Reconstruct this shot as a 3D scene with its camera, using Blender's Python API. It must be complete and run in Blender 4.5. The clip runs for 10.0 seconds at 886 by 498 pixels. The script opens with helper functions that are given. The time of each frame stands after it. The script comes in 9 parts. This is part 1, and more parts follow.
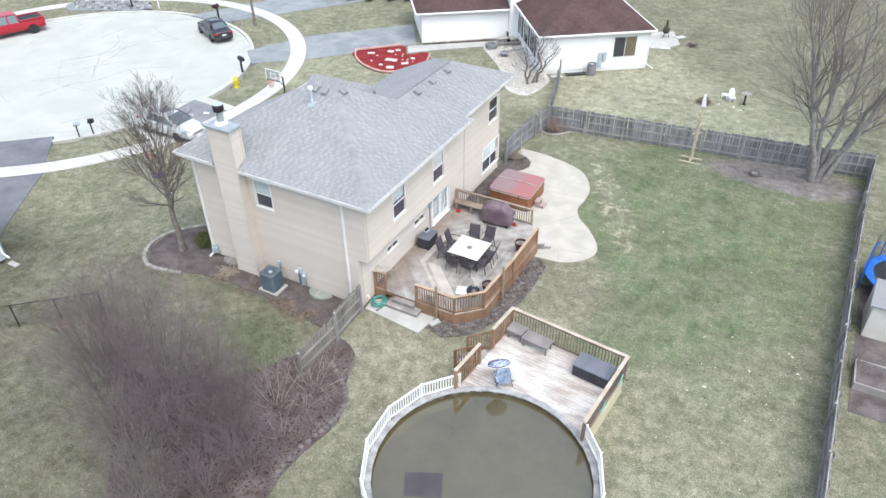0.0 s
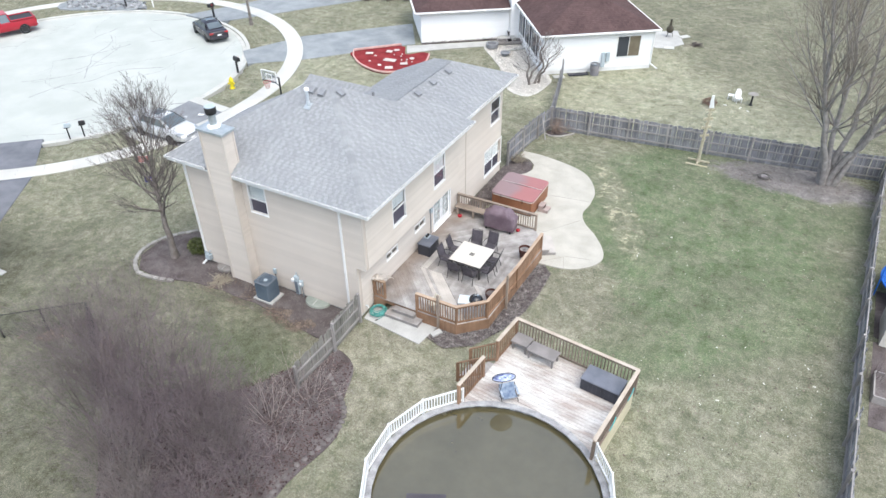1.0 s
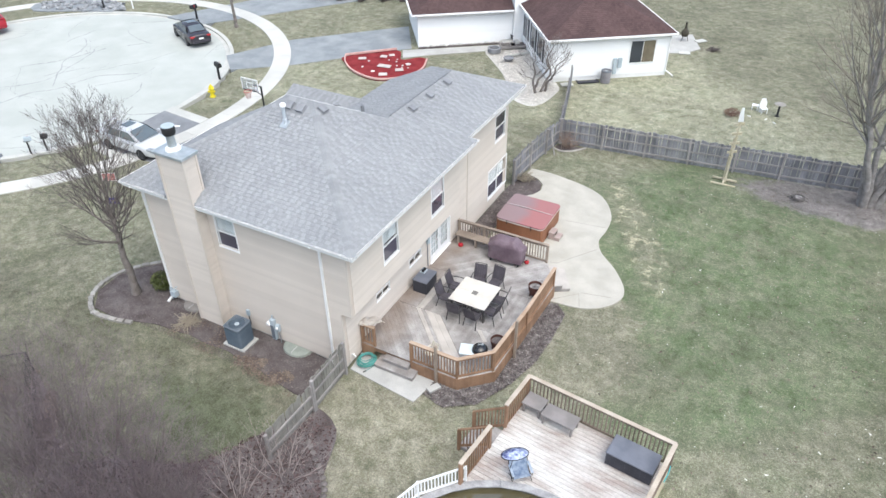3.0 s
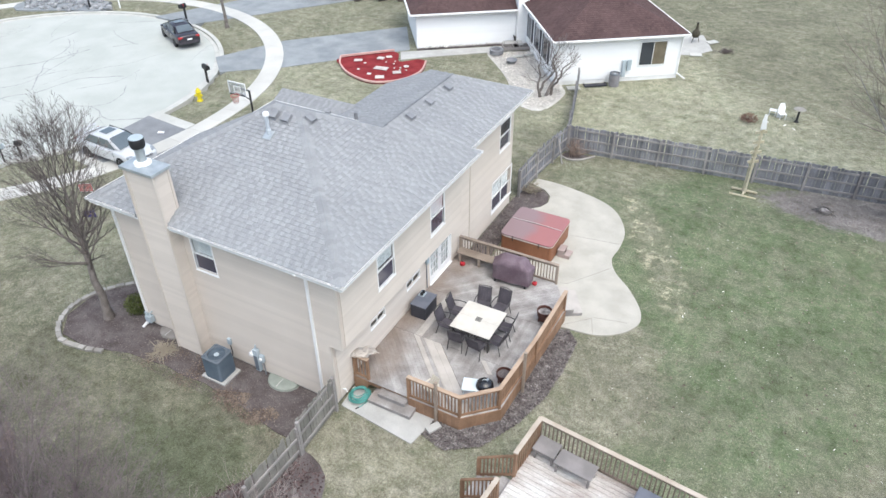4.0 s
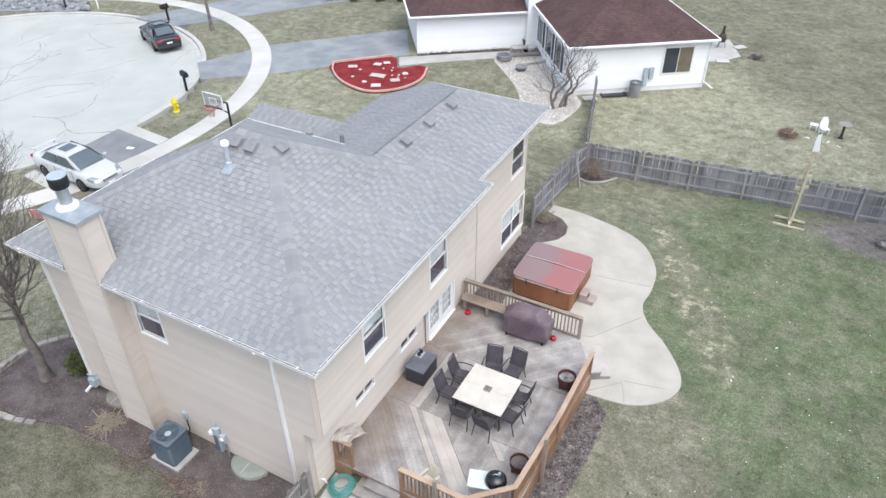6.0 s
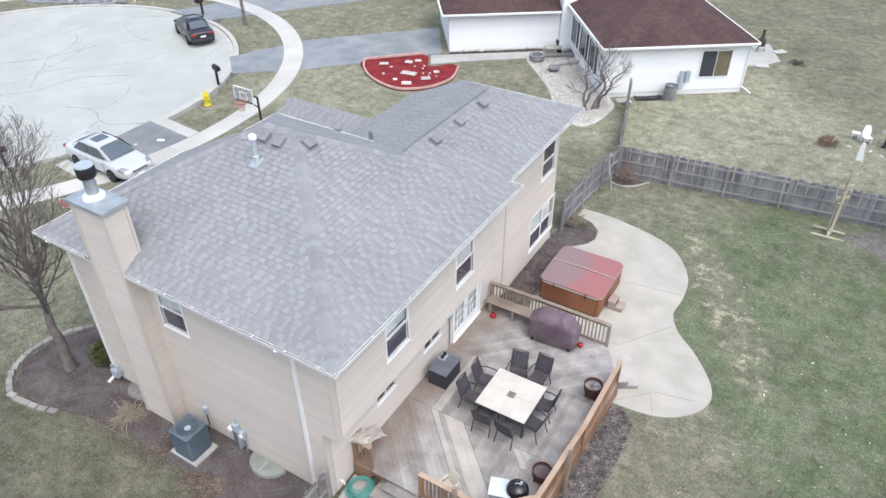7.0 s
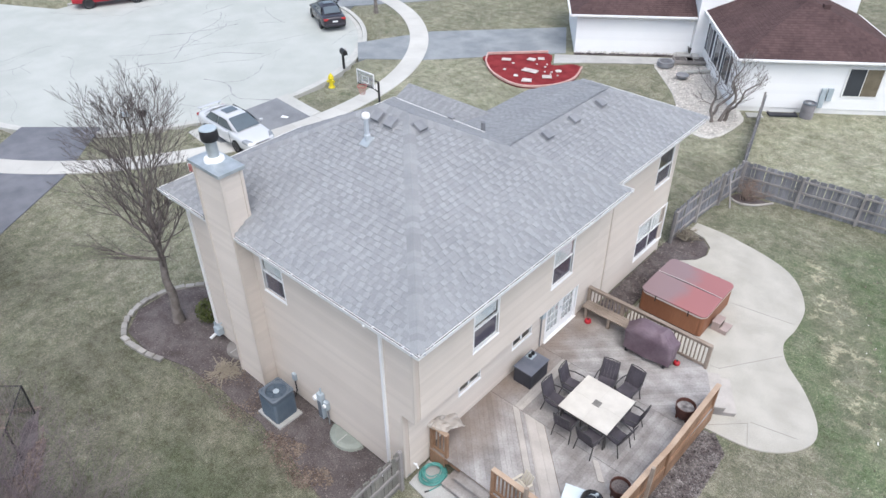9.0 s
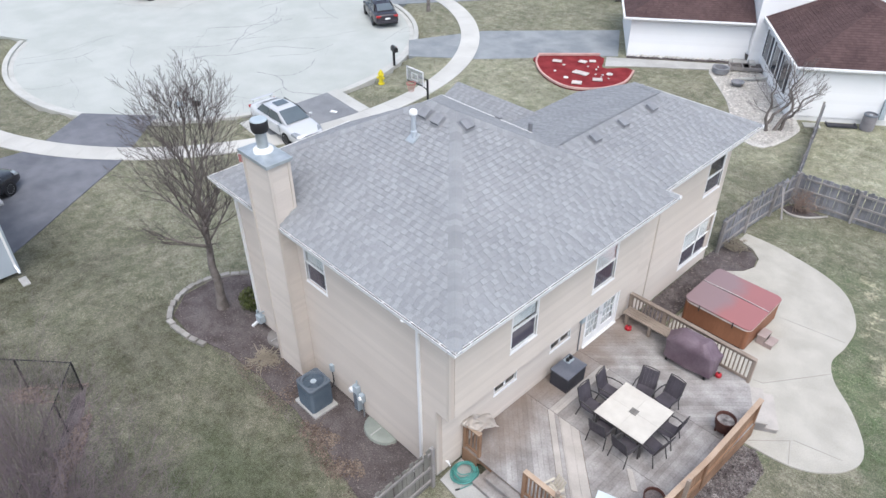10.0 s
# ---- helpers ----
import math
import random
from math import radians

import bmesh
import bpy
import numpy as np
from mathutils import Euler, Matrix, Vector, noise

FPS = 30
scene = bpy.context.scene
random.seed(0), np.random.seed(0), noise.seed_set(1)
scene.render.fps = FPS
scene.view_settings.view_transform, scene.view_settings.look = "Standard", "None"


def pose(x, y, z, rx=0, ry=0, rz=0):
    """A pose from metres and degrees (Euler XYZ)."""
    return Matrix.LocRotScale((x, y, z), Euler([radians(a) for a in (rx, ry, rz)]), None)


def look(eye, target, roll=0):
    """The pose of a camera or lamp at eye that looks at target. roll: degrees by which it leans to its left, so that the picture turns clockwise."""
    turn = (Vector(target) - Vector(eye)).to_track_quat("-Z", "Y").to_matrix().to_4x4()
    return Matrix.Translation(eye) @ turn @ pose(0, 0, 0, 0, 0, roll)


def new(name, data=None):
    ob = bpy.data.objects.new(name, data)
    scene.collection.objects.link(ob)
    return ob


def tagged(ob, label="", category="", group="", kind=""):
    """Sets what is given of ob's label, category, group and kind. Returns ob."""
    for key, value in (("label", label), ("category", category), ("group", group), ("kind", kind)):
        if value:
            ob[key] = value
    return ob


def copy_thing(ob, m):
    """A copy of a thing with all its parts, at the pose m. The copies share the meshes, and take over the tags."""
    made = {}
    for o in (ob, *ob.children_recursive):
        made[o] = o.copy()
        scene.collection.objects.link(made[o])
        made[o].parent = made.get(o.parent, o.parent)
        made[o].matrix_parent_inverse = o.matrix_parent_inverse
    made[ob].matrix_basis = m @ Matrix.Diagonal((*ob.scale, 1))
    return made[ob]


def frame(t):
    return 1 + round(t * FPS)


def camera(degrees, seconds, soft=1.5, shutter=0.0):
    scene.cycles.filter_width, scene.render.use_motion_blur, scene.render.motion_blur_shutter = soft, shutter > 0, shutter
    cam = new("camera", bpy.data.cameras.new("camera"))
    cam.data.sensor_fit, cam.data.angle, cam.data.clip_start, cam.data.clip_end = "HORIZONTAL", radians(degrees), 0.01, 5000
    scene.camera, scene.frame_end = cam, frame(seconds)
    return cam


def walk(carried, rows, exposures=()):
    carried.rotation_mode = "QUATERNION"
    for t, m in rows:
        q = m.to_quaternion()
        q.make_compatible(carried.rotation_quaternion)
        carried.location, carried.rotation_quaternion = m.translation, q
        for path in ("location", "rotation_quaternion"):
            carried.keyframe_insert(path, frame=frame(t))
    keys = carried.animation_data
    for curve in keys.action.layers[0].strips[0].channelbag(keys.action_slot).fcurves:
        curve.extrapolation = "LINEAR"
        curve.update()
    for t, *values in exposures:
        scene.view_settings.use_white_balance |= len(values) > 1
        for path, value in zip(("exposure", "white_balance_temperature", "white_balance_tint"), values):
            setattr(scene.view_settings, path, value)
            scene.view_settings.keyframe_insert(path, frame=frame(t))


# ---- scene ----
cam = camera(64.8, 10.0)
EXPO = 1.17
PATH = [
    (0, (-0.027, -0.363, 20.401), (-0.806, 1.048, 19.217), -0.7),
    (0.5, (-0.308, 0.044, 20.231), (-1.086, 1.455, 19.046), -0.7),
    (1, (-0.664, 0.524, 19.993), (-1.439, 1.937, 18.809), -0.7),
    (1.5, (-1.102, 1.219, 19.708), (-1.875, 2.633, 18.524), -0.7),
    (2, (-1.638, 2.214, 19.411), (-2.41, 3.629, 18.228), -0.6),
    (2.5, (-2.122, 3.167, 19.112), (-2.894, 4.583, 17.93), -0.6),
    (4, (-3.837, 6.219, 17.955), (-4.606, 7.638, 16.774), -0.5),
    (4.5, (-4.495, 7.392, 17.553), (-5.263, 8.811, 16.372), -0.6),
    (5, (-5.091, 8.53, 17.202), (-5.859, 9.948, 16.019), -0.5),
    (5.5, (-5.609, 9.556, 16.889), (-6.377, 10.975, 15.708), -0.5),
    (7, (-6.134, 10.422, 16.47), (-6.972, 11.801, 15.289), -0.3),
    (7.5, (-6.149, 10.484, 16.376), (-7.047, 11.825, 15.196), -0.3),
    (8, (-6.094, 10.529, 16.312), (-7.052, 11.827, 15.13), -0.3),
    (8.5, (-6.051, 10.556, 16.246), (-7.07, 11.809, 15.065), -0.3),
    (9, (-6.004, 10.534, 16.177), (-7.082, 11.736, 14.997), -0.3),
    (9.5, (-5.978, 10.516, 16.145), (-7.098, 11.679, 14.964), -0.3),
    (10, (-5.972, 10.526, 16.151), (-7.136, 11.644, 14.971), -0.3),
]
walk(cam, [(t, look(eye, target, roll)) for t, eye, target, roll in PATH], [(0.0, EXPO, 6400, 6), (4.0, EXPO - 0.14, 6400, 6), (7.0, EXPO - 0.26, 6350, 9), (10.0, EXPO - 0.33, 6300, 9)])

# ---- sky and sun: a bright overcast day ----
world = bpy.data.worlds.new("overcast")
scene.world = world
world.use_nodes = True
wn, wl = world.node_tree.nodes, world.node_tree.links
wn.clear()
w_out, w_bg, w_sky = wn.new("ShaderNodeOutputWorld"), wn.new("ShaderNodeBackground"), wn.new("ShaderNodeTexSky")
w_hsv = wn.new("ShaderNodeHueSaturation")
w_hsv.inputs["Saturation"].default_value = 0.75
w_sky.sky_type, w_sky.sun_disc = "NISHITA", False
w_sky.sun_elevation, w_sky.sun_rotation = radians(64), radians(125)
w_sky.air_density, w_sky.dust_density = 1.0, 3.0
w_bg.inputs["Strength"].default_value = 0.15
wl.new(w_sky.outputs[0], w_hsv.inputs["Color"])
wl.new(w_hsv.outputs[0], w_bg.inputs["Color"])
wl.new(w_bg.outputs[0], w_out.inputs["Surface"])
sun = new("sun", bpy.data.lights.new("sun", "SUN"))
sun.data.energy, sun.data.angle, sun.data.color = 0.9, radians(70), (1.0, 0.985, 0.965)
sun.matrix_world = look((8.0, -5.5, 20), (0, 0, 0))


# ---- mesh building ----
class Mesh:
    """Vertices and faces of one part."""

    def __init__(self):
        self.v, self.f = [], []

    def add(self, verts, faces):
        n = len(self.v)
        self.v += [tuple(p) for p in verts]
        self.f += [tuple(i + n for i in f) for f in faces]
        return self

    def box(self, x0, x1, y0, y1, z0, z1, m=None):
        c = [(x, y, z) for z in (z0, z1) for y in (y0, y1) for x in (x0, x1)]
        if m is not None:
            c = [tuple(m @ Vector(p)) for p in c]
        return self.add(c, [(0, 2, 3, 1), (4, 5, 7, 6), (0, 1, 5, 4), (2, 6, 7, 3), (0, 4, 6, 2), (1, 3, 7, 5)])

    def prism(self, poly, z0, z1, m=None):
        """A flat-topped solid over a counter-clockwise outline; z0 and z1 are numbers or functions of x, y."""
        n = len(poly)
        b0 = z0 if callable(z0) else (lambda x, y: z0)
        b1 = z1 if callable(z1) else (lambda x, y: z1)
        c = [(x, y, b0(x, y)) for x, y in poly] + [(x, y, b1(x, y)) for x, y in poly]
        if m is not None:
            c = [tuple(m @ Vector(p)) for p in c]
        return self.add(c, [tuple(range(n - 1, -1, -1)), tuple(range(n, 2 * n))] + [(i, (i + 1) % n, n + (i + 1) % n, n + i) for i in range(n)])

    def beam(self, a, b, w, h, up=(0, 0, 1)):
        """A bar from a to b, w wide and h deep along up, centred on the line."""
        a, b = Vector(a), Vector(b)
        d = (b - a).normalized()
        s = d.cross(Vector(up))
        s = (s if s.length > 1e-4 else d.cross(Vector((1, 0, 0)))).normalized()
        u = s.cross(d)
        c = [p + s * (w / 2 * i) + u * (h / 2 * j) for p in (a, b) for i, j in ((-1, -1), (1, -1), (1, 1), (-1, 1))]
        return self.add(c, [(3, 2, 1, 0), (4, 5, 6, 7)] + [(i, (i + 1) % 4, 4 + (i + 1) % 4, 4 + i) for i in range(4)])

    def tube(self, pts, radii, seg=6, caps=True):
        pts = [Vector(p) for p in pts]
        radii = radii if hasattr(radii, "__len__") else [radii] * len(pts)
        n0, ref = len(self.v), None
        for i, p in enumerate(pts):
            d = (pts[min(i + 1, len(pts) - 1)] - pts[max(i - 1, 0)]).normalized()
            if ref is None:
                ref = d.cross(Vector((0.3, 0.2, 1)) if abs(d.z) < 0.95 else Vector((1, 0.1, 0))).normalized()
            ref = (ref - d * ref.dot(d)).normalized()
            o = d.cross(ref)
            for k in range(seg):
                a = 2 * math.pi * k / seg
                self.v.append(tuple(p + (ref * math.cos(a) + o * math.sin(a)) * radii[i]))
        for i in range(len(pts) - 1):
            for k in range(seg):
                a, b = n0 + i * seg, n0 + (i + 1) * seg
                self.f.append((a + k, a + (k + 1) % seg, b + (k + 1) % seg, b + k))
        if caps:
            self.f.append(tuple(n0 + k for k in range(seg - 1, -1, -1)))
            self.f.append(tuple(n0 + (len(pts) - 1) * seg + k for k in range(seg)))
        return self

    def lathe(self, profile, seg=20, at=(0, 0, 0)):
        """A turned form from (radius, height) pairs, from the bottom up; radius 0 closes it."""
        rings = []
        for r, z in profile:
            if r < 1e-6:
                rings.append([len(self.v)])
                self.v.append((at[0], at[1], at[2] + z))
            else:
                rings.append(list(range(len(self.v), len(self.v) + seg)))
                self.v += [(at[0] + r * math.cos(2 * math.pi * k / seg), at[1] + r * math.sin(2 * math.pi * k / seg), at[2] + z) for k in range(seg)]
        for a, b in zip(rings, rings[1:]):
            for k in range(seg):
                i, j = a[k % len(a)], a[(k + 1) % len(a)]
                p, q = b[k % len(b)], b[(k + 1) % len(b)]
                f = [i] + ([j] if j != i else []) + ([q] if q != p else []) + [p]
                if len(f) > 2:
                    self.f.append(tuple(f))
        return self

    def loft(self, rings, caps=True):
        """Skin through rings of equally many points."""
        n, n0 = len(rings[0]), len(self.v)
        for r in rings:
            self.v += [tuple(p) for p in r]
        for i in range(len(rings) - 1):
            for k in range(n):
                a, b = n0 + i * n, n0 + (i + 1) * n
                self.f.append((a + k, a + (k + 1) % n, b + (k + 1) % n, b + k))
        if caps:
            self.f.append(tuple(n0 + k for k in range(n - 1, -1, -1)))
            self.f.append(tuple(n0 + (len(rings) - 1) * n + k for k in range(n)))
        return self


ORIGIN = {}


def thing(name, at, rz=0, label="", category="", group="", kind=""):
    """An Empty at the base of a thing, which its parts hang under."""
    ob = new(name)
    ob.empty_display_size = 0.2
    ob.matrix_world = pose(*at, 0, 0, rz)
    ORIGIN[ob] = Vector(at) if rz == 0 else None
    return tagged(ob, label, category, group, kind)


def mesh_data(name, m, material, shift=None, smooth=False):
    data = bpy.data.meshes.new(name)
    v = m.v if shift is None else [(x - shift.x, y - shift.y, z - shift.z) for x, y, z in m.v]
    data.from_pydata(v, [], m.f)
    data.validate()
    bm = bmesh.new()
    bm.from_mesh(data)
    if len(bm.faces) < 4000:
        bmesh.ops.recalc_face_normals(bm, faces=bm.faces)
        bm.to_mesh(data)
    bm.free()
    data.materials.append(material)
    if smooth:
        data.polygons.foreach_set("use_smooth", [True] * len(data.polygons))
    return data


def part(name, m, material, parent=None, label="", smooth=False, bevel=0.0, local=False, kind="", category="", group=""):
    """One mesh object under a thing or a part. local: the mesh is in the parent's own axes; otherwise in the world's."""
    shift = None if (local or parent is None) else ORIGIN.get(parent)
    ob = new(name, mesh_data(name, m, material, shift, smooth))
    ob.parent = parent
    ORIGIN[ob] = shift if parent is not None else Vector((0, 0, 0))
    if bevel:
        mod = ob.modifiers.new("bevel", "BEVEL")
        mod.width, mod.segments, mod.limit_method, mod.angle_limit = bevel, 2, "ANGLE", radians(40)
    if smooth:
        mod = ob.modifiers.new("edges", "EDGE_SPLIT")
        mod.split_angle = radians(42)
    return tagged(ob, label, category, group, kind)


def piece(name, data, parent, m):
    """A piece that shares its mesh with its like."""
    ob = new(name, data)
    ob.parent = parent
    ob.matrix_basis = m
    return ob


def clip(poly, p, n):
    """What of a flat outline lies on the side of the line through p to which n points."""
    out = []
    for i, a in enumerate(poly):
        b = poly[(i + 1) % len(poly)]
        da, db = (a[0] - p[0]) * n[0] + (a[1] - p[1]) * n[1], (b[0] - p[0]) * n[0] + (b[1] - p[1]) * n[1]
        if da >= 0:
            out.append(a)
        if da * db < 0:
            t = da / (da - db)
            out.append((a[0] + (b[0] - a[0]) * t, a[1] + (b[1] - a[1]) * t))
    return out


def clip_to(poly, outline):
    """poly cut to a convex counter-clockwise outline."""
    for i, a in enumerate(outline):
        b = outline[(i + 1) % len(outline)]
        if len(poly) < 3:
            return []
        poly = clip(poly, a, (-(b[1] - a[1]), b[0] - a[0]))
    return poly


def smooth_step(a, b, x):
    t = min(1.0, max(0.0, (x - a) / (b - a)))
    return t * t * (3 - 2 * t)


def curve_through(pts, steps=6, closed=False):
    """Points of a smooth line through the given ones."""
    out, n = [], len(pts)
    for i in range(n if closed else n - 1):
        p = [pts[(i + k) % n] if closed else pts[min(max(i + k, 0), n - 1)] for k in (-1, 0, 1, 2)]
        for s in range(steps):
            t = s / steps
            out.append(tuple(0.5 * (2 * p[1][c] + (p[2][c] - p[0][c]) * t + (2 * p[0][c] - 5 * p[1][c] + 4 * p[2][c] - p[3][c]) * t * t
                                    + (3 * p[1][c] - p[0][c] - 3 * p[2][c] + p[3][c]) * t ** 3) for c in range(len(p[0]))))
    return out if closed else out + [tuple(pts[-1])]


# ---- materials ----
def material(name, c1, c2, scale=3.0, rough=0.8, metal=0.0, bump=0.2, bump_scale=60.0, fine=0.12, vary=0.0, island=False, stretch=None, spec=0.3):
    """A surface of two colours mixed in soft patches, with fine grain, small relief and, if wanted, a shade of its own for each piece."""
    mt = bpy.data.materials.new(name)
    mt.use_nodes = True
    nd, ln = mt.node_tree.nodes, mt.node_tree.links
    b = nd["Principled BSDF"]
    geo = nd.new("ShaderNodeNewGeometry")
    src = geo.outputs["Position"]
    if stretch:
        mp = nd.new("ShaderNodeMapping")
        mp.inputs["Scale"].default_value = stretch
        ln.new(src, mp.inputs["Vector"])
        src = mp.outputs[0]
    n1, n2 = nd.new("ShaderNodeTexNoise"), nd.new("ShaderNodeTexNoise")
    n1.inputs["Scale"].default_value, n1.inputs["Detail"].default_value = scale, 4
    n2.inputs["Scale"].default_value, n2.inputs["Detail"].default_value = bump_scale, 3
    ln.new(src, n1.inputs["Vector"])
    ln.new(src, n2.inputs["Vector"])
    rp = nd.new("ShaderNodeValToRGB")
    rp.color_ramp.elements[0].position, rp.color_ramp.elements[1].position = 0.35, 0.65
    rp.color_ramp.elements[0].color, rp.color_ramp.elements[1].color = (*c1, 1), (*c2, 1)
    ln.new(n1.outputs["Fac"], rp.inputs["Fac"])
    hs = nd.new("ShaderNodeHueSaturation")
    ln.new(rp.outputs["Color"], hs.inputs["Color"])
    mr = nd.new("ShaderNodeMapRange")
    mr.inputs["From Min"].default_value, mr.inputs["From Max"].default_value = 0.25, 0.75
    mr.inputs["To Min"].default_value, mr.inputs["To Max"].default_value = 1 - fine, 1 + fine
    ln.new(n2.outputs["Fac"], mr.inputs["Value"])
    value = mr.outputs[0]
    if vary:
        if island:
            rnd = geo.outputs["Random Per Island"]
        else:
            rnd = nd.new("ShaderNodeObjectInfo").outputs["Random"]
        m2 = nd.new("ShaderNodeMapRange")
        m2.inputs["To Min"].default_value, m2.inputs["To Max"].default_value = 1 - vary, 1 + vary
        ln.new(rnd, m2.inputs["Value"])
        mu = nd.new("ShaderNodeMath")
        mu.operation = "MULTIPLY"
        ln.new(value, mu.inputs[0])
        ln.new(m2.outputs[0], mu.inputs[1])
        value = mu.outputs[0]
    ln.new(value, hs.inputs["Value"])
    ln.new(hs.outputs[0], b.inputs["Base Color"])
    b.inputs["Roughness"].default_value, b.inputs["Metallic"].default_value = rough, metal
    b.inputs["Specular IOR Level"].default_value = spec
    if bump:
        bp = nd.new("ShaderNodeBump")
        bp.inputs["Strength"].default_value, bp.inputs["Distance"].default_value = bump, 0.02
        ln.new(n2.outputs["Fac"], bp.inputs["Height"])
        ln.new(bp.outputs[0], b.inputs["Normal"])
    return mt


def glass(name, colour, rough=0.05):
    return material(name, colour, [c * 1.25 for c in colour], 0.8, rough, 0.0, 0.0, 30, 0.05, spec=0.6)


LAWN = bpy.data.materials.new("lawn")
LAWN.use_nodes = True


def lawn_nodes(mt):
    """Early-spring turf: straw-coloured with green coming through, greener in the middle of the yard."""
    nd, ln = mt.node_tree.nodes, mt.node_tree.links
    b = nd["Principled BSDF"]
    pos = nd.new("ShaderNodeNewGeometry").outputs["Position"]

    def noise_at(scale, detail=4, rough=0.6):
        n = nd.new("ShaderNodeTexNoise")
        n.inputs["Scale"].default_value, n.inputs["Detail"].default_value, n.inputs["Roughness"].default_value = scale, detail, rough
        ln.new(pos, n.inputs["Vector"])
        return n.outputs["Fac"]

    def mixed(fac, a, c):
        m = nd.new("ShaderNodeMix")
        m.data_type = "RGBA"
        for sock, val in ((m.inputs[0], fac), (m.inputs[6], a), (m.inputs[7], c)):
            if isinstance(val, tuple):
                sock.default_value = (*val, 1)
            else:
                ln.new(val, sock)
        return m.outputs[2]

    def ranged(v, a, c, lo=0.0, hi=1.0):
        m = nd.new("ShaderNodeMapRange")
        m.interpolation_type = "SMOOTHSTEP"
        for k, x in (("From Min", a), ("From Max", c), ("To Min", lo), ("To Max", hi)):
            m.inputs[k].default_value = x
        ln.new(v, m.inputs["Value"])
        return m.outputs[0]

    def maths(op, a, c):
        m = nd.new("ShaderNodeMath")
        m.operation = op
        for s, v in zip(m.inputs, (a, c)):
            if isinstance(v, (int, float)):
                s.default_value = v
            else:
                ln.new(v, s)
        return m.outputs[0]

    sep = nd.new("ShaderNodeSeparateXYZ")
    ln.new(pos, sep.inputs[0])
    x, y = sep.outputs[0], sep.outputs[1]
    # the yard's green: an oval round the middle of the back lawn
    dx, dy = maths("DIVIDE", maths("SUBTRACT", x, -3.8), 8.2), maths("DIVIDE", maths("SUBTRACT", y, 31.5), 11.5)
    oval = maths("ADD", maths("MULTIPLY", dx, dx), maths("MULTIPLY", dy, dy))
    wob = maths("ADD", oval, ranged(noise_at(0.35), 0.3, 0.7, -0.6, 0.6))
    green = ranged(wob, 0.35, 1.5, 0.95, 0.26)
    patch = ranged(noise_at(0.7, 8, 0.85), 0.36, 0.66)
    dry = mixed(ranged(noise_at(1.6, 8, 0.82), 0.33, 0.67), DRY[0], DRY[1])
    lush = mixed(ranged(noise_at(2.1, 6, 0.75), 0.3, 0.7), LUSH[0], LUSH[1])
    amount = maths("MULTIPLY", green, ranged(patch, 0.0, 1.0, 0.5, 1.12))
    col = mixed(maths("MINIMUM", amount, 1.0), dry, lush)
    straw = ranged(noise_at(7.0, 6, 0.85), 0.54, 0.68)
    col = mixed(maths("MULTIPLY", straw, 0.42), col, STRAW)
    # worn, straw-covered turf along the patio's wavy edge
    ex, ey = maths("DIVIDE", maths("SUBTRACT", maths("ADD", x, maths("MULTIPLY", maths("SUBTRACT", y, 32.0), 0.52)), -7.45), 1.05), maths("DIVIDE", maths("SUBTRACT", y, 32.2), 5.0)
    rim = ranged(maths("ADD", maths("MULTIPLY", ex, ex), maths("MULTIPLY", ey, ey)), 0.2, 1.3, 1.0, 0.0)
    fleck = ranged(noise_at(1.7, 6, 0.75), 0.52, 0.61)
    col = mixed(maths("MULTIPLY", rim, 0.5), col, dry)
    col = mixed(maths("MULTIPLY", maths("MULTIPLY", rim, fleck), 0.7), col, (0.5, 0.465, 0.33))
    # faded turf between the house and the pool, and past the end of the patio
    for cx, cy, rx, ry in ((-12.2, 15.9, 3.4, 3.2), (-7.0, 23.6, 2.2, 3.6)):
        tx, ty = maths("DIVIDE", maths("SUBTRACT", x, cx), rx), maths("DIVIDE", maths("SUBTRACT", y, cy), ry)
        worn = ranged(maths("ADD", maths("ADD", maths("MULTIPLY", tx, tx), maths("MULTIPLY", ty, ty)), ranged(noise_at(1.1, 6, 0.75), 0.3, 0.7, -0.4, 0.4)), 0.35, 1.2, 0.82, 0.0)
        col = mixed(worn, col, dry)
    # a fresh green patch beside the house
    px, py = maths("DIVIDE", maths("SUBTRACT", x, -17.4), 3.0), maths("DIVIDE", maths("SUBTRACT", y, 14.2), 1.7)
    fresh = ranged(maths("ADD", maths("ADD", maths("MULTIPLY", px, px), maths("MULTIPLY", py, py)), ranged(noise_at(0.9, 5, 0.7), 0.3, 0.7, -0.5, 0.5)), 0.25, 1.3, 0.45, 0.0)
    col = mixed(fresh, col, lush)
    # bare trodden soil under the big tree by the back fence, ragged at its edge
    sx, sy = maths("DIVIDE", maths("SUBTRACT", x, 0.6), 4.6), maths("DIVIDE", maths("SUBTRACT", y, 39.7), 2.35)
    soil = ranged(maths("ADD", maths("ADD", maths("MULTIPLY", sx, sx), maths("MULTIPLY", sy, sy)), ranged(noise_at(1.2, 6, 0.75), 0.3, 0.7, -0.35, 0.35)), 0.55, 1.15, 0.9, 0.0)
    col = mixed(soil, col, mixed(ranged(noise_at(1.0, 6, 0.7), 0.35, 0.65), (0.19, 0.172, 0.168), (0.29, 0.265, 0.258)))
    # bleached lawns past the back fence, round the pool and by the street, a darker mossy one beside the house
    north = maths("MULTIPLY", maths("MULTIPLY", ranged(y, 40.5, 42.5, 0.0, 0.36), ranged(x, -21.0, -15.0)), ranged(maths("ADD", y, maths("MULTIPLY", x, 0.9)), 43.0, 52.0, 1.0, -0.35))
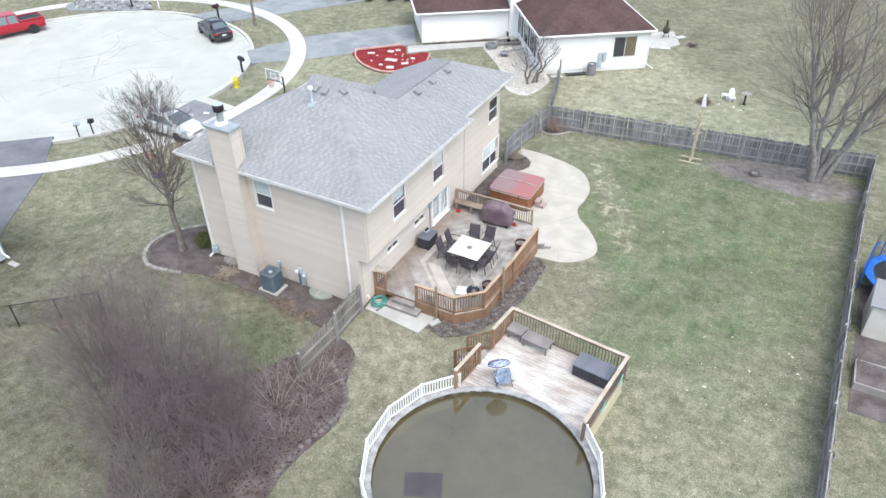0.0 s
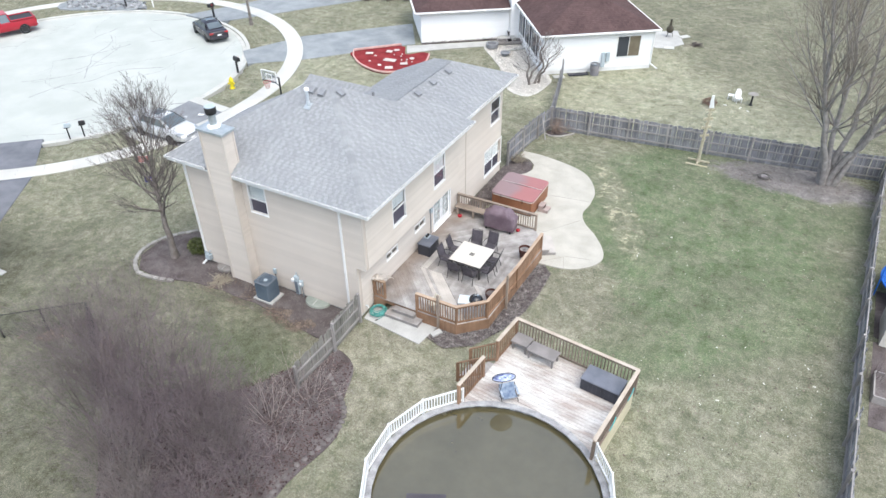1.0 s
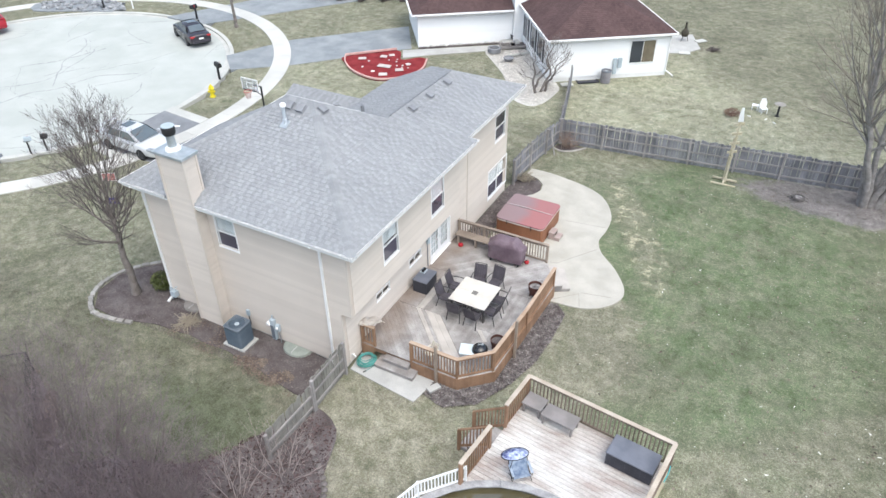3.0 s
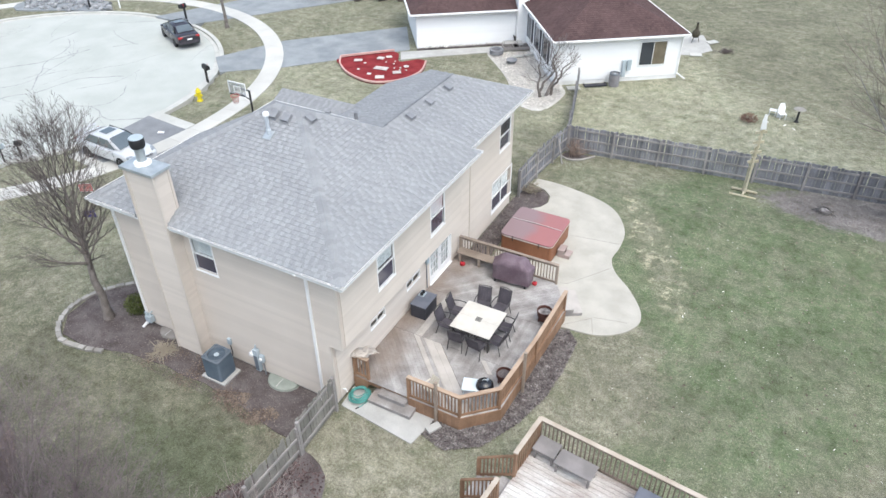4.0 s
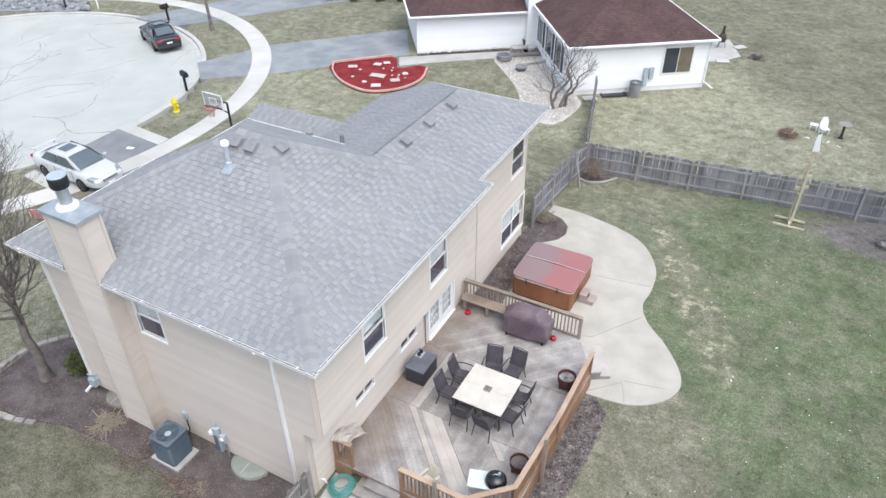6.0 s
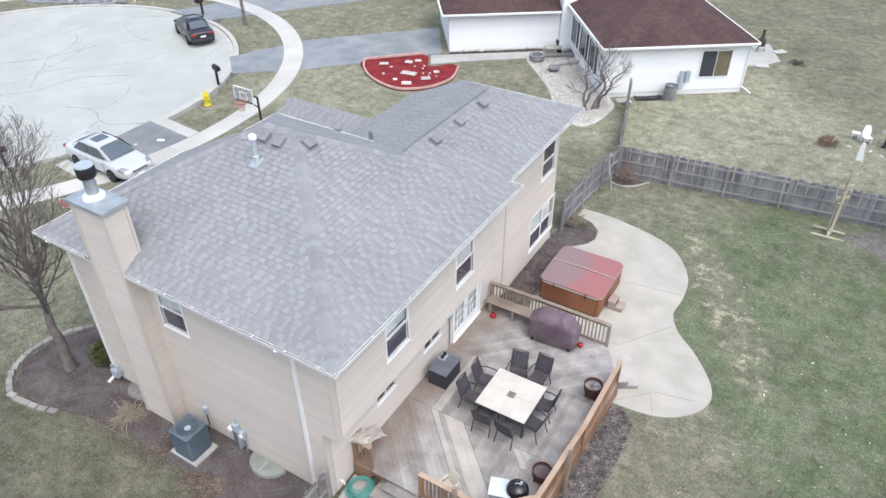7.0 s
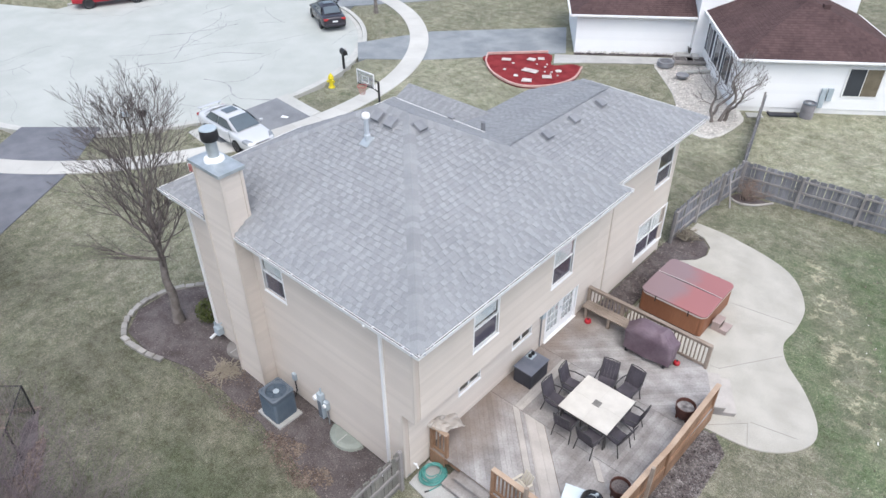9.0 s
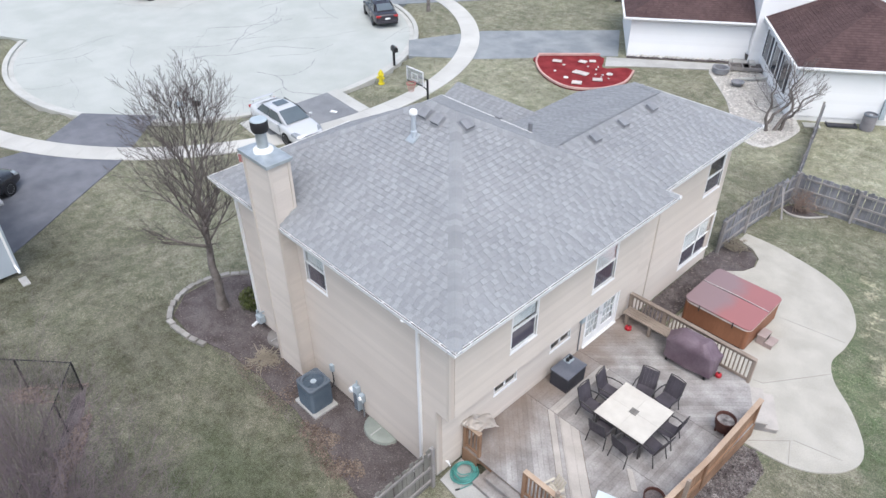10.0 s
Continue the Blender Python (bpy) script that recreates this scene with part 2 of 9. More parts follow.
    mossy = maths("MULTIPLY", ranged(x, -13.0, -17.0, 0.0, 0.28), ranged(y, 19.0, 15.0))
    fx, fy = maths("DIVIDE", maths("SUBTRACT", x, -4.5), 10.5), maths("DIVIDE", maths("SUBTRACT", y, 15.5), 6.0)
    north = maths("ADD", north, ranged(maths("ADD", maths("MULTIPLY", fx, fx), maths("MULTIPLY", fy, fy)), 0.4, 1.3, 0.17, 0.0))
    gx, gy = maths("DIVIDE", maths("SUBTRACT", x, -31.0), 6.5), maths("DIVIDE", maths("SUBTRACT", y, 40.5), 4.5)
    north = maths("ADD", north, ranged(maths("ADD", maths("MULTIPLY", gx, gx), maths("MULTIPLY", gy, gy)), 0.4, 1.3, 0.3, 0.0))
    drift = ranged(noise_at(0.3, 4, 0.6), 0.3, 0.7, -0.12, 0.12)
    tone = maths("SUBTRACT", maths("ADD", maths("ADD", north, drift), 1.0), mossy)
    tone = maths("MULTIPLY", tone, maths("MULTIPLY", ranged(noise_at(2.6, 5, 0.7), 0.3, 0.7, 0.86, 1.14), ranged(noise_at(0.9, 4, 0.6), 0.3, 0.7, 0.92, 1.08)))
    hs = nd.new("ShaderNodeHueSaturation")
    ln.new(col, hs.inputs["Color"])
    ln.new(maths("MULTIPLY", tone, maths("MULTIPLY", ranged(noise_at(28.0, 4, 0.9), 0.28, 0.72, 0.5, 1.5), ranged(noise_at(11.0, 6, 0.95), 0.3, 0.7, 0.6, 1.4))), hs.inputs["Value"])
    ln.new(hs.outputs[0], b.inputs["Base Color"])
    b.inputs["Roughness"].default_value, b.inputs["Specular IOR Level"].default_value = 0.95, 0.1
    bp = nd.new("ShaderNodeBump")
    bp.inputs["Strength"].default_value, bp.inputs["Distance"].default_value = 0.8, 0.05
    ln.new(noise_at(22.0, 4, 0.8), bp.inputs["Height"])
    ln.new(bp.outputs[0], b.inputs["Normal"])


DRY, LUSH, STRAW = ((0.142, 0.139, 0.094), (0.3, 0.28, 0.221)), ((0.087, 0.122, 0.061), (0.147, 0.182, 0.102)), (0.4, 0.38, 0.3)
lawn_nodes(LAWN)
SIDING = material("beige_siding", (0.565, 0.507, 0.452), (0.602, 0.543, 0.486), 0.5, 0.6, bump=0.05, bump_scale=90, fine=0.04, vary=0.04, island=True)
WALL = material("beige_wall", (0.55, 0.48, 0.425), (0.59, 0.518, 0.46), 0.6, 0.7, bump=0.1, fine=0.05)
SHINGLE = material("grey_shingle", (0.288, 0.295, 0.306), (0.318, 0.325, 0.335), 0.5, 0.95, bump=0.5, bump_scale=110, fine=0.16, vary=0.055, island=True, spec=0.15)
# Darker copy of the shingle grey: shade of recessed tabs, and some ridge caps.
SHINGLE_DARK = material("darker_shaded_shingle", (0.252, 0.259, 0.27), (0.284, 0.291, 0.302), 0.5, 0.95, bump=0.5, bump_scale=110, fine=0.16, vary=0.055, island=True, spec=0.15)
SHINGLE_PIECE = material("grey_shingle_tab", (0.288, 0.295, 0.306), (0.318, 0.325, 0.335), 0.5, 0.95, bump=0.5, bump_scale=110, fine=0.16, vary=0.055, spec=0.15)
ROOF_FELT = material("roof_felt", (0.235, 0.238, 0.25), (0.26, 0.264, 0.276), 1.0, 0.95, fine=0.15)
BROWN_SHINGLE = material("brown_shingle", (0.084, 0.055, 0.054), (0.107, 0.07, 0.068), 0.7, 0.95, bump=0.4, bump_scale=60, fine=0.15, vary=0.12, island=True, spec=0.1)
WHITE = material("white_paint", (0.78, 0.78, 0.78), (0.84, 0.84, 0.83), 1.5, 0.5, bump=0.05, fine=0.03)
WHITE_SIDING = material("white_siding", (0.86, 0.865, 0.87), (0.89, 0.893, 0.895), 0.6, 0.55, bump=0.05, fine=0.03, vary=0.02, island=True)
PVC = material("white_vinyl", (0.72, 0.73, 0.74), (0.8, 0.8, 0.8), 2.0, 0.4, bump=0.03, fine=0.04)
PANE = material("window_glass", (0.9, 0.93, 0.95), (0.95, 0.96, 0.97), 1.0, 0.01, bump=0.0, fine=0.0, spec=0.5)
# Lower panes: the darkness of the room behind is put into the glass colour.
PANE_DARK = material("dim_room_window_glass", (0.1, 0.092, 0.125), (0.135, 0.125, 0.16), 1.0, 0.08, bump=0.0, fine=0.0, spec=0.6)
for g in (PANE, PANE_DARK):
    g.node_tree.nodes["Principled BSDF"].inputs["Transmission Weight"].default_value = 1.0 if g is PANE else 0.3
PANE_BLIND = material("pale_blind", (0.72, 0.76, 0.77), (0.8, 0.83, 0.83), 1.0, 0.5, bump=0.0, fine=0.03, spec=0.3)
PATIO_MIX = material("patio_concrete", (0.39, 0.37, 0.325), (0.468, 0.447, 0.397), 1.1, 0.85, bump=0.3, bump_scale=40, fine=0.2)
CONCRETE = material("concrete", (0.365, 0.36, 0.345), (0.465, 0.46, 0.442), 1.0, 0.85, bump=0.25, bump_scale=50, fine=0.16)
WALKWAY = material("sidewalk_concrete", (0.46, 0.45, 0.42), (0.54, 0.53, 0.495), 0.5, 0.85, bump=0.2, bump_scale=50, fine=0.08, vary=0.06)
STREET = material("street_concrete", (0.388, 0.405, 0.378), (0.442, 0.457, 0.43), 0.45, 0.85, bump=0.2, bump_scale=30, fine=0.06)
ASPHALT = material("asphalt", (0.125, 0.13, 0.148), (0.18, 0.185, 0.205), 0.9, 0.9, bump=0.4, bump_scale=80, fine=0.15)
OLD_ASPHALT = material("grey_asphalt", (0.205, 0.222, 0.235), (0.28, 0.298, 0.308), 0.9, 0.9, bump=0.3, bump_scale=30, fine=0.22)
CRACK = material("crack_sealer", (0.23, 0.235, 0.235), (0.36, 0.365, 0.36), 3.0, 0.8, fine=0.1)
DECK_GREY = material("weathered_deck_board", (0.25, 0.232, 0.222), (0.405, 0.388, 0.378), 1.6, 0.85, bump=0.3, bump_scale=18, fine=0.15, vary=0.12)
DECK_PALE = material("pale_border_board", (0.38, 0.352, 0.325), (0.48, 0.447, 0.415), 1.6, 0.85, bump=0.3, bump_scale=40, fine=0.12, vary=0.06)
DECK_WASHED = material("worn_white_deck_board", (0.36, 0.305, 0.275), (0.61, 0.595, 0.57), 1.4, 0.85, bump=0.3, bump_scale=22, fine=0.2, vary=0.06, stretch=(0.6, 1.6, 1))
STAIN = material("brown_stained_wood", (0.215, 0.128, 0.08), (0.315, 0.195, 0.125), 1.6, 0.75, bump=0.2, bump_scale=45, fine=0.14, vary=0.10)
STAIN_TOP = material("tan_rail_cap", (0.36, 0.258, 0.185), (0.46, 0.348, 0.26), 1.6, 0.75, bump=0.2, bump_scale=45, fine=0.12, vary=0.05)
BENCH_WOOD = material("faded_rail_wood", (0.235, 0.187, 0.15), (0.33, 0.272, 0.225), 1.6, 0.75, bump=0.2, bump_scale=45, fine=0.14, vary=0.10)
FENCE = material("grey_fence_board", (0.175, 0.176, 0.192), (0.26, 0.26, 0.278), 1.0, 0.9, bump=0.3, bump_scale=40, fine=0.2, vary=0.22)
FENCE_RAIL = material("fence_rail", (0.24, 0.225, 0.218), (0.33, 0.31, 0.3), 1.0, 0.9, bump=0.3, bump_scale=40, fine=0.15, vary=0.1)
MULCH = material("brown_mulch", (0.092, 0.077, 0.076), (0.165, 0.145, 0.143), 1.5, 1.0, bump=1.0, bump_scale=26, fine=0.35, spec=0.05)
RED_MULCH = material("red_mulch", (0.17, 0.026, 0.03), (0.24, 0.04, 0.043), 1.5, 1.0, bump=0.8, bump_scale=26, fine=0.25, spec=0.05)
GRAVEL = material("pale_gravel", (0.46, 0.44, 0.4), (0.6, 0.58, 0.54), 2.5, 0.95, bump=0.8, bump_scale=16, fine=0.4)
STONE = material("edging_stone", (0.255, 0.24, 0.22), (0.345, 0.33, 0.305), 2.0, 0.9, bump=0.4, bump_scale=30, fine=0.14, vary=0.14)
BARK = material("grey_bark", (0.15, 0.132, 0.12), (0.23, 0.205, 0.19), 4.0, 0.95, bump=0.5, bump_scale=30, fine=0.2, spec=0.1)
TWIG = material("bare_twig", (0.15, 0.127, 0.122), (0.225, 0.195, 0.186), 0.8, 0.95, bump=0.0, fine=0.1, spec=0.1)
TWIG_RED = material("reddish_twig", (0.15, 0.118, 0.127), (0.215, 0.175, 0.183), 0.8, 0.95, bump=0.0, fine=0.1, spec=0.1)
METAL = material("galvanised_metal", (0.42, 0.46, 0.48), (0.54, 0.58, 0.6), 3.0, 0.45, 0.6, bump=0.05, fine=0.06)
GREY_METAL = material("grey_painted_metal", (0.36, 0.42, 0.46), (0.44, 0.5, 0.54), 2.0, 0.5, 0.0, bump=0.03, fine=0.06)
BLACK = material("black_plastic", (0.018, 0.018, 0.02), (0.03, 0.03, 0.032), 4.0, 0.5, bump=0.05, fine=0.1)
DARK = material("charcoal_resin", (0.035, 0.036, 0.045), (0.055, 0.056, 0.068), 2.0, 0.6, bump=0.1, bump_scale=60, fine=0.1)
POND = material("green_pool_water", (0.082, 0.07, 0.034), (0.102, 0.088, 0.046), 0.5, 0.02, bump=0.004, bump_scale=4, fine=0.04, spec=1.0)
POND.node_tree.nodes["Principled BSDF"].inputs["IOR"].default_value = 1.75
TWIG_DARK = material("dark_twig", (0.105, 0.088, 0.084), (0.16, 0.136, 0.13), 0.8, 0.95, bump=0.0, fine=0.1, spec=0.1)
BARK_DARK = material("dark_bark", (0.12, 0.1, 0.094), (0.185, 0.16, 0.15), 4.0, 0.95, bump=0.5, bump_scale=30, fine=0.2, spec=0.1)
BARK_PALE = material("pale_grey_bark", (0.22, 0.205, 0.195), (0.33, 0.31, 0.295), 4.0, 0.95, bump=0.5, bump_scale=30, fine=0.2, spec=0.1)
TWIG_TAN = material("tan_twig", (0.2, 0.175, 0.15), (0.28, 0.245, 0.21), 0.8, 0.95, bump=0.0, fine=0.1, spec=0.1)
TWIG_PALE = material("pale_bare_stem", (0.26, 0.215, 0.2), (0.36, 0.31, 0.295), 0.8, 0.95, bump=0.0, fine=0.1, spec=0.1)
BARK_ROSY = material("rosy_grey_bark", (0.25, 0.205, 0.2), (0.34, 0.29, 0.285), 4.0, 0.95, bump=0.4, bump_scale=30, fine=0.15, spec=0.1)
KERB = material("kerb_concrete", (0.42, 0.418, 0.39), (0.5, 0.497, 0.47), 0.9, 0.85, bump=0.2, bump_scale=50, fine=0.1)
JOINT = material("faint_joint", (0.27, 0.255, 0.232), (0.34, 0.322, 0.295), 3.0, 0.9, fine=0.1)


def stain(mt, x0, x1, colour, amount):
    """Rust-brown weathering along the house wall, fading out from x0 to x1 with a ragged edge."""
    nd, ln = mt.node_tree.nodes, mt.node_tree.links
    b = nd["Principled BSDF"]
    old = b.inputs["Base Color"].links[0].from_socket
    pos = nd.new("ShaderNodeNewGeometry").outputs["Position"]
    sep, ns, ad, mr, mx = nd.new("ShaderNodeSeparateXYZ"), nd.new("ShaderNodeTexNoise"), nd.new("ShaderNodeMath"), nd.new("ShaderNodeMapRange"), nd.new("ShaderNodeMix")
    ns.inputs["Scale"].default_value, ns.inputs["Detail"].default_value = 1.1, 5
    ln.new(pos, sep.inputs[0])
    ln.new(pos, ns.inputs["Vector"])
    ad.operation, ad.inputs[1].default_value = "MULTIPLY_ADD", 2.2
    ln.new(ns.outputs["Fac"], ad.inputs[0])
    ln.new(sep.outputs[0], ad.inputs[2])
    for k, v in (("From Min", x0 + 1.1), ("From Max", x1 + 1.1), ("To Min", amount), ("To Max", 0.0)):
        mr.inputs[k].default_value = v
    ln.new(ad.outputs[0], mr.inputs["Value"])
    mx.data_type = "RGBA"
    ln.new(mr.outputs[0], mx.inputs[0])
    ln.new(old, mx.inputs[6])
    mx.inputs[7].default_value = (*colour, 1)
    ln.new(mx.outputs[2], b.inputs["Base Color"])


stain(DECK_GREY, -14.4, -13.0, (0.215, 0.15, 0.105), 0.6)
GREY_VENT = material("vent_grey", (0.2, 0.205, 0.22), (0.25, 0.255, 0.27), 3.0, 0.7, bump=0.05, fine=0.08)
# Unseen floors coloured dark so that the rooms look unlit through the panes.
DIM_FLOOR = material("dim_room_floor", (0.07, 0.062, 0.07), (0.1, 0.09, 0.1), 2.0, 0.95, bump=0.0, fine=0.1)
DRIVE = material("worn_grey_asphalt", (0.175, 0.182, 0.195), (0.235, 0.243, 0.255), 0.8, 0.9, bump=0.4, bump_scale=60, fine=0.18)


# ---- ground ----
def gz(x, y):
    """Height of the ground: level round the house, falling gently to the street and the back."""
    return -0.6 * max(smooth_step(35.3, 42, y), smooth_step(26.6, 36, -x))


STREET_AT, STREET_R = (-51.7, 33.0), 13.6


def in_street(x, y):
    return math.hypot(x - STREET_AT[0], y - STREET_AT[1]) < STREET_R + 0.4 or (x < -60 and abs((x + 51.7) * 0.454 - (y - 33.0) * 0.891) < 5.2)


def build_ground():
    m, step = Mesh(), 0.5
    x0, y0, nx, ny = -80.0, -14.0, 230, 190
    for j in range(ny + 1):
        for i in range(nx + 1):
            x, y = x0 + i * step, y0 + j * step
            z = gz(x, y) + 0.025 * noise.noise((x * 0.5, y * 0.5, 3.0))
            m.v.append((x, y, z - (0.4 if in_street(x, y) else 0.0)))
    for j in range(ny):
        for i in range(nx):
            a = j * (nx + 1) + i
            m.f.append((a, a + 1, a + nx + 2, a + nx + 1))
    x1, y1, far = x0 + nx * step, y0 + ny * step, 1500
    edge = [(x0, y0), (x1, y0), (x1, y1), (x0, y1)]
    rim = [(-far, -far), (far, -far), (far, far), (-far, far)]
    for k in range(4):
        a, b, c, d = edge[k], edge[(k + 1) % 4], rim[(k + 1) % 4], rim[k]
        m.add([(*a, gz(*a)), (*b, gz(*b)), (*c, -0.6), (*d, -0.6)], [(3, 2, 1, 0)])
    tagged(part("ground", m, LAWN, smooth=True), "early spring lawn, straw-coloured with green patches", "lawn", kind="structure")


build_ground()


def sheet(name, outline, mat, label, lift=0.03, category="ground", deep=0.25):
    """A laid surface that follows the ground, with an upstand round its edge."""
    m, n = Mesh(), len(outline)
    level = max(gz(x, y) for x, y in outline) - min(gz(x, y) for x, y in outline) < 0.004
    edge = []
    for i, a in enumerate(outline):
        e = outline[(i + 1) % n]
        k = 1 if level else max(1, int(math.dist(a, e) / 0.75))
        edge += [(a[0] + (e[0] - a[0]) * s / k, a[1] + (e[1] - a[1]) * s / k) for s in range(k)]
    n = len(edge)
    m.add([(x, y, gz(x, y) + lift) for x, y in edge] + [(x, y, gz(x, y) - deep) for x, y in edge], [(i, n + i, n + (i + 1) % n, (i + 1) % n) for i in range(n)])
    if level:
        m.f.append(tuple(range(n)))
    else:
        x0, x1, y0, y1 = min(p[0] for p in edge), max(p[0] for p in edge), min(p[1] for p in edge), max(p[1] for p in edge)
        nx, ny = int((x1 - x0) / 0.75) + 1, int((y1 - y0) / 0.75) + 1
        for i in range(nx):
            for j in range(ny):
                cx0, cx1, cy0, cy1 = x0 + (x1 - x0) * i / nx, x0 + (x1 - x0) * (i + 1) / nx, y0 + (y1 - y0) * j / ny, y0 + (y1 - y0) * (j + 1) / ny
                cut = clip_to(edge, [(cx0, cy0), (cx1, cy0), (cx1, cy1), (cx0, cy1)])
                if len(cut) >= 3:
                    m.add([(x, y, gz(x, y) + lift) for x, y in cut], [tuple(range(len(cut)))])
    return part(name, m, mat, None, label, kind="structure", category=category)


def ring(r0, r1, a0, a1, n):
    """Outline of a piece of a ring round the street's middle, angles in degrees."""
    out = [(STREET_AT[0] + r1 * math.cos(radians(a0 + (a1 - a0) * i / n)), STREET_AT[1] + r1 * math.sin(radians(a0 + (a1 - a0) * i / n))) for i in range(n + 1)]
    inn = [(STREET_AT[0] + r0 * math.cos(radians(a0 + (a1 - a0) * i / n)), STREET_AT[1] + r0 * math.sin(radians(a0 + (a1 - a0) * i / n))) for i in range(n + 1)]
    return out + inn[::-1]


# ---- street ----
def lane(a, b, wa, wb):
    """Outline of a straight strip from a to b, wa wide at a and wb at b."""
    d = (Vector(b) - Vector(a)).normalized()
    n = Vector((-d.y, d.x))
    return [tuple(Vector(a) - n * wa / 2), tuple(Vector(b) - n * wb / 2), tuple(Vector(b) + n * wb / 2), tuple(Vector(a) + n * wa / 2)]


def build_street():
    m = Mesh()
    circle = [(STREET_AT[0] + (STREET_R - 0.1) * math.cos(radians(a)), STREET_AT[1] + (STREET_R - 0.1) * math.sin(radians(a))) for a in range(0, 360, 3)]
    m.prism(circle, -1.1, -0.72)
    m.prism(lane((-60.6, 28.46), (-150.0, -17.1), 9.6, 9.6), -1.1, -0.726)
    road = part("road", m, STREET, None, "pale worn concrete of a round cul-de-sac", kind="structure", category="road")
    kerb = Mesh()
    for a in range(-130, 182, 4):
        kerb.prism(ring(STREET_R - 0.42, STREET_R - 0.1, a, a + 4, 2), -1.0, -0.70)
        kerb.prism(ring(STREET_R - 0.1, STREET_R + 0.22, a, a + 4, 2), -1.0, -0.585)
    part("kerb", kerb, KERB, None, "low concrete kerb round the cul-de-sac", kind="structure", category="kerb", bevel=0.03)
    crack, rnd = Mesh(), random.Random(4)

    def split(x, y, d, length, wide, forks):
        """A ragged crack that wanders on and now and then forks."""
        while length > 0 and math.hypot(x - STREET_AT[0], y - STREET_AT[1]) < 12.9:
            step = rnd.uniform(0.18, 0.4)
            d += rnd.gauss(0, 0.17)
            nx, ny = x + step * math.cos(d), y + step * math.sin(d)
            crack.beam((x, y, -0.719), (nx, ny, -0.719), wide * rnd.uniform(0.35, 1.5), 0.008)
            if forks and rnd.random() < 0.07:
                split(nx, ny, d + rnd.choice((-1, 1)) * rnd.uniform(0.6, 1.3), length * rnd.uniform(0.2, 0.5), wide * 0.7, forks - 1)
            x, y, length = nx, ny, length - step

    for k in range(26):
        a, r = rnd.uniform(0, 6.28), 13 * math.sqrt(rnd.random())
        split(STREET_AT[0] + r * math.cos(a), STREET_AT[1] + r * math.sin(a), rnd.uniform(0, 6.28), rnd.uniform(2.5, 11), rnd.choice((0.02, 0.03, 0.045, 0.07)), 2)
    part("crack", crack, CRACK, road, "fine grey cracks", kind="stuff")
    walkm = thing("sidewalk", (-34.5, 30.0, -0.6), 0, "pale concrete sidewalk curving round the cul-de-sac", "sidewalk", kind="structure")
    for a in range(-128, 180, 5):
        s = Mesh().prism(ring(16.82, 18.1, a + 0.025, a + 4.975, 2), lambda x, y: gz(x, y) - 0.2, lambda x, y: gz(x, y) + 0.05)
        part("slab", s, WALKWAY, walkm)


build_street()


sheet("driveway", [(-38.4, 26.9), (-24.4, 26.9), (-24.4, 31.3), (-34.3, 31.4), (-34.9, 31.95), (-38.4, 32.3)], DRIVE, "worn grey asphalt driveway of the beige house", 0.035, "driveway")
for edge in ((26.25, 26.9), (32.05, 32.8)):
    sheet("trim_driveway", [(-38.4, edge[0] + 0.25), (-34.95, edge[0] - 0.1), (-34.95, edge[1] - 0.1), (-38.4, edge[1] + 0.25)], KERB, "pale concrete edging strip of a driveway", 0.05, "edging")
sheet("driveway_west", [(-45.7, 20.9), (-43.2, 17.6), (-43.4, 14.6), (-38.0, 8.5), (-33.2, 12.2), (-36.58, 16.9), (-38.9, 20.25), (-42.5, 23.7)], ASPHALT, "dark asphalt driveway beside the neighbouring lot", 0.035, "driveway")
sheet("driveway_neighbour", [(-41.6, 41.6), (-39.4, 39.6), (-36.0, 42.3), (-29.8, 49.3), (-32.6, 53.6), (-39.3, 46.6)], OLD_ASPHALT, "light grey asphalt driveway up to a white garage", 0.03, "driveway")
sheet("driveway_far", [(-52.6, 46.3), (-48.4, 46.2), (-40.0, 58.0), (-46.0, 60.0)], OLD_ASPHALT, "light grey asphalt driveway", 0.03, "driveway")


# ---- the beige house ----
EAVE, SLOPE, WSLOPE = 5.75, 0.57, 0.46
house = thing("house", (-18.6, 25.0, 0.0), 0, "two-storey beige-sided house with grey shingle hip roofs", "house")


def wall_core(axis, lo, hi, a0, a1, z0, z1, holes):
    """One solid wall between the planes lo and hi, with its openings cut through."""
    us = sorted({a0, a1, *[h[0] for h in holes], *[h[1] for h in holes]})
    zs = sorted({z0, z1, *[h[2] for h in holes], *[h[3] for h in holes]})
    nu, nz, m = len(us), len(zs), Mesh()
    for d in (lo, hi):
        m.v += [((u, d, z) if axis == "x" else (d, u, z)) for z in zs for u in us]

    def solid(i, k):
        if not (0 <= i < nu - 1 and 0 <= k < nz - 1):
            return False
        u, z = (us[i] + us[i + 1]) / 2, (zs[k] + zs[k + 1]) / 2
        return not any(h[0] < u < h[1] and h[2] < z < h[3] for h in holes)

    at = lambda i, k, layer: layer * nu * nz + k * nu + i
    for i in range(nu - 1):
        for k in range(nz - 1):
            if not solid(i, k):
                continue
            quad = [(i, k), (i + 1, k), (i + 1, k + 1), (i, k + 1)]
            m.f.append(tuple(at(*c, 0) for c in quad))
            m.f.append(tuple(at(*c, 1) for c in quad[::-1]))
            for (c, e), (di, dk) in zip(zip(quad, quad[1:] + quad[:1]), ((0, -1), (1, 0), (0, 1), (-1, 0))):
                if not solid(i + di, k + dk):
                    m.f.append((at(*e, 0), at(*c, 0), at(*c, 1), at(*e, 1)))
    return m


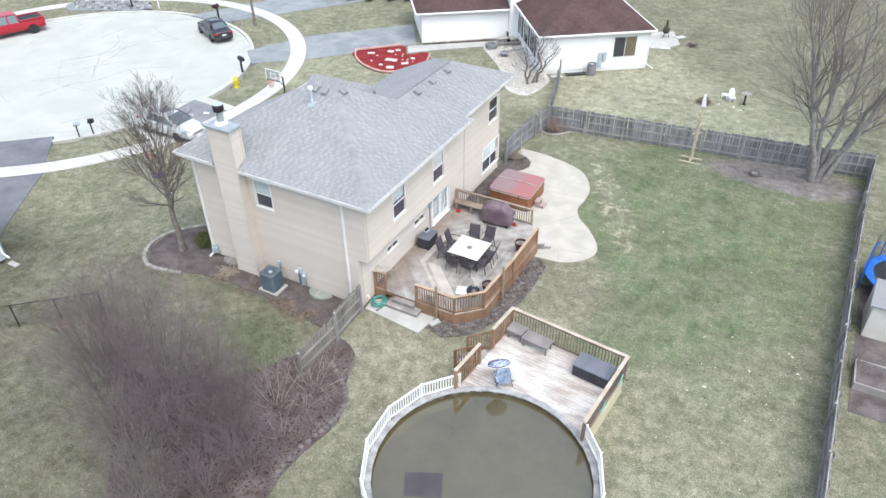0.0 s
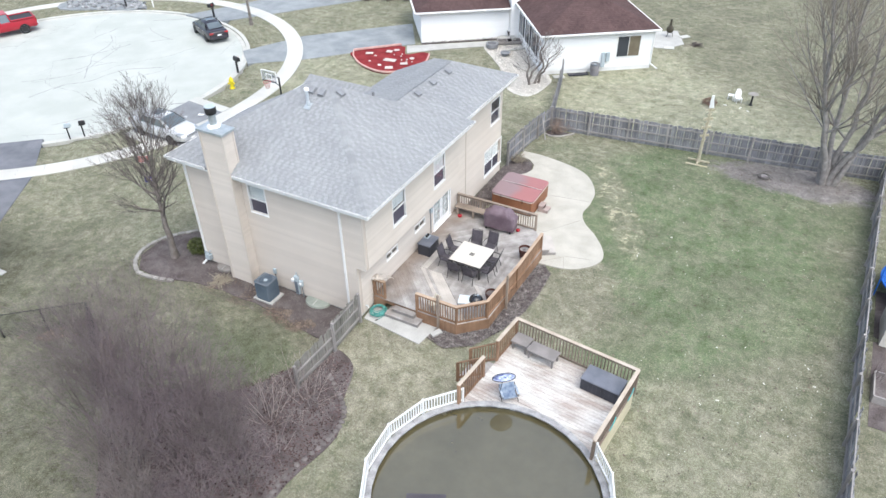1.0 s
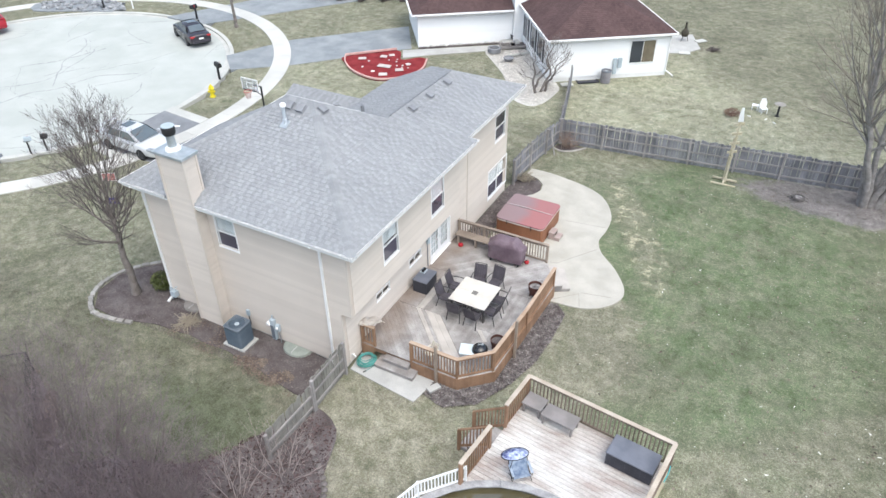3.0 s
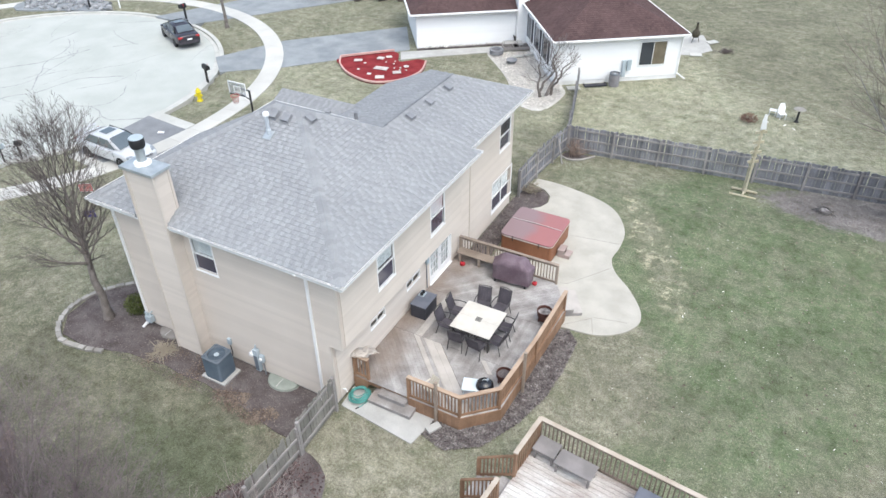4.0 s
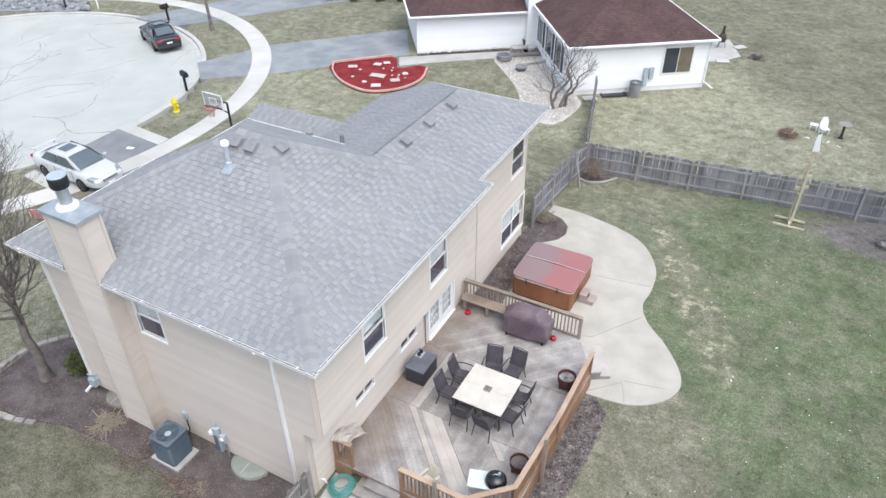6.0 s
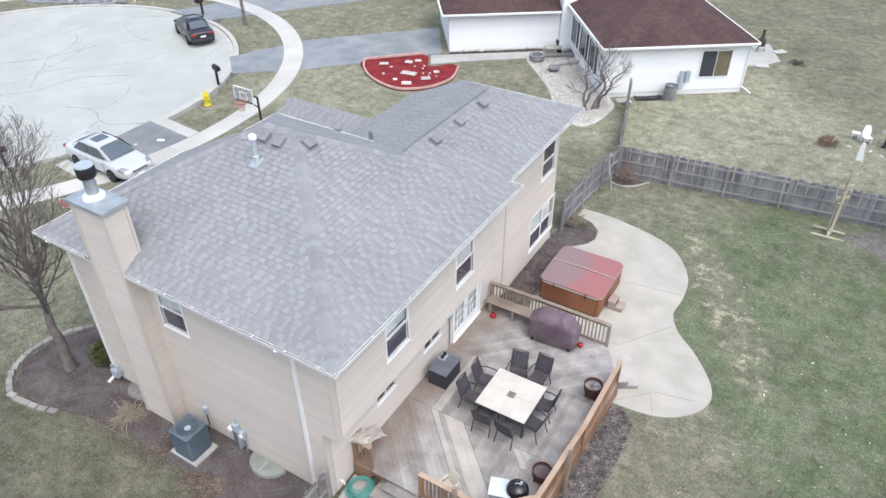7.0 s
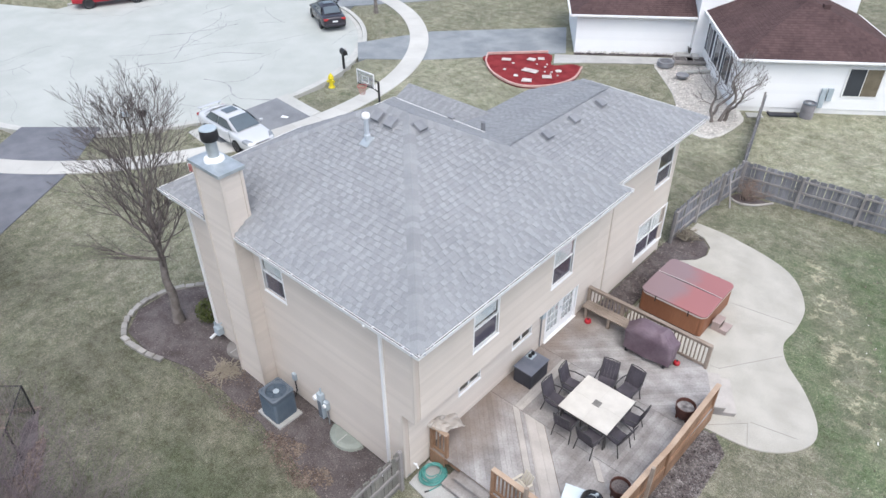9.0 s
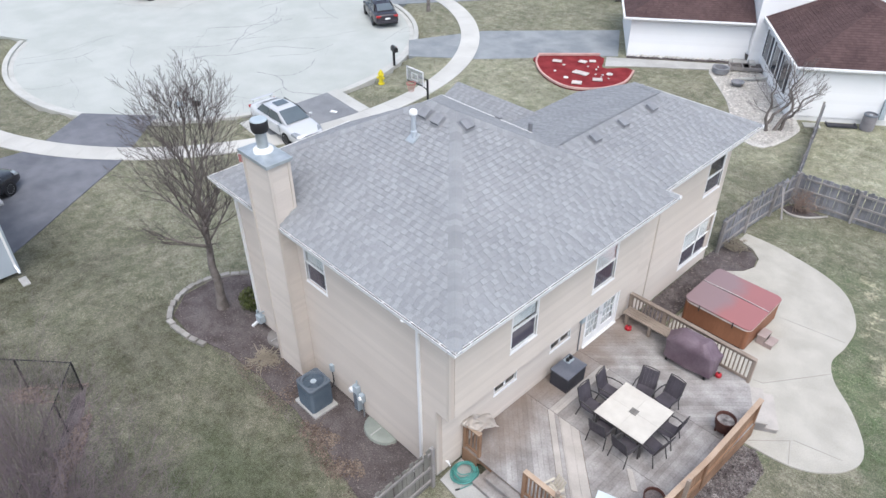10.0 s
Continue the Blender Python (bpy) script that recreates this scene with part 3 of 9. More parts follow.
def clad_wall(name, axis, plane, out, a0, a1, z0, z1, holes=(), lap=0.115, mat=None, thick=0.18, parent=None):
    """A wall with openings through it and lap siding over it. axis: the axis along which it runs; out: +1 or -1, where it faces."""
    parent = parent or house
    w, s = wall_core(axis, *sorted((plane, plane - out * thick)), a0, a1, z0, z1, list(holes)), Mesh()
    z = z0
    while z < z1 - 0.02:
        top = min(z + lap, z1)
        cuts = sorted((h[0], h[1]) for h in holes if h[2] < z + lap / 2 < h[3])
        u = a0
        for c0, c1 in cuts + [(a1, a1)]:
            if c0 - u > 0.02:
                n0, n1 = plane + out * 0.002, plane + out * 0.004
                f0 = plane + out * 0.032
                prof = [(n0, z), (f0, z), (n1 + out * 0.003, top), (n0, top)]
                vs = [((u + 0.0, d, h) if axis == "x" else (d, u, h)) for d, h in prof] + [((c0, d, h) if axis == "x" else (d, c0, h)) for d, h in prof]
                s.add(vs, [(0, 1, 2, 3), (7, 6, 5, 4), (0, 4, 5, 1), (1, 5, 6, 2), (2, 6, 7, 3)])
            u = c1
        z = top
    ob = part(name, w, WALL, parent)
    part("siding", s, mat or SIDING, ob, "beige horizontal lap siding", kind="stuff")
    return ob


def boxed(m, axis, plane, out, u0, u1, d0, d1, z0, z1):
    """A box on a wall: u along it, d outwards from it."""
    lo, hi = sorted((plane + out * d0, plane + out * d1))
    return m.box(u0, u1, lo, hi, z0, z1) if axis == "x" else m.box(lo, hi, u0, u1, z0, z1)


def window(axis, plane, out, u0, u1, z0, z1, units=1, blind=0.5, parent=None, trim=0.04, split=True):
    """White sash window nearly flush with the siding: casing, and for each unit two sashes with a pane, and a blind behind the upper one."""
    parent = parent or house
    fr = Mesh()
    for a, b, c, d in ((u0 - trim, u0, z0 - trim, z1 + trim), (u1, u1 + trim, z0 - trim, z1 + trim), (u0, u1, z0 - trim, z0), (u0, u1, z1, z1 + trim)):
        boxed(fr, axis, plane, out, a, b, -0.16, 0.035, c, d)
    wn_ob = part("window", fr, WHITE, parent, "white-framed sash window", bevel=0.006)
    sill = boxed(Mesh(), axis, plane, out, u0 - trim - 0.02, u1 + trim + 0.02, 0.0, 0.05, z0 - trim - 0.03, z0 - trim)
    part("sill", sill, WHITE, wn_ob)
    for k in range(units):
        a, b = u0 + (u1 - u0) * k / units, u0 + (u1 - u0) * (k + 1) / units
        mid = z1 - (z1 - z0) * 0.5 if split else z1
        for (c, d, dep, pane) in (((mid - 0.02, z1, 0.02, PANE), (z0, mid + 0.02, -0.012, PANE_DARK)) if split else ((z0, z1, 0.0, PANE if blind else PANE_DARK),)):
            sash = Mesh()
            t = 0.032
            for e, f, g, h in ((a, a + t, c, d), (b - t, b, c, d), (a + t, b - t, c, c + t), (a + t, b - t, d - t, d)):
                boxed(sash, axis, plane, out, e, f, dep - 0.03, dep, g, h)
            part("sash", sash, WHITE, wn_ob)
            part("pane", boxed(Mesh(), axis, plane, out, a + t, b - t, dep - 0.02, dep - 0.014, c + t, d - t), pane, wn_ob).visible_shadow = False
        if blind:
            low = z1 - (z1 - z0) * blind
            part("blind", boxed(Mesh(), axis, plane, out, a + 0.01, b - 0.01, -0.06, -0.052, low, z1), PANE_BLIND, wn_ob, "pale lowered blind")
    return wn_ob


SX, SW_X, SE_X, UP_X, SY, NY, WING_N = -14.5, -23.25, -14.5, -14.05, 18.45, 26.55, 32.45
JOIST = 2.65
win_s = (-19.68, -18.8, 3.88, 5.18)
win_1, win_2 = (20.64, 21.62, 3.5, 4.88), (24.14, 25.14, 3.45, 4.83)
win_3, win_4 = (30.45, 32.55, 0.62, 2.12), (31.1, 32.15, 3.42, 4.72)
slit_1, slit_2, door = (20.62, 21.5, 1.58, 1.9), (23.05, 23.95, 1.56, 1.88), (24.74, 26.56, 0.55, 2.58)
clad_wall("wall", "x", SY, -1, SW_X, SE_X, 0.12, JOIST)
clad_wall("wall", "x", SY, -1, SW_X, UP_X, JOIST, EAVE - 0.2, [win_s])
clad_wall("wall", "y", SX, 1, SY + 0.18, WING_N, 0.12, JOIST, [slit_1, slit_2, door, (win_3)])
clad_wall("wall", "y", UP_X, 1, SY + 0.18, NY, JOIST, EAVE - 0.2, [win_1, win_2])
clad_wall("wall", "y", SX, 1, NY, WING_N, JOIST, EAVE - 0.2, [win_4])
clad_wall("wall", "x", NY, 1, SX + 0.02, UP_X, JOIST, EAVE - 0.2)
clad_wall("wall", "x", WING_N, 1, -18.3, SX, 0.12, EAVE - 0.2, lap=0.23)
clad_wall("wall", "x", WING_N, 1, -20.0, -18.3, 0.12, 4.3, lap=0.23)
clad_wall("wall", "y", SW_X, -1, SY + 0.18, 23.1, 0.12, EAVE - 0.2, lap=0.23)
clad_wall("wall", "y", -22.62, -1, 23.1, 27.0, 0.12, EAVE - 0.2, lap=0.23)
part("soffit", Mesh().box(SX - 0.18, UP_X - 0.01, SY + 0.02, NY - 0.02, JOIST - 0.05, JOIST - 0.004), WALL, house, "underside of the overhanging upper floor")
part("upper_floor", Mesh().box(-22.42, SX - 0.2, SY + 0.2, WING_N - 0.2, JOIST - 0.1, JOIST + 0.1), DIM_FLOOR, house)
part("ground_floor", Mesh().box(-22.42, SX - 0.2, SY + 0.2, WING_N - 0.2, 0.3, 0.5), DIM_FLOOR, house)
part("foundation", Mesh().box(-22.6, SX - 0.02, SY + 0.02, WING_N - 0.02, -0.9, 0.12).box(SW_X + 0.02, -22.6, SY + 0.02, 23.08, -0.9, 0.12), CONCRETE, house, "low concrete foundation")
for x, y, z0, z1 in ((UP_X, SY, JOIST, EAVE - 0.2), (SX, SY, 0.1, JOIST), (SX, WING_N, -0.3, EAVE - 0.2), (SW_X, SY, 0.1, EAVE - 0.2)):
    part("corner_trim", Mesh().box(x - 0.05, x + 0.028, y - 0.028, y + 0.05, z0, z1), SIDING, house, "beige corner board")
part("corner_trim", Mesh().box(SX, SX + 0.05, 28.16, 28.24, 0.56, EAVE - 0.2), SIDING, house, "beige corner board")
clad_wall("bay", "y", -23.6, -1, 18.7, 23.0, 2.7, EAVE - 0.2, lap=0.23, thick=0.3)
window("x", SY, -1, *win_s, blind=0.48)
window("y", UP_X, 1, *win_1, blind=0.45)
window("y", UP_X, 1, *win_2, blind=0.5)
window("y", SX, 1, *win_4, blind=0)
window("y", SX, 1, *win_3, units=2, blind=0.5)
window("y", SX, 1, *slit_1, units=2, blind=0.5, split=False, trim=0.035)
window("y", SX, 1, *slit_2, units=2, blind=0.5, split=False, trim=0.035)


def french_door():
    u0, u1, z0, z1 = door
    fr = Mesh()
    for a, b, c, d in ((u0, u0 + 0.07, z0, z1), (u1 - 0.07, u1, z0, z1), (u0 + 0.07, u1 - 0.07, z1 - 0.07, z1)):
        boxed(fr, "y", SX, 1, a, b, -0.12, 0.03, c, d)
    fd = part("french_door", fr, WHITE, house, "white double door with small panes", bevel=0.006)
    mid = (u0 + u1) / 2
    for a, b in ((u0 + 0.07, mid - 0.003), (mid + 0.003, u1 - 0.07)):
        leaf, t = Mesh(), 0.12
        lo, hi = z0 + 0.28, z1 - 0.2
        for e, f, g, h in ((a, a + t, z0, z1 - 0.07), (b - t, b, z0, z1 - 0.07), (a + t, b - t, z0, lo), (a + t, b - t, hi, z1 - 0.07)):
            boxed(leaf, "y", SX, 1, e, f, -0.07, -0.025, g, h)
        for i in range(1, 3):
            u = a + t + (b - a - 2 * t) * i / 3
            boxed(leaf, "y", SX, 1, u - 0.012, u + 0.012, -0.06, -0.03, lo, hi)
        for j in range(1, 5):
            z = lo + (hi - lo) * j / 5
            boxed(leaf, "y", SX, 1, a + t, b - t, -0.058, -0.032, z - 0.012, z + 0.012)
        lf = part("door_leaf", leaf, WHITE, fd)
        for i in range(3):
            for j in range(5):
                e = a + t + (b - a - 2 * t) * i / 3
                g = lo + (hi - lo) * j / 5
                part("pane", boxed(Mesh(), "y", SX, 1, e + 0.012, e + (b - a - 2 * t) / 3 - 0.012, -0.048, -0.042, g + 0.012, g + (hi - lo) / 5 - 0.012), PANE, lf).visible_shadow = False
    # Pale sheet added behind the door panes, which keeps them pale.
    part("curtain", boxed(Mesh(), "y", SX, 1, u0 + 0.09, u1 - 0.09, -0.13, -0.122, z0 + 0.2, z1 - 0.1), PANE_BLIND, fd, "pale curtain behind the panes")
    part("door_handle", Mesh().tube([(SX + 0.0, mid - 0.05, z0 + 1.0), (SX + 0.04, mid - 0.05, z0 + 1.0), (SX + 0.04, mid - 0.16, z0 + 1.0)], 0.012, 6), METAL, fd)
    part("threshold", boxed(Mesh(), "y", SX, 1, u0, u1, -0.05, 0.08, z0 - 0.03, z0 + 0.02), WHITE, fd)


french_door()

# roofs: a hip over the main block, a hip over the wing, a low gable over the garage
RX0, RX1, RY0, RY1 = -23.65, -13.42, 18.0, 26.88
HALF = (RY1 - RY0) / 2
PEAK = EAVE + SLOPE * HALF
STEP_Y, STEP_X = 23.15, -23.02
A, B, C, D = (RX0, RY0, EAVE), (RX1, RY0, EAVE), (RX1, RY1, EAVE), (STEP_X, RY1, EAVE)
J1, J2 = (RX0, STEP_Y, EAVE), (STEP_X, STEP_Y, EAVE)
R1, R2 = (RX0 + HALF + 0.35, RY0 + HALF, PEAK), (RX1 - HALF, RY0 + HALF, PEAK)
WX0, WX1, WY1 = -18.8, -13.85, 32.8
WHALF = (WX1 - WX0) / 2
WR = WX1 - WHALF
WPEAK = EAVE + WSLOPE * WHALF
WF, WG = (WX1, WY1, EAVE), (WX0, WY1, EAVE)
WR1 = (WR, WY1 - WHALF, WPEAK)
LOWX = -21.3
LOWZ = EAVE - WSLOPE * (WX0 - LOWX)
faces_main = {"south": [A, B, R2, R1], "east": [B, C, R2], "north": [C, D, R1, R2], "west": [D, J2, R1], "west_bay": [J1, A, R1], "west_step": [J2, J1, R1]}
faces_wing = {"east": [(WX1, RY1 - 1.2, EAVE), WF, WR1, (WR, 23.6, WPEAK)], "north": [WF, WG, WR1],
              "west": [(LOWX, WY1, LOWZ), (LOWX, 24.0, LOWZ), (WR, 24.0, WPEAK), WR1, WG]}
GY, GZ = 29.7, 4.86
faces_garage = {"south": [(-25.0, 27.0, GZ - 0.42 * 2.85), (-19.0, 27.0, GZ - 0.42 * 2.85), (-19.0, GY, GZ), (-25.0, GY, GZ)],
                "north": [(-19.0, 32.4, GZ - 0.85 * 2.55), (-25.0, 32.4, GZ - 0.85 * 2.55), (-25.0, GY, GZ), (-19.0, GY, GZ)]}


def slab_faces(m, faces, thick=0.14):
    for pts in faces.values():
        n = len(pts)
        m.add(list(pts) + [(x, y, z - thick) for x, y, z in pts], [tuple(range(n)), tuple(range(2 * n - 1, n - 1, -1))] + [(i, n + i, n + (i + 1) % n, (i + 1) % n) for i in range(n)])


def solid_roof(faces, label):
    m = Mesh()
    slab_faces(m, faces)
    return part("roof", m, ROOF_FELT, house, label)


roof_main = solid_roof(faces_main, "grey asphalt shingle hip roof")
part("soffit", Mesh().prism([A[:2], B[:2], C[:2], D[:2], J2[:2], J1[:2]], EAVE - 0.2, EAVE - 0.145), WHITE, roof_main)
roof_wing = solid_roof(faces_wing, "grey asphalt shingle hip roof of the wing")
part("soffit", Mesh().prism([(WX0, RY1 + 0.01), (WX1, RY1 + 0.01), (WX1, WY1), (WX0, WY1)], EAVE - 0.2, EAVE - 0.145), WHITE, roof_wing)
roof_garage = solid_roof(faces_garage, "low grey shingle gable roof of the garage")
part("wall", Mesh().box(-24.6, -18.8, 27.3, 31.6, -0.9, GZ - 0.42 * 2.85 + 0.02), WALL, house, "beige garage wall")


def gutter(parent, a, b, out):
    """White trough along an eave with a fascia behind it."""
    g = Mesh()
    a, b, o = Vector(a), Vector(b), Vector(out)
    prof = [(0.0, -0.1), (0.05, -0.1), (0.072, -0.02), (0.072, 0.0), (0.062, 0.0), (0.044, -0.085), (0.012, -0.085), (0.012, -0.01), (0.0, -0.01)]
    g.loft([[p + o * d + Vector((0, 0, h)) for d, h in prof] for p in (a, b)])
    ob = part("gutter", g, WHITE, parent, "white eave gutter")
    d = (b - a).normalized() * 0.02
    bed = [(0.0135, -0.03), (0.042, -0.034), (0.042, -0.05), (0.0135, -0.05)]
    part("gutter_debris", Mesh().loft([[p + o * q + Vector((0, 0, h)) for q, h in bed] for p in (a + d, b - d)]), MULCH, ob, "dark leaf debris in the trough")
    count = int((b - a).length / 0.85)
    for k in range(count):
        p = a.lerp(b, (k + 0.5) / count) + Vector((0, 0, -0.008))
        part("hanger", Mesh().beam(p, p + o * 0.066, 0.03, 0.012), WHITE, ob)
    return ob


gutter(roof_main, (RX0 - 0.072, RY0, EAVE), (-21.45, RY0, EAVE), (0, -1, 0))
gutter(roof_main, (-19.95, RY0, EAVE), (RX1 + 0.072, RY0, EAVE), (0, -1, 0))
gutter(roof_main, (RX1, RY0 + 0.002, EAVE), (RX1, RY1 - 0.002, EAVE), (1, 0, 0))
gutter(roof_main, (RX1 + 0.072, RY1, EAVE), (STEP_X - 0.072, RY1, EAVE), (0, 1, 0))
gutter(roof_main, (STEP_X, RY1 - 0.002, EAVE), (STEP_X, STEP_Y, EAVE), (-1, 0, 0))
gutter(roof_main, (RX0, STEP_Y + 0.08, EAVE), (RX0, RY0 + 0.002, EAVE), (-1, 0, 0))
gutter(roof_main, (STEP_X - 0.08, STEP_Y, EAVE), (RX0, STEP_Y, EAVE), (0, 1, 0))
part("gutter_outlet", Mesh().box(-20.44, -20.22, RY1 + 0.01, RY1 + 0.14, EAVE - 0.06, EAVE + 0.07), GREY_VENT, roof_main, "dark outlet box on the eave gutter", bevel=0.01)
gutter(roof_wing, (WX1, RY1 + 0.13, EAVE), (WX1, WY1 - 0.002, EAVE), (1, 0, 0))
gutter(roof_wing, (WX1 + 0.072, WY1, EAVE), (WX0, WY1, EAVE), (0, 1, 0))


def downspout(top, wall_pt, foot):
    m = Mesh()
    a, b, c = Vector(top), Vector(wall_pt), Vector(foot)
    for p, q in ((a, b), (b, c)):
        m.beam(p, q, 0.085, 0.065, (0, 1, 0) if abs(p.y - q.y) < 0.01 else (1, 0, 0))
    kick = c + Vector((0.0, -0.35, -0.12)) if abs(top[1] - RY0) < 1 else c + Vector((0.35, 0, -0.12))
    m.beam(c, kick, 0.085, 0.065)
    part("downspout", m, WHITE, house, "white downspout")


downspout((-15.04, RY0 - 0.05, EAVE - 0.1), (-15.04, SY - 0.06, EAVE - 0.5), (-15.04, SY - 0.06, 0.2))
downspout((-23.15, RY0 - 0.05, EAVE - 0.1), (-23.15, SY - 0.06, EAVE - 0.5), (-23.15, SY - 0.06, 0.2))

# chimney chase
chimney = Mesh().box(-21.2, -20.05, 17.98, 18.55, -0.1, 7.5)
ch = part("chimney", chimney, WALL, house, "beige sided chimney chase rising past the roof")
CX0, CX1, CY0, CY1 = -21.25, -19.99, 17.93, 18.6
chs = Mesh()
for k in range(66):
    z0, z1 = 0.08 + k * 0.1125, 0.08 + (k + 1) * 0.1125
    for lo, hi in ((0.034, 0.008),):
        p = [(CX0 + 0.05, CY0 + 0.05), (CX1 - 0.05, CY0 + 0.05), (CX1 - 0.05, CY1 - 0.05), (CX0 + 0.05, CY1 - 0.05)]
        a = [(x + (-lo if x < -20.7 else lo), y + (-lo if y < 18.2 else lo), z0) for x, y in p]
        b = [(x + (-hi if x < -20.7 else hi), y + (-hi if y < 18.2 else hi), z1) for x, y in p]
        chs.loft([a, b])
part("siding", chs, SIDING, ch, kind="stuff")
for x, y in ((CX0 + 0.04, CY0 + 0.04), (CX1 - 0.04, CY0 + 0.04), (CX0 + 0.04, CY1 - 0.04), (CX1 - 0.04, CY1 - 0.04)):
    part("corner_trim", Mesh().box(x - 0.04, x + 0.04, y - 0.04, y + 0.04, 0.0, 7.5), SIDING, ch)
cap = Mesh().box(CX0 - 0.06, CX1 + 0.06, CY0 - 0.06, CY1 + 0.06, 7.5, 7.6)
cap.loft([[(CX0 - 0.04, CY0 - 0.04, 7.6), (CX1 + 0.04, CY0 - 0.04, 7.6), (CX1 + 0.04, CY1 + 0.04, 7.6), (CX0 - 0.04, CY1 + 0.04, 7.6)],
          [(-20.85, 18.07, 7.66), (-20.45, 18.07, 7.66), (-20.45, 18.47, 7.66), (-20.85, 18.47, 7.66)]])
part("chimney_cap", cap, METAL, ch, "grey sheet-metal chimney cap", bevel=0.01)
part("flue_collar", Mesh().lathe([(0.0, 7.64), (0.27, 7.64), (0.25, 7.72), (0.16, 7.76), (0, 7.76)], 24, (-20.66, 18.27, 0)), WHITE, ch, "white storm collar", smooth=True)
part("flue_pipe", Mesh().lathe([(0.0, 7.7), (0.145, 7.7), (0.145, 8.22), (0, 8.22)], 24, (-20.66, 18.27, 0)), METAL, ch, "galvanised flue pipe", smooth=True)
part("flue_hood", Mesh().lathe([(0.0, 8.2), (0.2, 8.2), (0.225, 8.26), (0.225, 8.46), (0.2, 8.5), (0, 8.5)], 24, (-20.66, 18.27, 0)), BLACK, ch, "soot-black flue hood", smooth=True)
part("hood_lid", Mesh().lathe([(0.0, 8.5), (0.22, 8.5), (0.2, 8.53), (0, 8.55)], 24, (-20.66, 18.27, 0)), GREY_METAL, ch, smooth=True)


STACK = material("pale_vent_metal", (0.42, 0.46, 0.51), (0.52, 0.56, 0.6), 3.0, 0.5, 0.1, bump=0.03, fine=0.06)


def on_main(x, y):
    return EAVE + SLOPE * min(y - RY0, RY1 - y, x - RX0, RX1 - x)


def roof_vent(parent, x, y, z, facing):
    """Low box vent on the slope. facing: where the slope falls to, in degrees."""
    m = pose(x, y, z, 0, 0, facing) @ pose(0, 0, 0, 0, math.degrees(math.atan(SLOPE if parent is roof_main else WSLOPE)), 0)
    v = Mesh().box(-0.2, 0.2, -0.18, 0.18, 0.0, 0.02, m).box(-0.14, 0.16, -0.15, 0.15, 0.02, 0.12, m)
    part("roof_vent", v, GREY_VENT, parent, "grey metal box vent", bevel=0.01)


for x, y, facing in ((-18.62, 22.07, -90), (-18.1, 22.05, -90), (-17.44, 22.38, 0)):
    roof_vent(roof_main, x, y, (EAVE + SLOPE * (y - RY0 if facing else RX1 - x)) + 0.015, facing)
for y in (26.3, 27.72, 29.25):
    roof_vent(roof_wing, -16.05, y, EAVE + WSLOPE * (WX1 + 16.05) + 0.015, 0)
KX, KY = -18.41, 21.44
vz = on_main(KX, KY)
part("vent_stack", Mesh().lathe([(0, -0.05), (0.06, -0.05), (0.06, 0.14), (0.085, 0.15), (0.085, 0.18), (0.062, 0.2), (0.062, 0.68), (0, 0.68)], 16, (KX, KY, vz)), STACK, roof_main, "grey metal vent stack", smooth=True)
part("stack_cap", Mesh().lathe([(0, 0.66), (0.105, 0.66), (0.11, 0.74), (0.08, 0.78), (0, 0.79)], 16, (KX, KY, vz)), WHITE, roof_main, "white rain cap", smooth=True)
fl = pose(KX, KY, vz, math.degrees(math.atan(SLOPE)), 0, 0)
part("stack_flashing", Mesh().box(-0.15, 0.15, -0.2, 0.14, 0.0, 0.03, fl), METAL, roof_main)
part("pipe_vent", Mesh().tube([(-19.02, 27.06, 5.3), (-19.02, 27.06, 6.0)], 0.075, 10), GREY_VENT, roof_wing, "dark grey vent pipe")


# ---- back deck ----
DK = 0.55
deck = thing("deck", (-12.0, 23.0, 0.0), 0, "weathered grey timber deck with brown stained railings against the house", "deck")


def planks(outline, angle, width, gap, z, mat, parent, thick=0.03, name="plank"):
    """Boards across a convex outline, each one its own piece."""
    d, n = Vector((math.cos(radians(angle)), math.sin(radians(angle)))), Vector((-math.sin(radians(angle)), math.cos(radians(angle))))
    ks = [Vector(p).dot(n) for p in outline]
    k = min(ks)
    while k < max(ks):
        strip = [tuple(d * u + n * v) for u, v in ((-60, k), (60, k), (60, k + width), (-60, k + width))]
        cut = clip_to(strip, outline)
        if len(cut) >= 3:
            area = abs(sum(cut[i][0] * cut[(i + 1) % len(cut)][1] - cut[(i + 1) % len(cut)][0] * cut[i][1] for i in range(len(cut)))) / 2
            if area > 0.004:
                part(name, Mesh().prism(cut, z - thick, z), mat, parent)
        k += width + gap


planks([(-14.48, 19.36), (-10.98, 19.36), (-13.68, 22.06), (-14.48, 22.06)], 135, 0.14, 0.004, DK, DECK_GREY, deck)
planks([(-10.97, 19.36), (-10.72, 19.36), (-13.42, 22.06), (-13.67, 22.06)], 135, 0.17, 0.004, DK + 0.004, DECK_PALE, deck)
planks([(-10.71, 19.36), (-10.56, 19.36), (-13.26, 22.06), (-13.41, 22.06)], 135, 0.14, 0.004, DK, DECK_GREY, deck)
planks([(-10.55, 19.36), (-10.42, 19.36), (-10.1, 19.66), (-12.55, 22.06), (-13.25, 22.06)], 135, 0.245, 0.004, DK + 0.004, DECK_PALE, deck)
planks([(-14.48, 22.07), (-13.62, 22.07), (-13.62, 24.6), (-14.48, 24.6)], 90, 0.14, 0.004, DK, DECK_GREY, deck)
planks([(-13.61, 22.07), (-13.33, 22.07), (-13.33, 24.6), (-13.61, 24.6)], 90, 0.137, 0.004, DK + 0.004, DECK_PALE, deck)
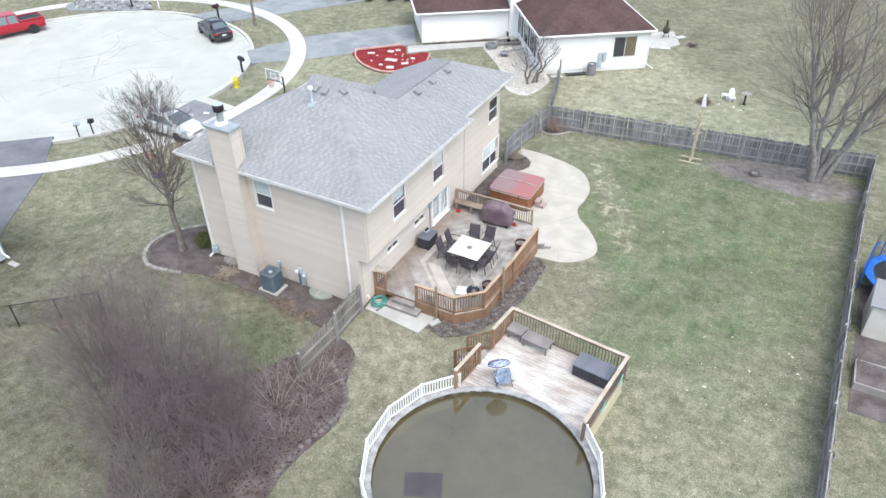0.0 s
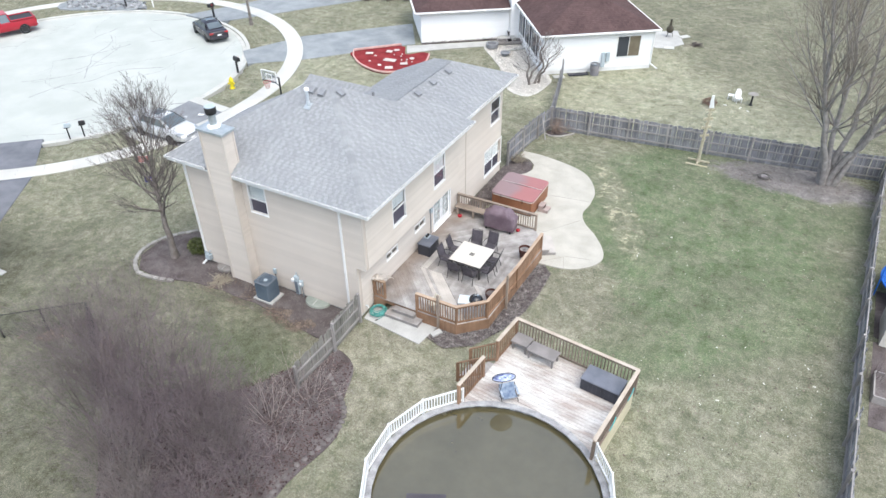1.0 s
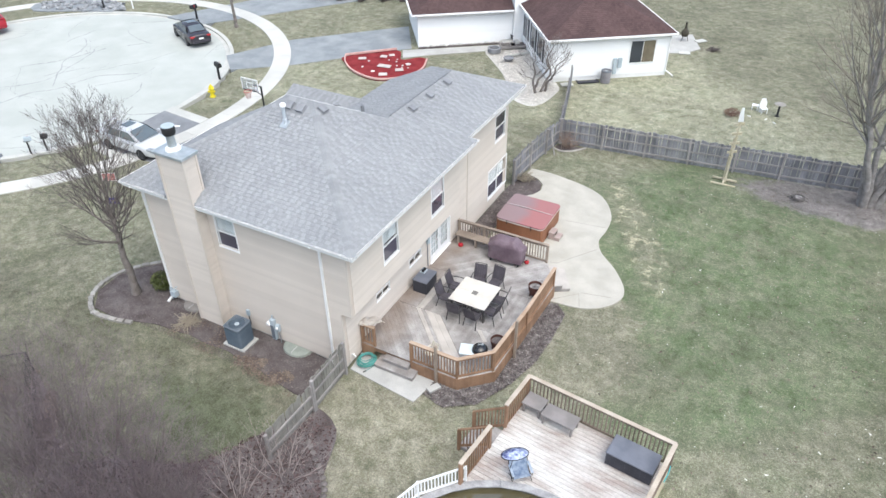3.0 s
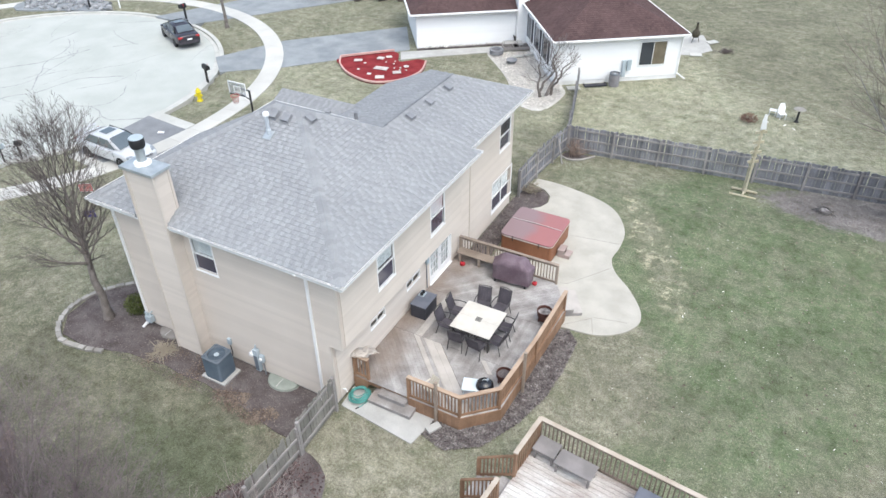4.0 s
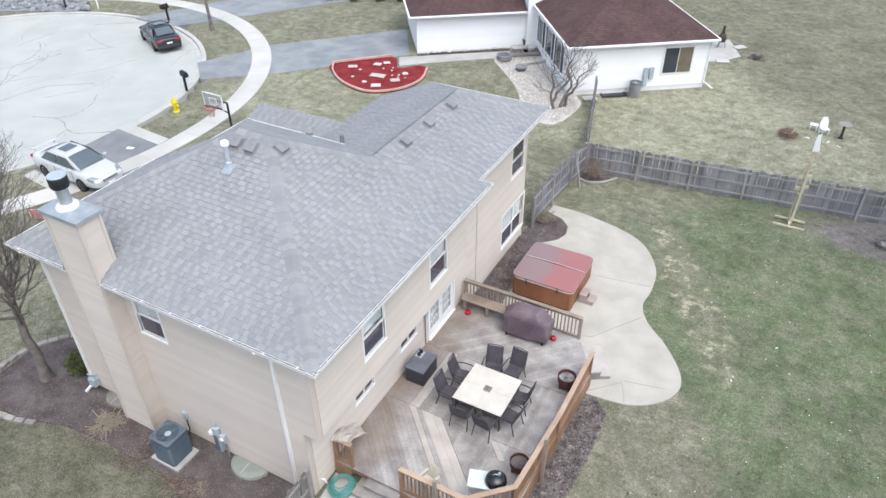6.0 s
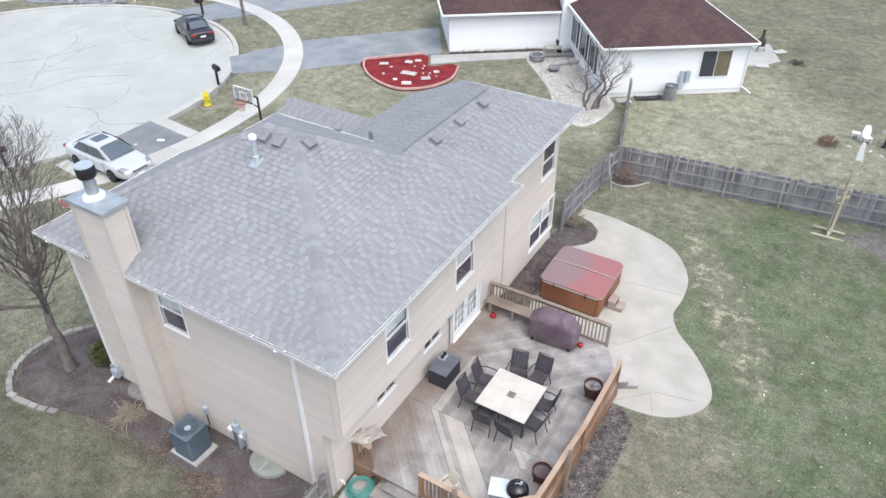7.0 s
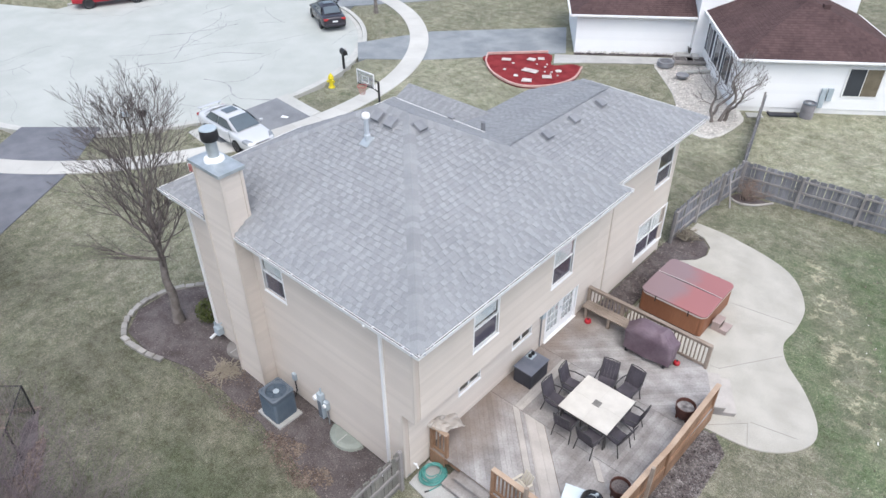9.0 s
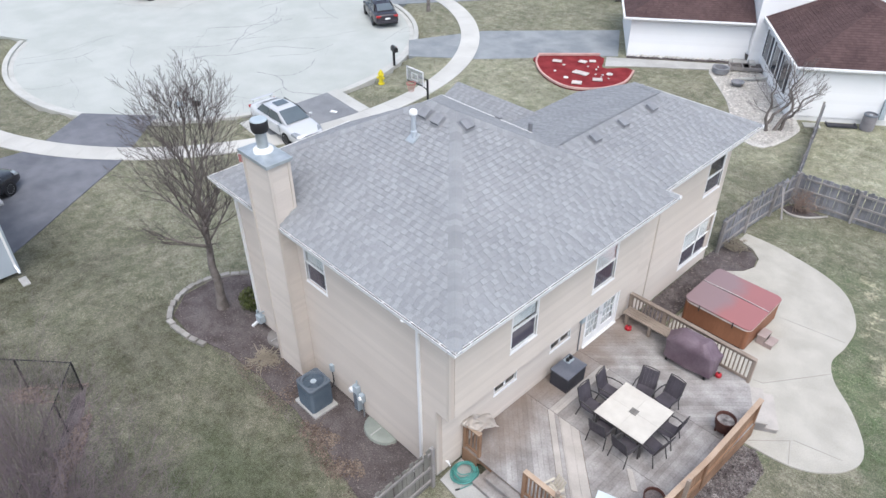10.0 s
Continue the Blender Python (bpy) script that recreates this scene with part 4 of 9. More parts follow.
planks([(-13.32, 22.07), (-9.37, 22.07), (-9.29, 24.6), (-13.32, 24.6)], 90, 0.14, 0.004, DK, DECK_GREY, deck)
planks([(-12.53, 22.06), (-10.09, 19.67), (-9.42, 20.3), (-9.37, 22.06)], 90, 0.14, 0.004, DK, DECK_GREY, deck)
planks([(-14.48, 24.61), (-9.29, 24.61), (-9.25, 25.8), (-10.1, 27.2), (-14.48, 27.2)], 45, 0.14, 0.004, DK, DECK_GREY, deck)
part("board", Mesh().prism([(-10.9, 21.94), (-10.42, 21.45), (-10.28, 21.53), (-10.76, 22.0)], DK + 0.001, DK + 0.03), DECK_PALE, deck, "loose pale board")
part("deck_frame", Mesh().prism([(-14.45, 19.42), (-10.45, 19.42), (-9.5, 20.34), (-9.33, 25.78), (-10.15, 27.12), (-14.45, 27.12)], 0.3, DK - 0.034), STAIN, deck, "brown joists and rim")


CAPS = iter(range(1000))


def railing(parent, a, b, z, height=0.92, mat=None, cap=None, pitch=0.115, bal=0.035, boards=False, posts=(True, True), cap_w=0.14, skirt=None, gap=0.08):
    """Railing from a to b on a deck at height z: posts, cap, two rails and balusters, all parts of their own."""
    mat, cap = mat or STAIN, cap or STAIN_TOP
    a, b = Vector(a), Vector(b)
    d = (b - a).normalized()
    n, length = Vector((-d.y, d.x)), (b - a).length
    up = lambda p, h: (p.x, p.y, z + h)
    rz = math.degrees(math.atan2(d.y, d.x))
    top = height + 0.003 * (next(CAPS) % 5)
    for p, use in ((a, posts[0]), (b, posts[1])):
        if use:
            part("post", Mesh().box(-0.045, 0.045, -0.045, 0.045, -0.25, height - 0.02, pose(p.x, p.y, z, 0, 0, rz)), mat, parent, bevel=0.005)
    part("rail_cap", Mesh().beam(up(a - d * 0.03, top), up(b + d * 0.03, top), cap_w, 0.036), cap, parent, "tan rail cap", bevel=0.006)
    part("rail", Mesh().beam(up(a, height - 0.07), up(b, height - 0.07), 0.038, 0.085), mat, parent)
    part("rail", Mesh().beam(up(a, gap), up(b, gap), 0.038, 0.085), mat, parent)
    count = max(1, int(length / pitch))
    w = (pitch * 0.47 if boards else bal / 2)
    data = mesh_data("baluster", Mesh().box(-w, w, -0.011 if boards else -bal / 2, 0.011 if boards else bal / 2, 0.0, height - gap - 0.06), mat)
    off = ORIGIN[parent]
    for i in range(count):
        p = a + (b - a) * ((i + 0.5) / count) + n * 0.03
        piece("baluster", data, parent, pose(p.x - off.x, p.y - off.y, z - off.z + gap, 0, 0, rz))


def skirt_boards(parent, a, b, z0, z1, mat, width=0.14):
    a, b = Vector(a), Vector(b)
    d, length = (b - a).normalized(), (b - a).length
    count = max(1, round(length / width))
    w = length / count
    data = mesh_data("skirt_board", Mesh().box(0.003, w - 0.003, -0.012, 0.012, 0, z1 - z0), mat)
    off = ORIGIN[parent]
    for i in range(count):
        p = a + d * (w * i)
        piece("skirt_board", data, parent, pose(p.x - off.x, p.y - off.y, z0 - off.z, 0, 0, math.degrees(math.atan2(d.y, d.x))))


railing(deck, (-14.4, 19.42), (-13.88, 19.42), DK, posts=(True, True))
railing(deck, (-12.3, 19.4), (-10.44, 19.4), DK)
railing(deck, (-10.44, 19.4), (-9.48, 20.32), DK, posts=(False, True))
railing(deck, (-9.48, 20.32), (-9.32, 23.0), DK, boards=True, pitch=0.15, posts=(False, True))
railing(deck, (-9.32, 23.0), (-9.3, 25.8), DK, boards=True, pitch=0.15, posts=(False, True))
railing(deck, (-11.6, 27.15), (-10.12, 27.15), DK, mat=BENCH_WOOD, cap=BENCH_WOOD, posts=(True, True))
railing(deck, (-14.35, 27.15), (-13.1, 27.15), DK, mat=BENCH_WOOD, cap=BENCH_WOOD, posts=(True, True))
railing(deck, (-13.1, 27.15), (-11.6, 27.15), DK, mat=BENCH_WOOD, cap=BENCH_WOOD, posts=(False, False))
for a, b in (((-12.3, 19.34), (-10.42, 19.34)), ((-10.42, 19.34), (-9.4, 20.3)), ((-9.4, 20.3), (-9.23, 25.8)), ((-14.42, 19.34), (-13.88, 19.34))):
    skirt_boards(deck, a, b, 0.0, DK - 0.005, STAIN)


for x, y, h in ((-11.22, 19.27, 1.86), (-9.24, 21.75, 1.9)):
    part("tall_post", Mesh().box(x - 0.045, x + 0.045, y - 0.045, y + 0.045, 0.0, h), BENCH_WOOD, deck, "weathered post bolted outside the railing", bevel=0.006)


def deck_bench():
    """Built-in bench along the railing by the door."""
    seat = Mesh()
    for k in range(4):
        seat.box(-14.3, -12.35, 26.66 + k * 0.11, 26.66 + k * 0.11 + 0.1, DK + 0.41, DK + 0.45)
    bn = part("bench_seat", seat, BENCH_WOOD, deck, "built-in wooden bench seat", bevel=0.005)
    for x in (-14.15, -13.3, -12.45):
        part("bench_leg", Mesh().box(x - 0.045, x + 0.045, 26.68, 26.77, DK, DK + 0.41), BENCH_WOOD, bn)


deck_bench()


def steps(name, at, rz, width, count, run, rise, mat, label, inset=0.0):
    """Solid wooden steps that climb along local +y to the height of the last riser."""
    s = thing(name, at, rz, label, "steps")
    for k in range(count):
        z, x0, x1 = rise * (k + 1), -width / 2 + inset * k, width / 2 - 1.4 * inset * k
        part("tread", Mesh().box(x0 - 0.02, x1 + 0.02, run * k - 0.03, run * (k + 1) + 0.02, z - 0.04, z), (DECK_PALE if abs(rz) > 100 else DECK_GREY) if mat is STAIN else mat, s, local=True, bevel=0.006)
        part("riser", Mesh().box(x0, x1, run * k, run * k + 0.025, z - rise, z - 0.04), FENCE_RAIL if name == "deck_steps" else mat, s, local=True)
        if inset and k + 1 < count:
            for a, b in ((x0 - 0.02, x0 + inset - 0.004), (x1 - 1.4 * inset + 0.004, x1 + 0.02)):
                part("tread_end", Mesh().box(a, b, run * (k + 1) + 0.022, run * count + 0.14, z - 0.04, z), DECK_GREY, s, local=True, bevel=0.006)
        for x in (x0, x1 - 0.03):
            part("stringer", Mesh().box(x, x + 0.03, run * k + 0.03, run * (k + 1 if not inset else count) + 0.03, 0.0 if not k or not inset else rise * k, z - 0.045), FENCE_RAIL if rz else DECK_GREY, s, local=True)
    return s


steps("deck_steps", (-12.81, 18.92, 0.04), 0, 1.58, 2, 0.24, 0.18, STAIN, "grey wooden steps from the deck to a concrete slab", 0.23)
steps("deck_steps", (-9.1, 26.95, 0.05), 121.3, 1.35, 2, 0.33, 0.17, STAIN, "grey wooden steps from the deck to the patio")
sheet("slab", [(-14.35, 18.42), (-11.5, 18.12), (-11.3, 19.32), (-14.45, 19.32)], CONCRETE, "concrete slab at the foot of the deck steps", 0.045, "slab")

# ---- patio ----
PATIO = curve_through([(-13.3, 35.25), (-12.47, 35.16), (-10.73, 34.72), (-9.65, 34.0), (-8.9, 32.69), (-8.75, 31.44), (-8.8, 30.44), (-8.4, 29.6), (-7.6, 28.8), (-6.88, 27.8), (-6.68, 27.0), (-7.05, 26.2), (-7.92, 25.6), (-9.3, 25.42)], 5)
PATIO = PATIO + [(-9.4, 25.42), (-10.3, 27.0), (-13.35, 27.25), (-13.45, 32.4), (-13.0, 32.85), (-12.82, 33.4), (-12.95, 33.95), (-13.4, 34.4), (-14.1, 34.6), (-14.1, 35.25)]
patio = sheet("patio", PATIO[::-1], PATIO_MIX, "pale concrete patio with a wavy edge", 0.05, "patio")
joint = Mesh()
for a, b in (((-9.91, 27.96), (-8.6, 29.85)), ((-9.2, 25.58), (-8.36, 26.41)), ((-8.36, 26.41), (-8.05, 25.6)), ((-8.3, 26.5), (-7.05, 26.78)), ((-10.2, 27.9), (-9.91, 27.96)), ((-10.9, 31.3), (-8.85, 31.6))):
    joint.beam((*a, gz(*a) + 0.051), (*b, gz(*b) + 0.051), 0.02, 0.006)
part("joint", joint, JOINT, patio, "saw-cut joints", kind="stuff")

# ---- planting beds ----
sheet("mulch_bed", [(-23.4, 16.6), (-22.6, 16.85), (-21.56, 16.92), (-20.9, 17.02), (-20.13, 16.94), (-19.1, 17.03), (-18.16, 16.88), (-17.4, 16.86), (-16.81, 16.7), (-15.5, 16.5), (-14.7, 16.5), (-14.6, 18.44), (-23.3, 18.44), (-23.3, 20.6), (-25.0, 20.4), (-25.9, 19.45), (-26.45, 18.4), (-26.35, 17.2), (-25.6, 16.4), (-24.4, 16.35)], MULCH, "bark mulch bed along the house wall", 0.04, "mulch")
sheet("mulch_bed", [(-11.3, 18.7), (-10.5, 18.45), (-9.55, 19.15), (-8.86, 20.5), (-8.5, 21.9), (-8.4, 23.2), (-8.45, 24.9), (-8.9, 25.35), (-9.25, 25.3), (-9.4, 20.3), (-10.4, 19.3), (-11.3, 19.3)], MULCH, "dark mulch with dead leaves round the deck", 0.04, "mulch")
sheet("mulch_bed", [(-14.45, 27.3), (-13.5, 27.3), (-13.55, 32.4), (-13.05, 32.85), (-12.87, 33.4), (-13.0, 33.92), (-13.45, 34.35), (-14.3, 34.4), (-14.45, 33.0)], MULCH, "mulch bed between house wall and hot tub", 0.04, "mulch")
sheet("mulch_bed", curve_through([(-12.5, 14.2), (-13.2, 15.9), (-14.7, 16.3), (-15.2, 14.8), (-16.5, 12.6), (-19.3, 11.3), (-20.0, 9.6), (-18.0, 7.7), (-15.8, 5.6), (-13.4, 4.8), (-12.0, 8.0), (-12.1, 10.3), (-11.75, 12.7)], 4, True), MULCH, "leaf-strewn bed under bare shrubs", 0.035, "mulch")
sheet("mulch_bed", curve_through([(-14.05, 38.5), (-13.55, 38.3), (-13.1, 38.55), (-12.8, 39.05), (-12.6, 39.4), (-13.9, 39.35)], 3, True), MULCH, "small bed in the fence corner", 0.03, "mulch")
sheet("leaf_strip", [(-24.4, 12.9), (-23.07, 12.3), (-21.87, 11.5), (-20.6, 10.8), (-21.0, 10.4), (-22.86, 11.55), (-24.2, 12.4)], MULCH, "fallen leaves along a chain-link fence", 0.015, "leaves")

# ---- pool ----
RIM_MAT = material("weathered_rim", (0.23, 0.225, 0.23), (0.39, 0.385, 0.39), 3.0, 0.85, bump=0.3, bump_scale=20, fine=0.2)
PC, PR, RIM = (-5.76, 12.43), 3.74, 1.05
pool = thing("swimming_pool", (PC[0], PC[1], 0.0), 0, "round above-ground pool full of murky green-brown water", "pool")
part("wall", Mesh().lathe([(PR - 0.03, 0.02), (PR, 0.0), (PR, RIM - 0.04), (PR - 0.03, RIM - 0.04), (PR - 0.03, 0.02)], 48, (*PC, 0)), PVC, pool, "pale pool wall", smooth=True)
part("floor", Mesh().lathe([(0, 0.0), (PR - 0.03, 0.0), (PR - 0.03, 0.03), (0, 0.03)], 48, (*PC, 0)), DARK, pool)
part("water", Mesh().lathe([(PR - 0.035, RIM - 0.19), (0, RIM - 0.19)], 64, (*PC, 0)), POND, pool, "still murky green water")
part("liner", Mesh().lathe([(PR - 0.035, 0.05), (PR - 0.033, RIM - 0.05)], 64, (*PC, 0)), GREY_VENT, pool, smooth=True)
for k in range(16):
    a0, a1 = 360 / 16 * k + 0.04, 360 / 16 * (k + 1) - 0.04
    seg = Mesh()
    pts = [(r, radians(a)) for r, aa in ((PR - 0.14, (a0, (a0 + a1) / 2, a1)), (PR + 0.09, (a1, (a0 + a1) / 2, a0))) for a in aa]
    seg.prism([(PC[0] + r * math.cos(a), PC[1] + r * math.sin(a)) for r, a in pts][::-1], RIM - 0.05, RIM)
    part("rim_cap", seg, RIM_MAT, pool, "weathered grey top rail", bevel=0.012)
    up = Mesh().box(PR - 0.02, PR + 0.06, -0.06, 0.06, 0.0, RIM - 0.05, pose(*PC, 0, 0, 0, 360 / 16 * k))
    part("upright", up, PVC, pool)


def pool_fence(angles):
    """White vinyl panels standing on the rim."""
    pf = thing("pool_fence", (PC[0], PC[1], RIM), 0, "white vinyl picket panels on the pool rim", "fence", "pool fence panels")
    pts = [(PC[0] + (PR + 0.14) * math.cos(radians(a)), PC[1] + (PR + 0.14) * math.sin(radians(a))) for a in angles]
    for p, q in zip(pts, pts[1:]):
        a, b = Vector((*p, 0)), Vector((*q, 0))
        for h in (0.06, 0.6):
            part("rail", Mesh().beam(a + Vector((0, 0, RIM + h)), b + Vector((0, 0, RIM + h)), 0.045, 0.06), PVC, pf)
        n = int((b - a).length / 0.105)
        data = mesh_data("picket", Mesh().box(-0.02, 0.02, -0.012, 0.012, 0.06, 0.6), PVC)
        rz = math.degrees(math.atan2((b - a).y, (b - a).x))
        for i in range(1, n):
            c = a + (b - a) * (i / n)
            piece("picket", data, pf, pose(c.x - PC[0], c.y - PC[1], 0, 0, 0, rz))
    for p in pts:
        part("post", Mesh().box(p[0] - 0.035, p[0] + 0.035, p[1] - 0.035, p[1] + 0.035, RIM - 0.3, RIM + 0.66), PVC, pf, bevel=0.006)


# Thin dark rectangle laid just above the water surface.
part("floating_mat", Mesh().box(-0.62, 0.62, -0.45, 0.45, RIM - 0.188, RIM - 0.182, pose(-7.3, 11.3, 0, 0, 0, 26)), material("blue_mat", (0.062, 0.056, 0.062), (0.086, 0.077, 0.084), 1.2, 0.05, bump=0.0, fine=0.05), pool, "dark blue mat just awash in the water")
pool_fence([128, 150, 172.5, 195, 217.5, 240, 262.5, 285])
pool_fence([50, 33, 10.5, -12, -34.5, -57])

# ---- pool deck ----
RAIL_DARK = material("dark_weathered_wood", (0.15, 0.115, 0.09), (0.23, 0.18, 0.145), 1.6, 0.8, bump=0.2, bump_scale=45, fine=0.14, vary=0.12)
CAP_PALE = material("pale_weathered_cap", (0.40, 0.335, 0.27), (0.5, 0.435, 0.365), 1.6, 0.8, bump=0.2, bump_scale=45, fine=0.12)
PD = 0.97
PU, PV = Vector((math.cos(radians(-6.2)), math.sin(radians(-6.2)))), Vector((-math.sin(radians(6.2)), -math.cos(radians(6.2))))
P0 = Vector((-7.78, 19.38))


def pd(u, v):
    p = P0 + PU * u + PV * v
    return (p.x, p.y)


pool_deck = thing("pool_deck", (*pd(2.4, 1.8), 0.0), 0, "raised pool deck of worn whitish boards with wooden railings", "deck")
PDW, PDL = 4.86, 4.3
cu, cv = (Vector(PC) - P0).dot(PU), (Vector(PC) - P0).dot(PV)


def pool_half(v):
    h = (PR + 0.1) ** 2 - (v - cv) ** 2
    return math.sqrt(h) if h > 0 else 0.0


v = 0.0
while v < PDL:
    v2 = v + 0.138
    h1, h2 = pool_half(v), pool_half(v2)
    spans = [((0, 0), (PDW, PDW))] if h2 <= 0 else [((0, 0), (cu - h1 if h1 else cu, cu - h2)), ((cu + h1 if h1 else cu, cu + h2), (PDW, PDW))]
    for (l1, l2), (r1, r2) in spans:
        if r1 - l1 > 0.05 and r2 - l2 > 0.02 and (l1 < 0.1 or v < 3.85):
            part("plank", Mesh().prism([pd(l1, v), pd(l2, v2), pd(r2, v2), pd(r1, v)], PD - 0.03, PD), DECK_WASHED, pool_deck)
    v = v2 + 0.01
part("deck_frame", Mesh().prism([pd(0.05, 0.05), pd(0.05, 3.0), pd(cu - 2.6, 3.2), pd(cu - 1.3, 3.0), pd(cu + 1.3, 3.0), pd(PDW - 0.6, 3.2), pd(PDW - 0.05, 3.0), pd(PDW - 0.05, 0.05)], 0.72, PD - 0.035), STAIN, pool_deck)
railing(pool_deck, pd(PDW, 0), pd(0, 0), PD, 1.02, mat=RAIL_DARK, cap=CAP_PALE, pitch=0.125)
railing(pool_deck, pd(0, 0), pd(0, 1.48), PD, 1.02, mat=STAIN, cap=CAP_PALE, posts=(False, True), pitch=0.125)
railing(pool_deck, pd(0, 2.46), pd(0, 4.1), PD, 1.02, mat=STAIN, cap=CAP_PALE, pitch=0.125)
railing(pool_deck, pd(PDW, 3.65), pd(PDW, 0), PD, 1.02, mat=RAIL_DARK, cap=CAP_PALE, posts=(True, False), pitch=0.125)
CREAM = material("cream_panel", (0.52, 0.47, 0.33), (0.6, 0.55, 0.4), 1.0, 0.8, fine=0.1, vary=0.05)
skirt_boards(pool_deck, pd(PDW - 0.01, 3.7), pd(PDW - 0.01, 0), 0.0, PD - 0.035, CREAM, 0.2)
skirt_boards(pool_deck, pd(PDW, 0.01), pd(0, 0.01), 0.0, PD - 0.035, STAIN)
skirt_boards(pool_deck, pd(0.0, 0), pd(0.0, 4.2), 0.0, PD - 0.035, STAIN)
sx = pd(0, 1.97)
st = steps("pool_steps", (sx[0] - 1.12, sx[1] + 0.12, 0.02), -96.2, 0.85, 4, 0.27, 0.19, STAIN, "brown wooden steps up to the pool deck")
for vv in (1.52, 2.42):
    a, b = Vector(pd(-1.15, vv)), Vector(pd(-0.05, vv))
    part("handrail", Mesh().beam((*a, 0.98), (*b, PD + 0.9), 0.09, 0.04), STAIN, pool_deck, bevel=0.004)
    part("handrail", Mesh().beam((*a, 0.2), (*b, PD + 0.08), 0.04, 0.08), STAIN, pool_deck)
    part("post", Mesh().box(a.x - 0.045, a.x + 0.045, a.y - 0.045, a.y + 0.045, 0.0, 0.98), STAIN, pool_deck)
    for i in range(9):
        c = a + (b - a) * ((i + 0.5) / 9)
        f = (i + 0.5) / 9
        part("baluster", Mesh().box(c.x - 0.018, c.x + 0.018, c.y - 0.018, c.y + 0.018, 0.2 + f * 0.83, 0.96 + f * 0.9), STAIN, pool_deck)


# ---- wooden fences ----
def board_fence(name, pts, height, label, width=0.14, side=1, mat=None, seed=1, rails=(0.25, 0.8, 1.35)):
    """Privacy fence: posts, three rails on the yard's side and a board of its own for every picket."""
    mat = mat or FENCE
    f = thing(name, (pts[0][0], pts[0][1], gz(*pts[0])), 0, label, "fence")
    off, rnd = ORIGIN[f], random.Random(seed)
    datas = [mesh_data("fence_board", Mesh().prism([(-width / 2 + 0.004, -0.01), (width / 2 - 0.004, -0.01), (width / 2 - 0.004, 0.01), (-width / 2 + 0.004, 0.01)], 0.02, h), mat) for h in (height, height - 0.03, height + 0.02)]
    for p, q in zip(pts, pts[1:]):
        a, b = Vector(p), Vector(q)
        d, length = (b - a).normalized(), (b - a).length
        n = Vector((-d.y, d.x)) * side
        rz = math.degrees(math.atan2(d.y, d.x))
        for i in range(int(length / (width + 0.004))):
            c = a + d * ((i + 0.5) * (width + 0.004))
            piece("fence_board", rnd.choice(datas), f, pose(c.x - off.x, c.y - off.y, gz(c.x, c.y) - off.z, rnd.gauss(0, 1.2), rnd.gauss(0, 0.7), rz + rnd.gauss(0, 1.5)))
        spans = max(1, round(length / 2.4))
        for i in range(spans + 1):
            c = a + d * (length * i / spans) + n * 0.07
            z = gz(c.x, c.y)
            part("fence_post", Mesh().box(-0.05, 0.05, -0.05, 0.05, -0.2, height + 0.02, pose(c.x, c.y, z, rnd.gauss(0, 1), rnd.gauss(0, 1), rz)), FENCE_RAIL, f)
            if i < spans:
                e = a + d * (length * (i + 1) / spans) + n * 0.07
                for h in rails:
                    if h < height:
                        part("fence_rail", Mesh().beam((c.x - n.x * 0.035, c.y - n.y * 0.035, z + h), (e.x - n.x * 0.035, e.y - n.y * 0.035, gz(e.x, e.y) + h + rnd.gauss(0, 0.01)), 0.04, 0.09), FENCE_RAIL, f)
    return f


FENCE_GREEN = material("mossy_fence_board", (0.17, 0.165, 0.145), (0.26, 0.25, 0.225), 1.0, 0.9, bump=0.3, bump_scale=40, fine=0.18, vary=0.12)
board_fence("back_fence", [(-14.05, 39.55), (-4.6, 40.95), (4.75, 42.2)], 1.55, "weathered grey board fence along the back of the yard", side=-1, seed=2)
board_fence("side_fence", [(-14.35, 33.2), (-14.15, 39.5)], 1.5, "weathered grey board fence beside the house", side=-1, seed=3)
board_fence("east_fence", [(4.8, 42.1), (4.42, 36.8), (4.24, 30.0), (4.14, 23.0), (4.06, 9.0)], 1.4, "leaning grey board fence along the yard's long side", side=-1, seed=4, width=0.16)
board_fence("gate_fence", [(-14.43, 18.16), (-14.36, 16.24)], 1.5, "mossy grey board fence from the house corner", side=1, mat=FENCE_GREEN, seed=5)
board_fence("gate_fence", [(-14.36, 16.18), (-14.42, 13.9)], 1.25, "sagging mossy board fence running into bare shrubs", side=1, mat=FENCE_GREEN, seed=6)


RUSSET = material("russet_twig", (0.23, 0.17, 0.14), (0.3, 0.23, 0.195), 0.8, 0.95, bump=0.0, fine=0.1, spec=0.1)
DEAD_STRAW = material("dead_straw", (0.24, 0.21, 0.165), (0.34, 0.3, 0.24), 0.8, 0.95, bump=0.0, fine=0.1, spec=0.1)


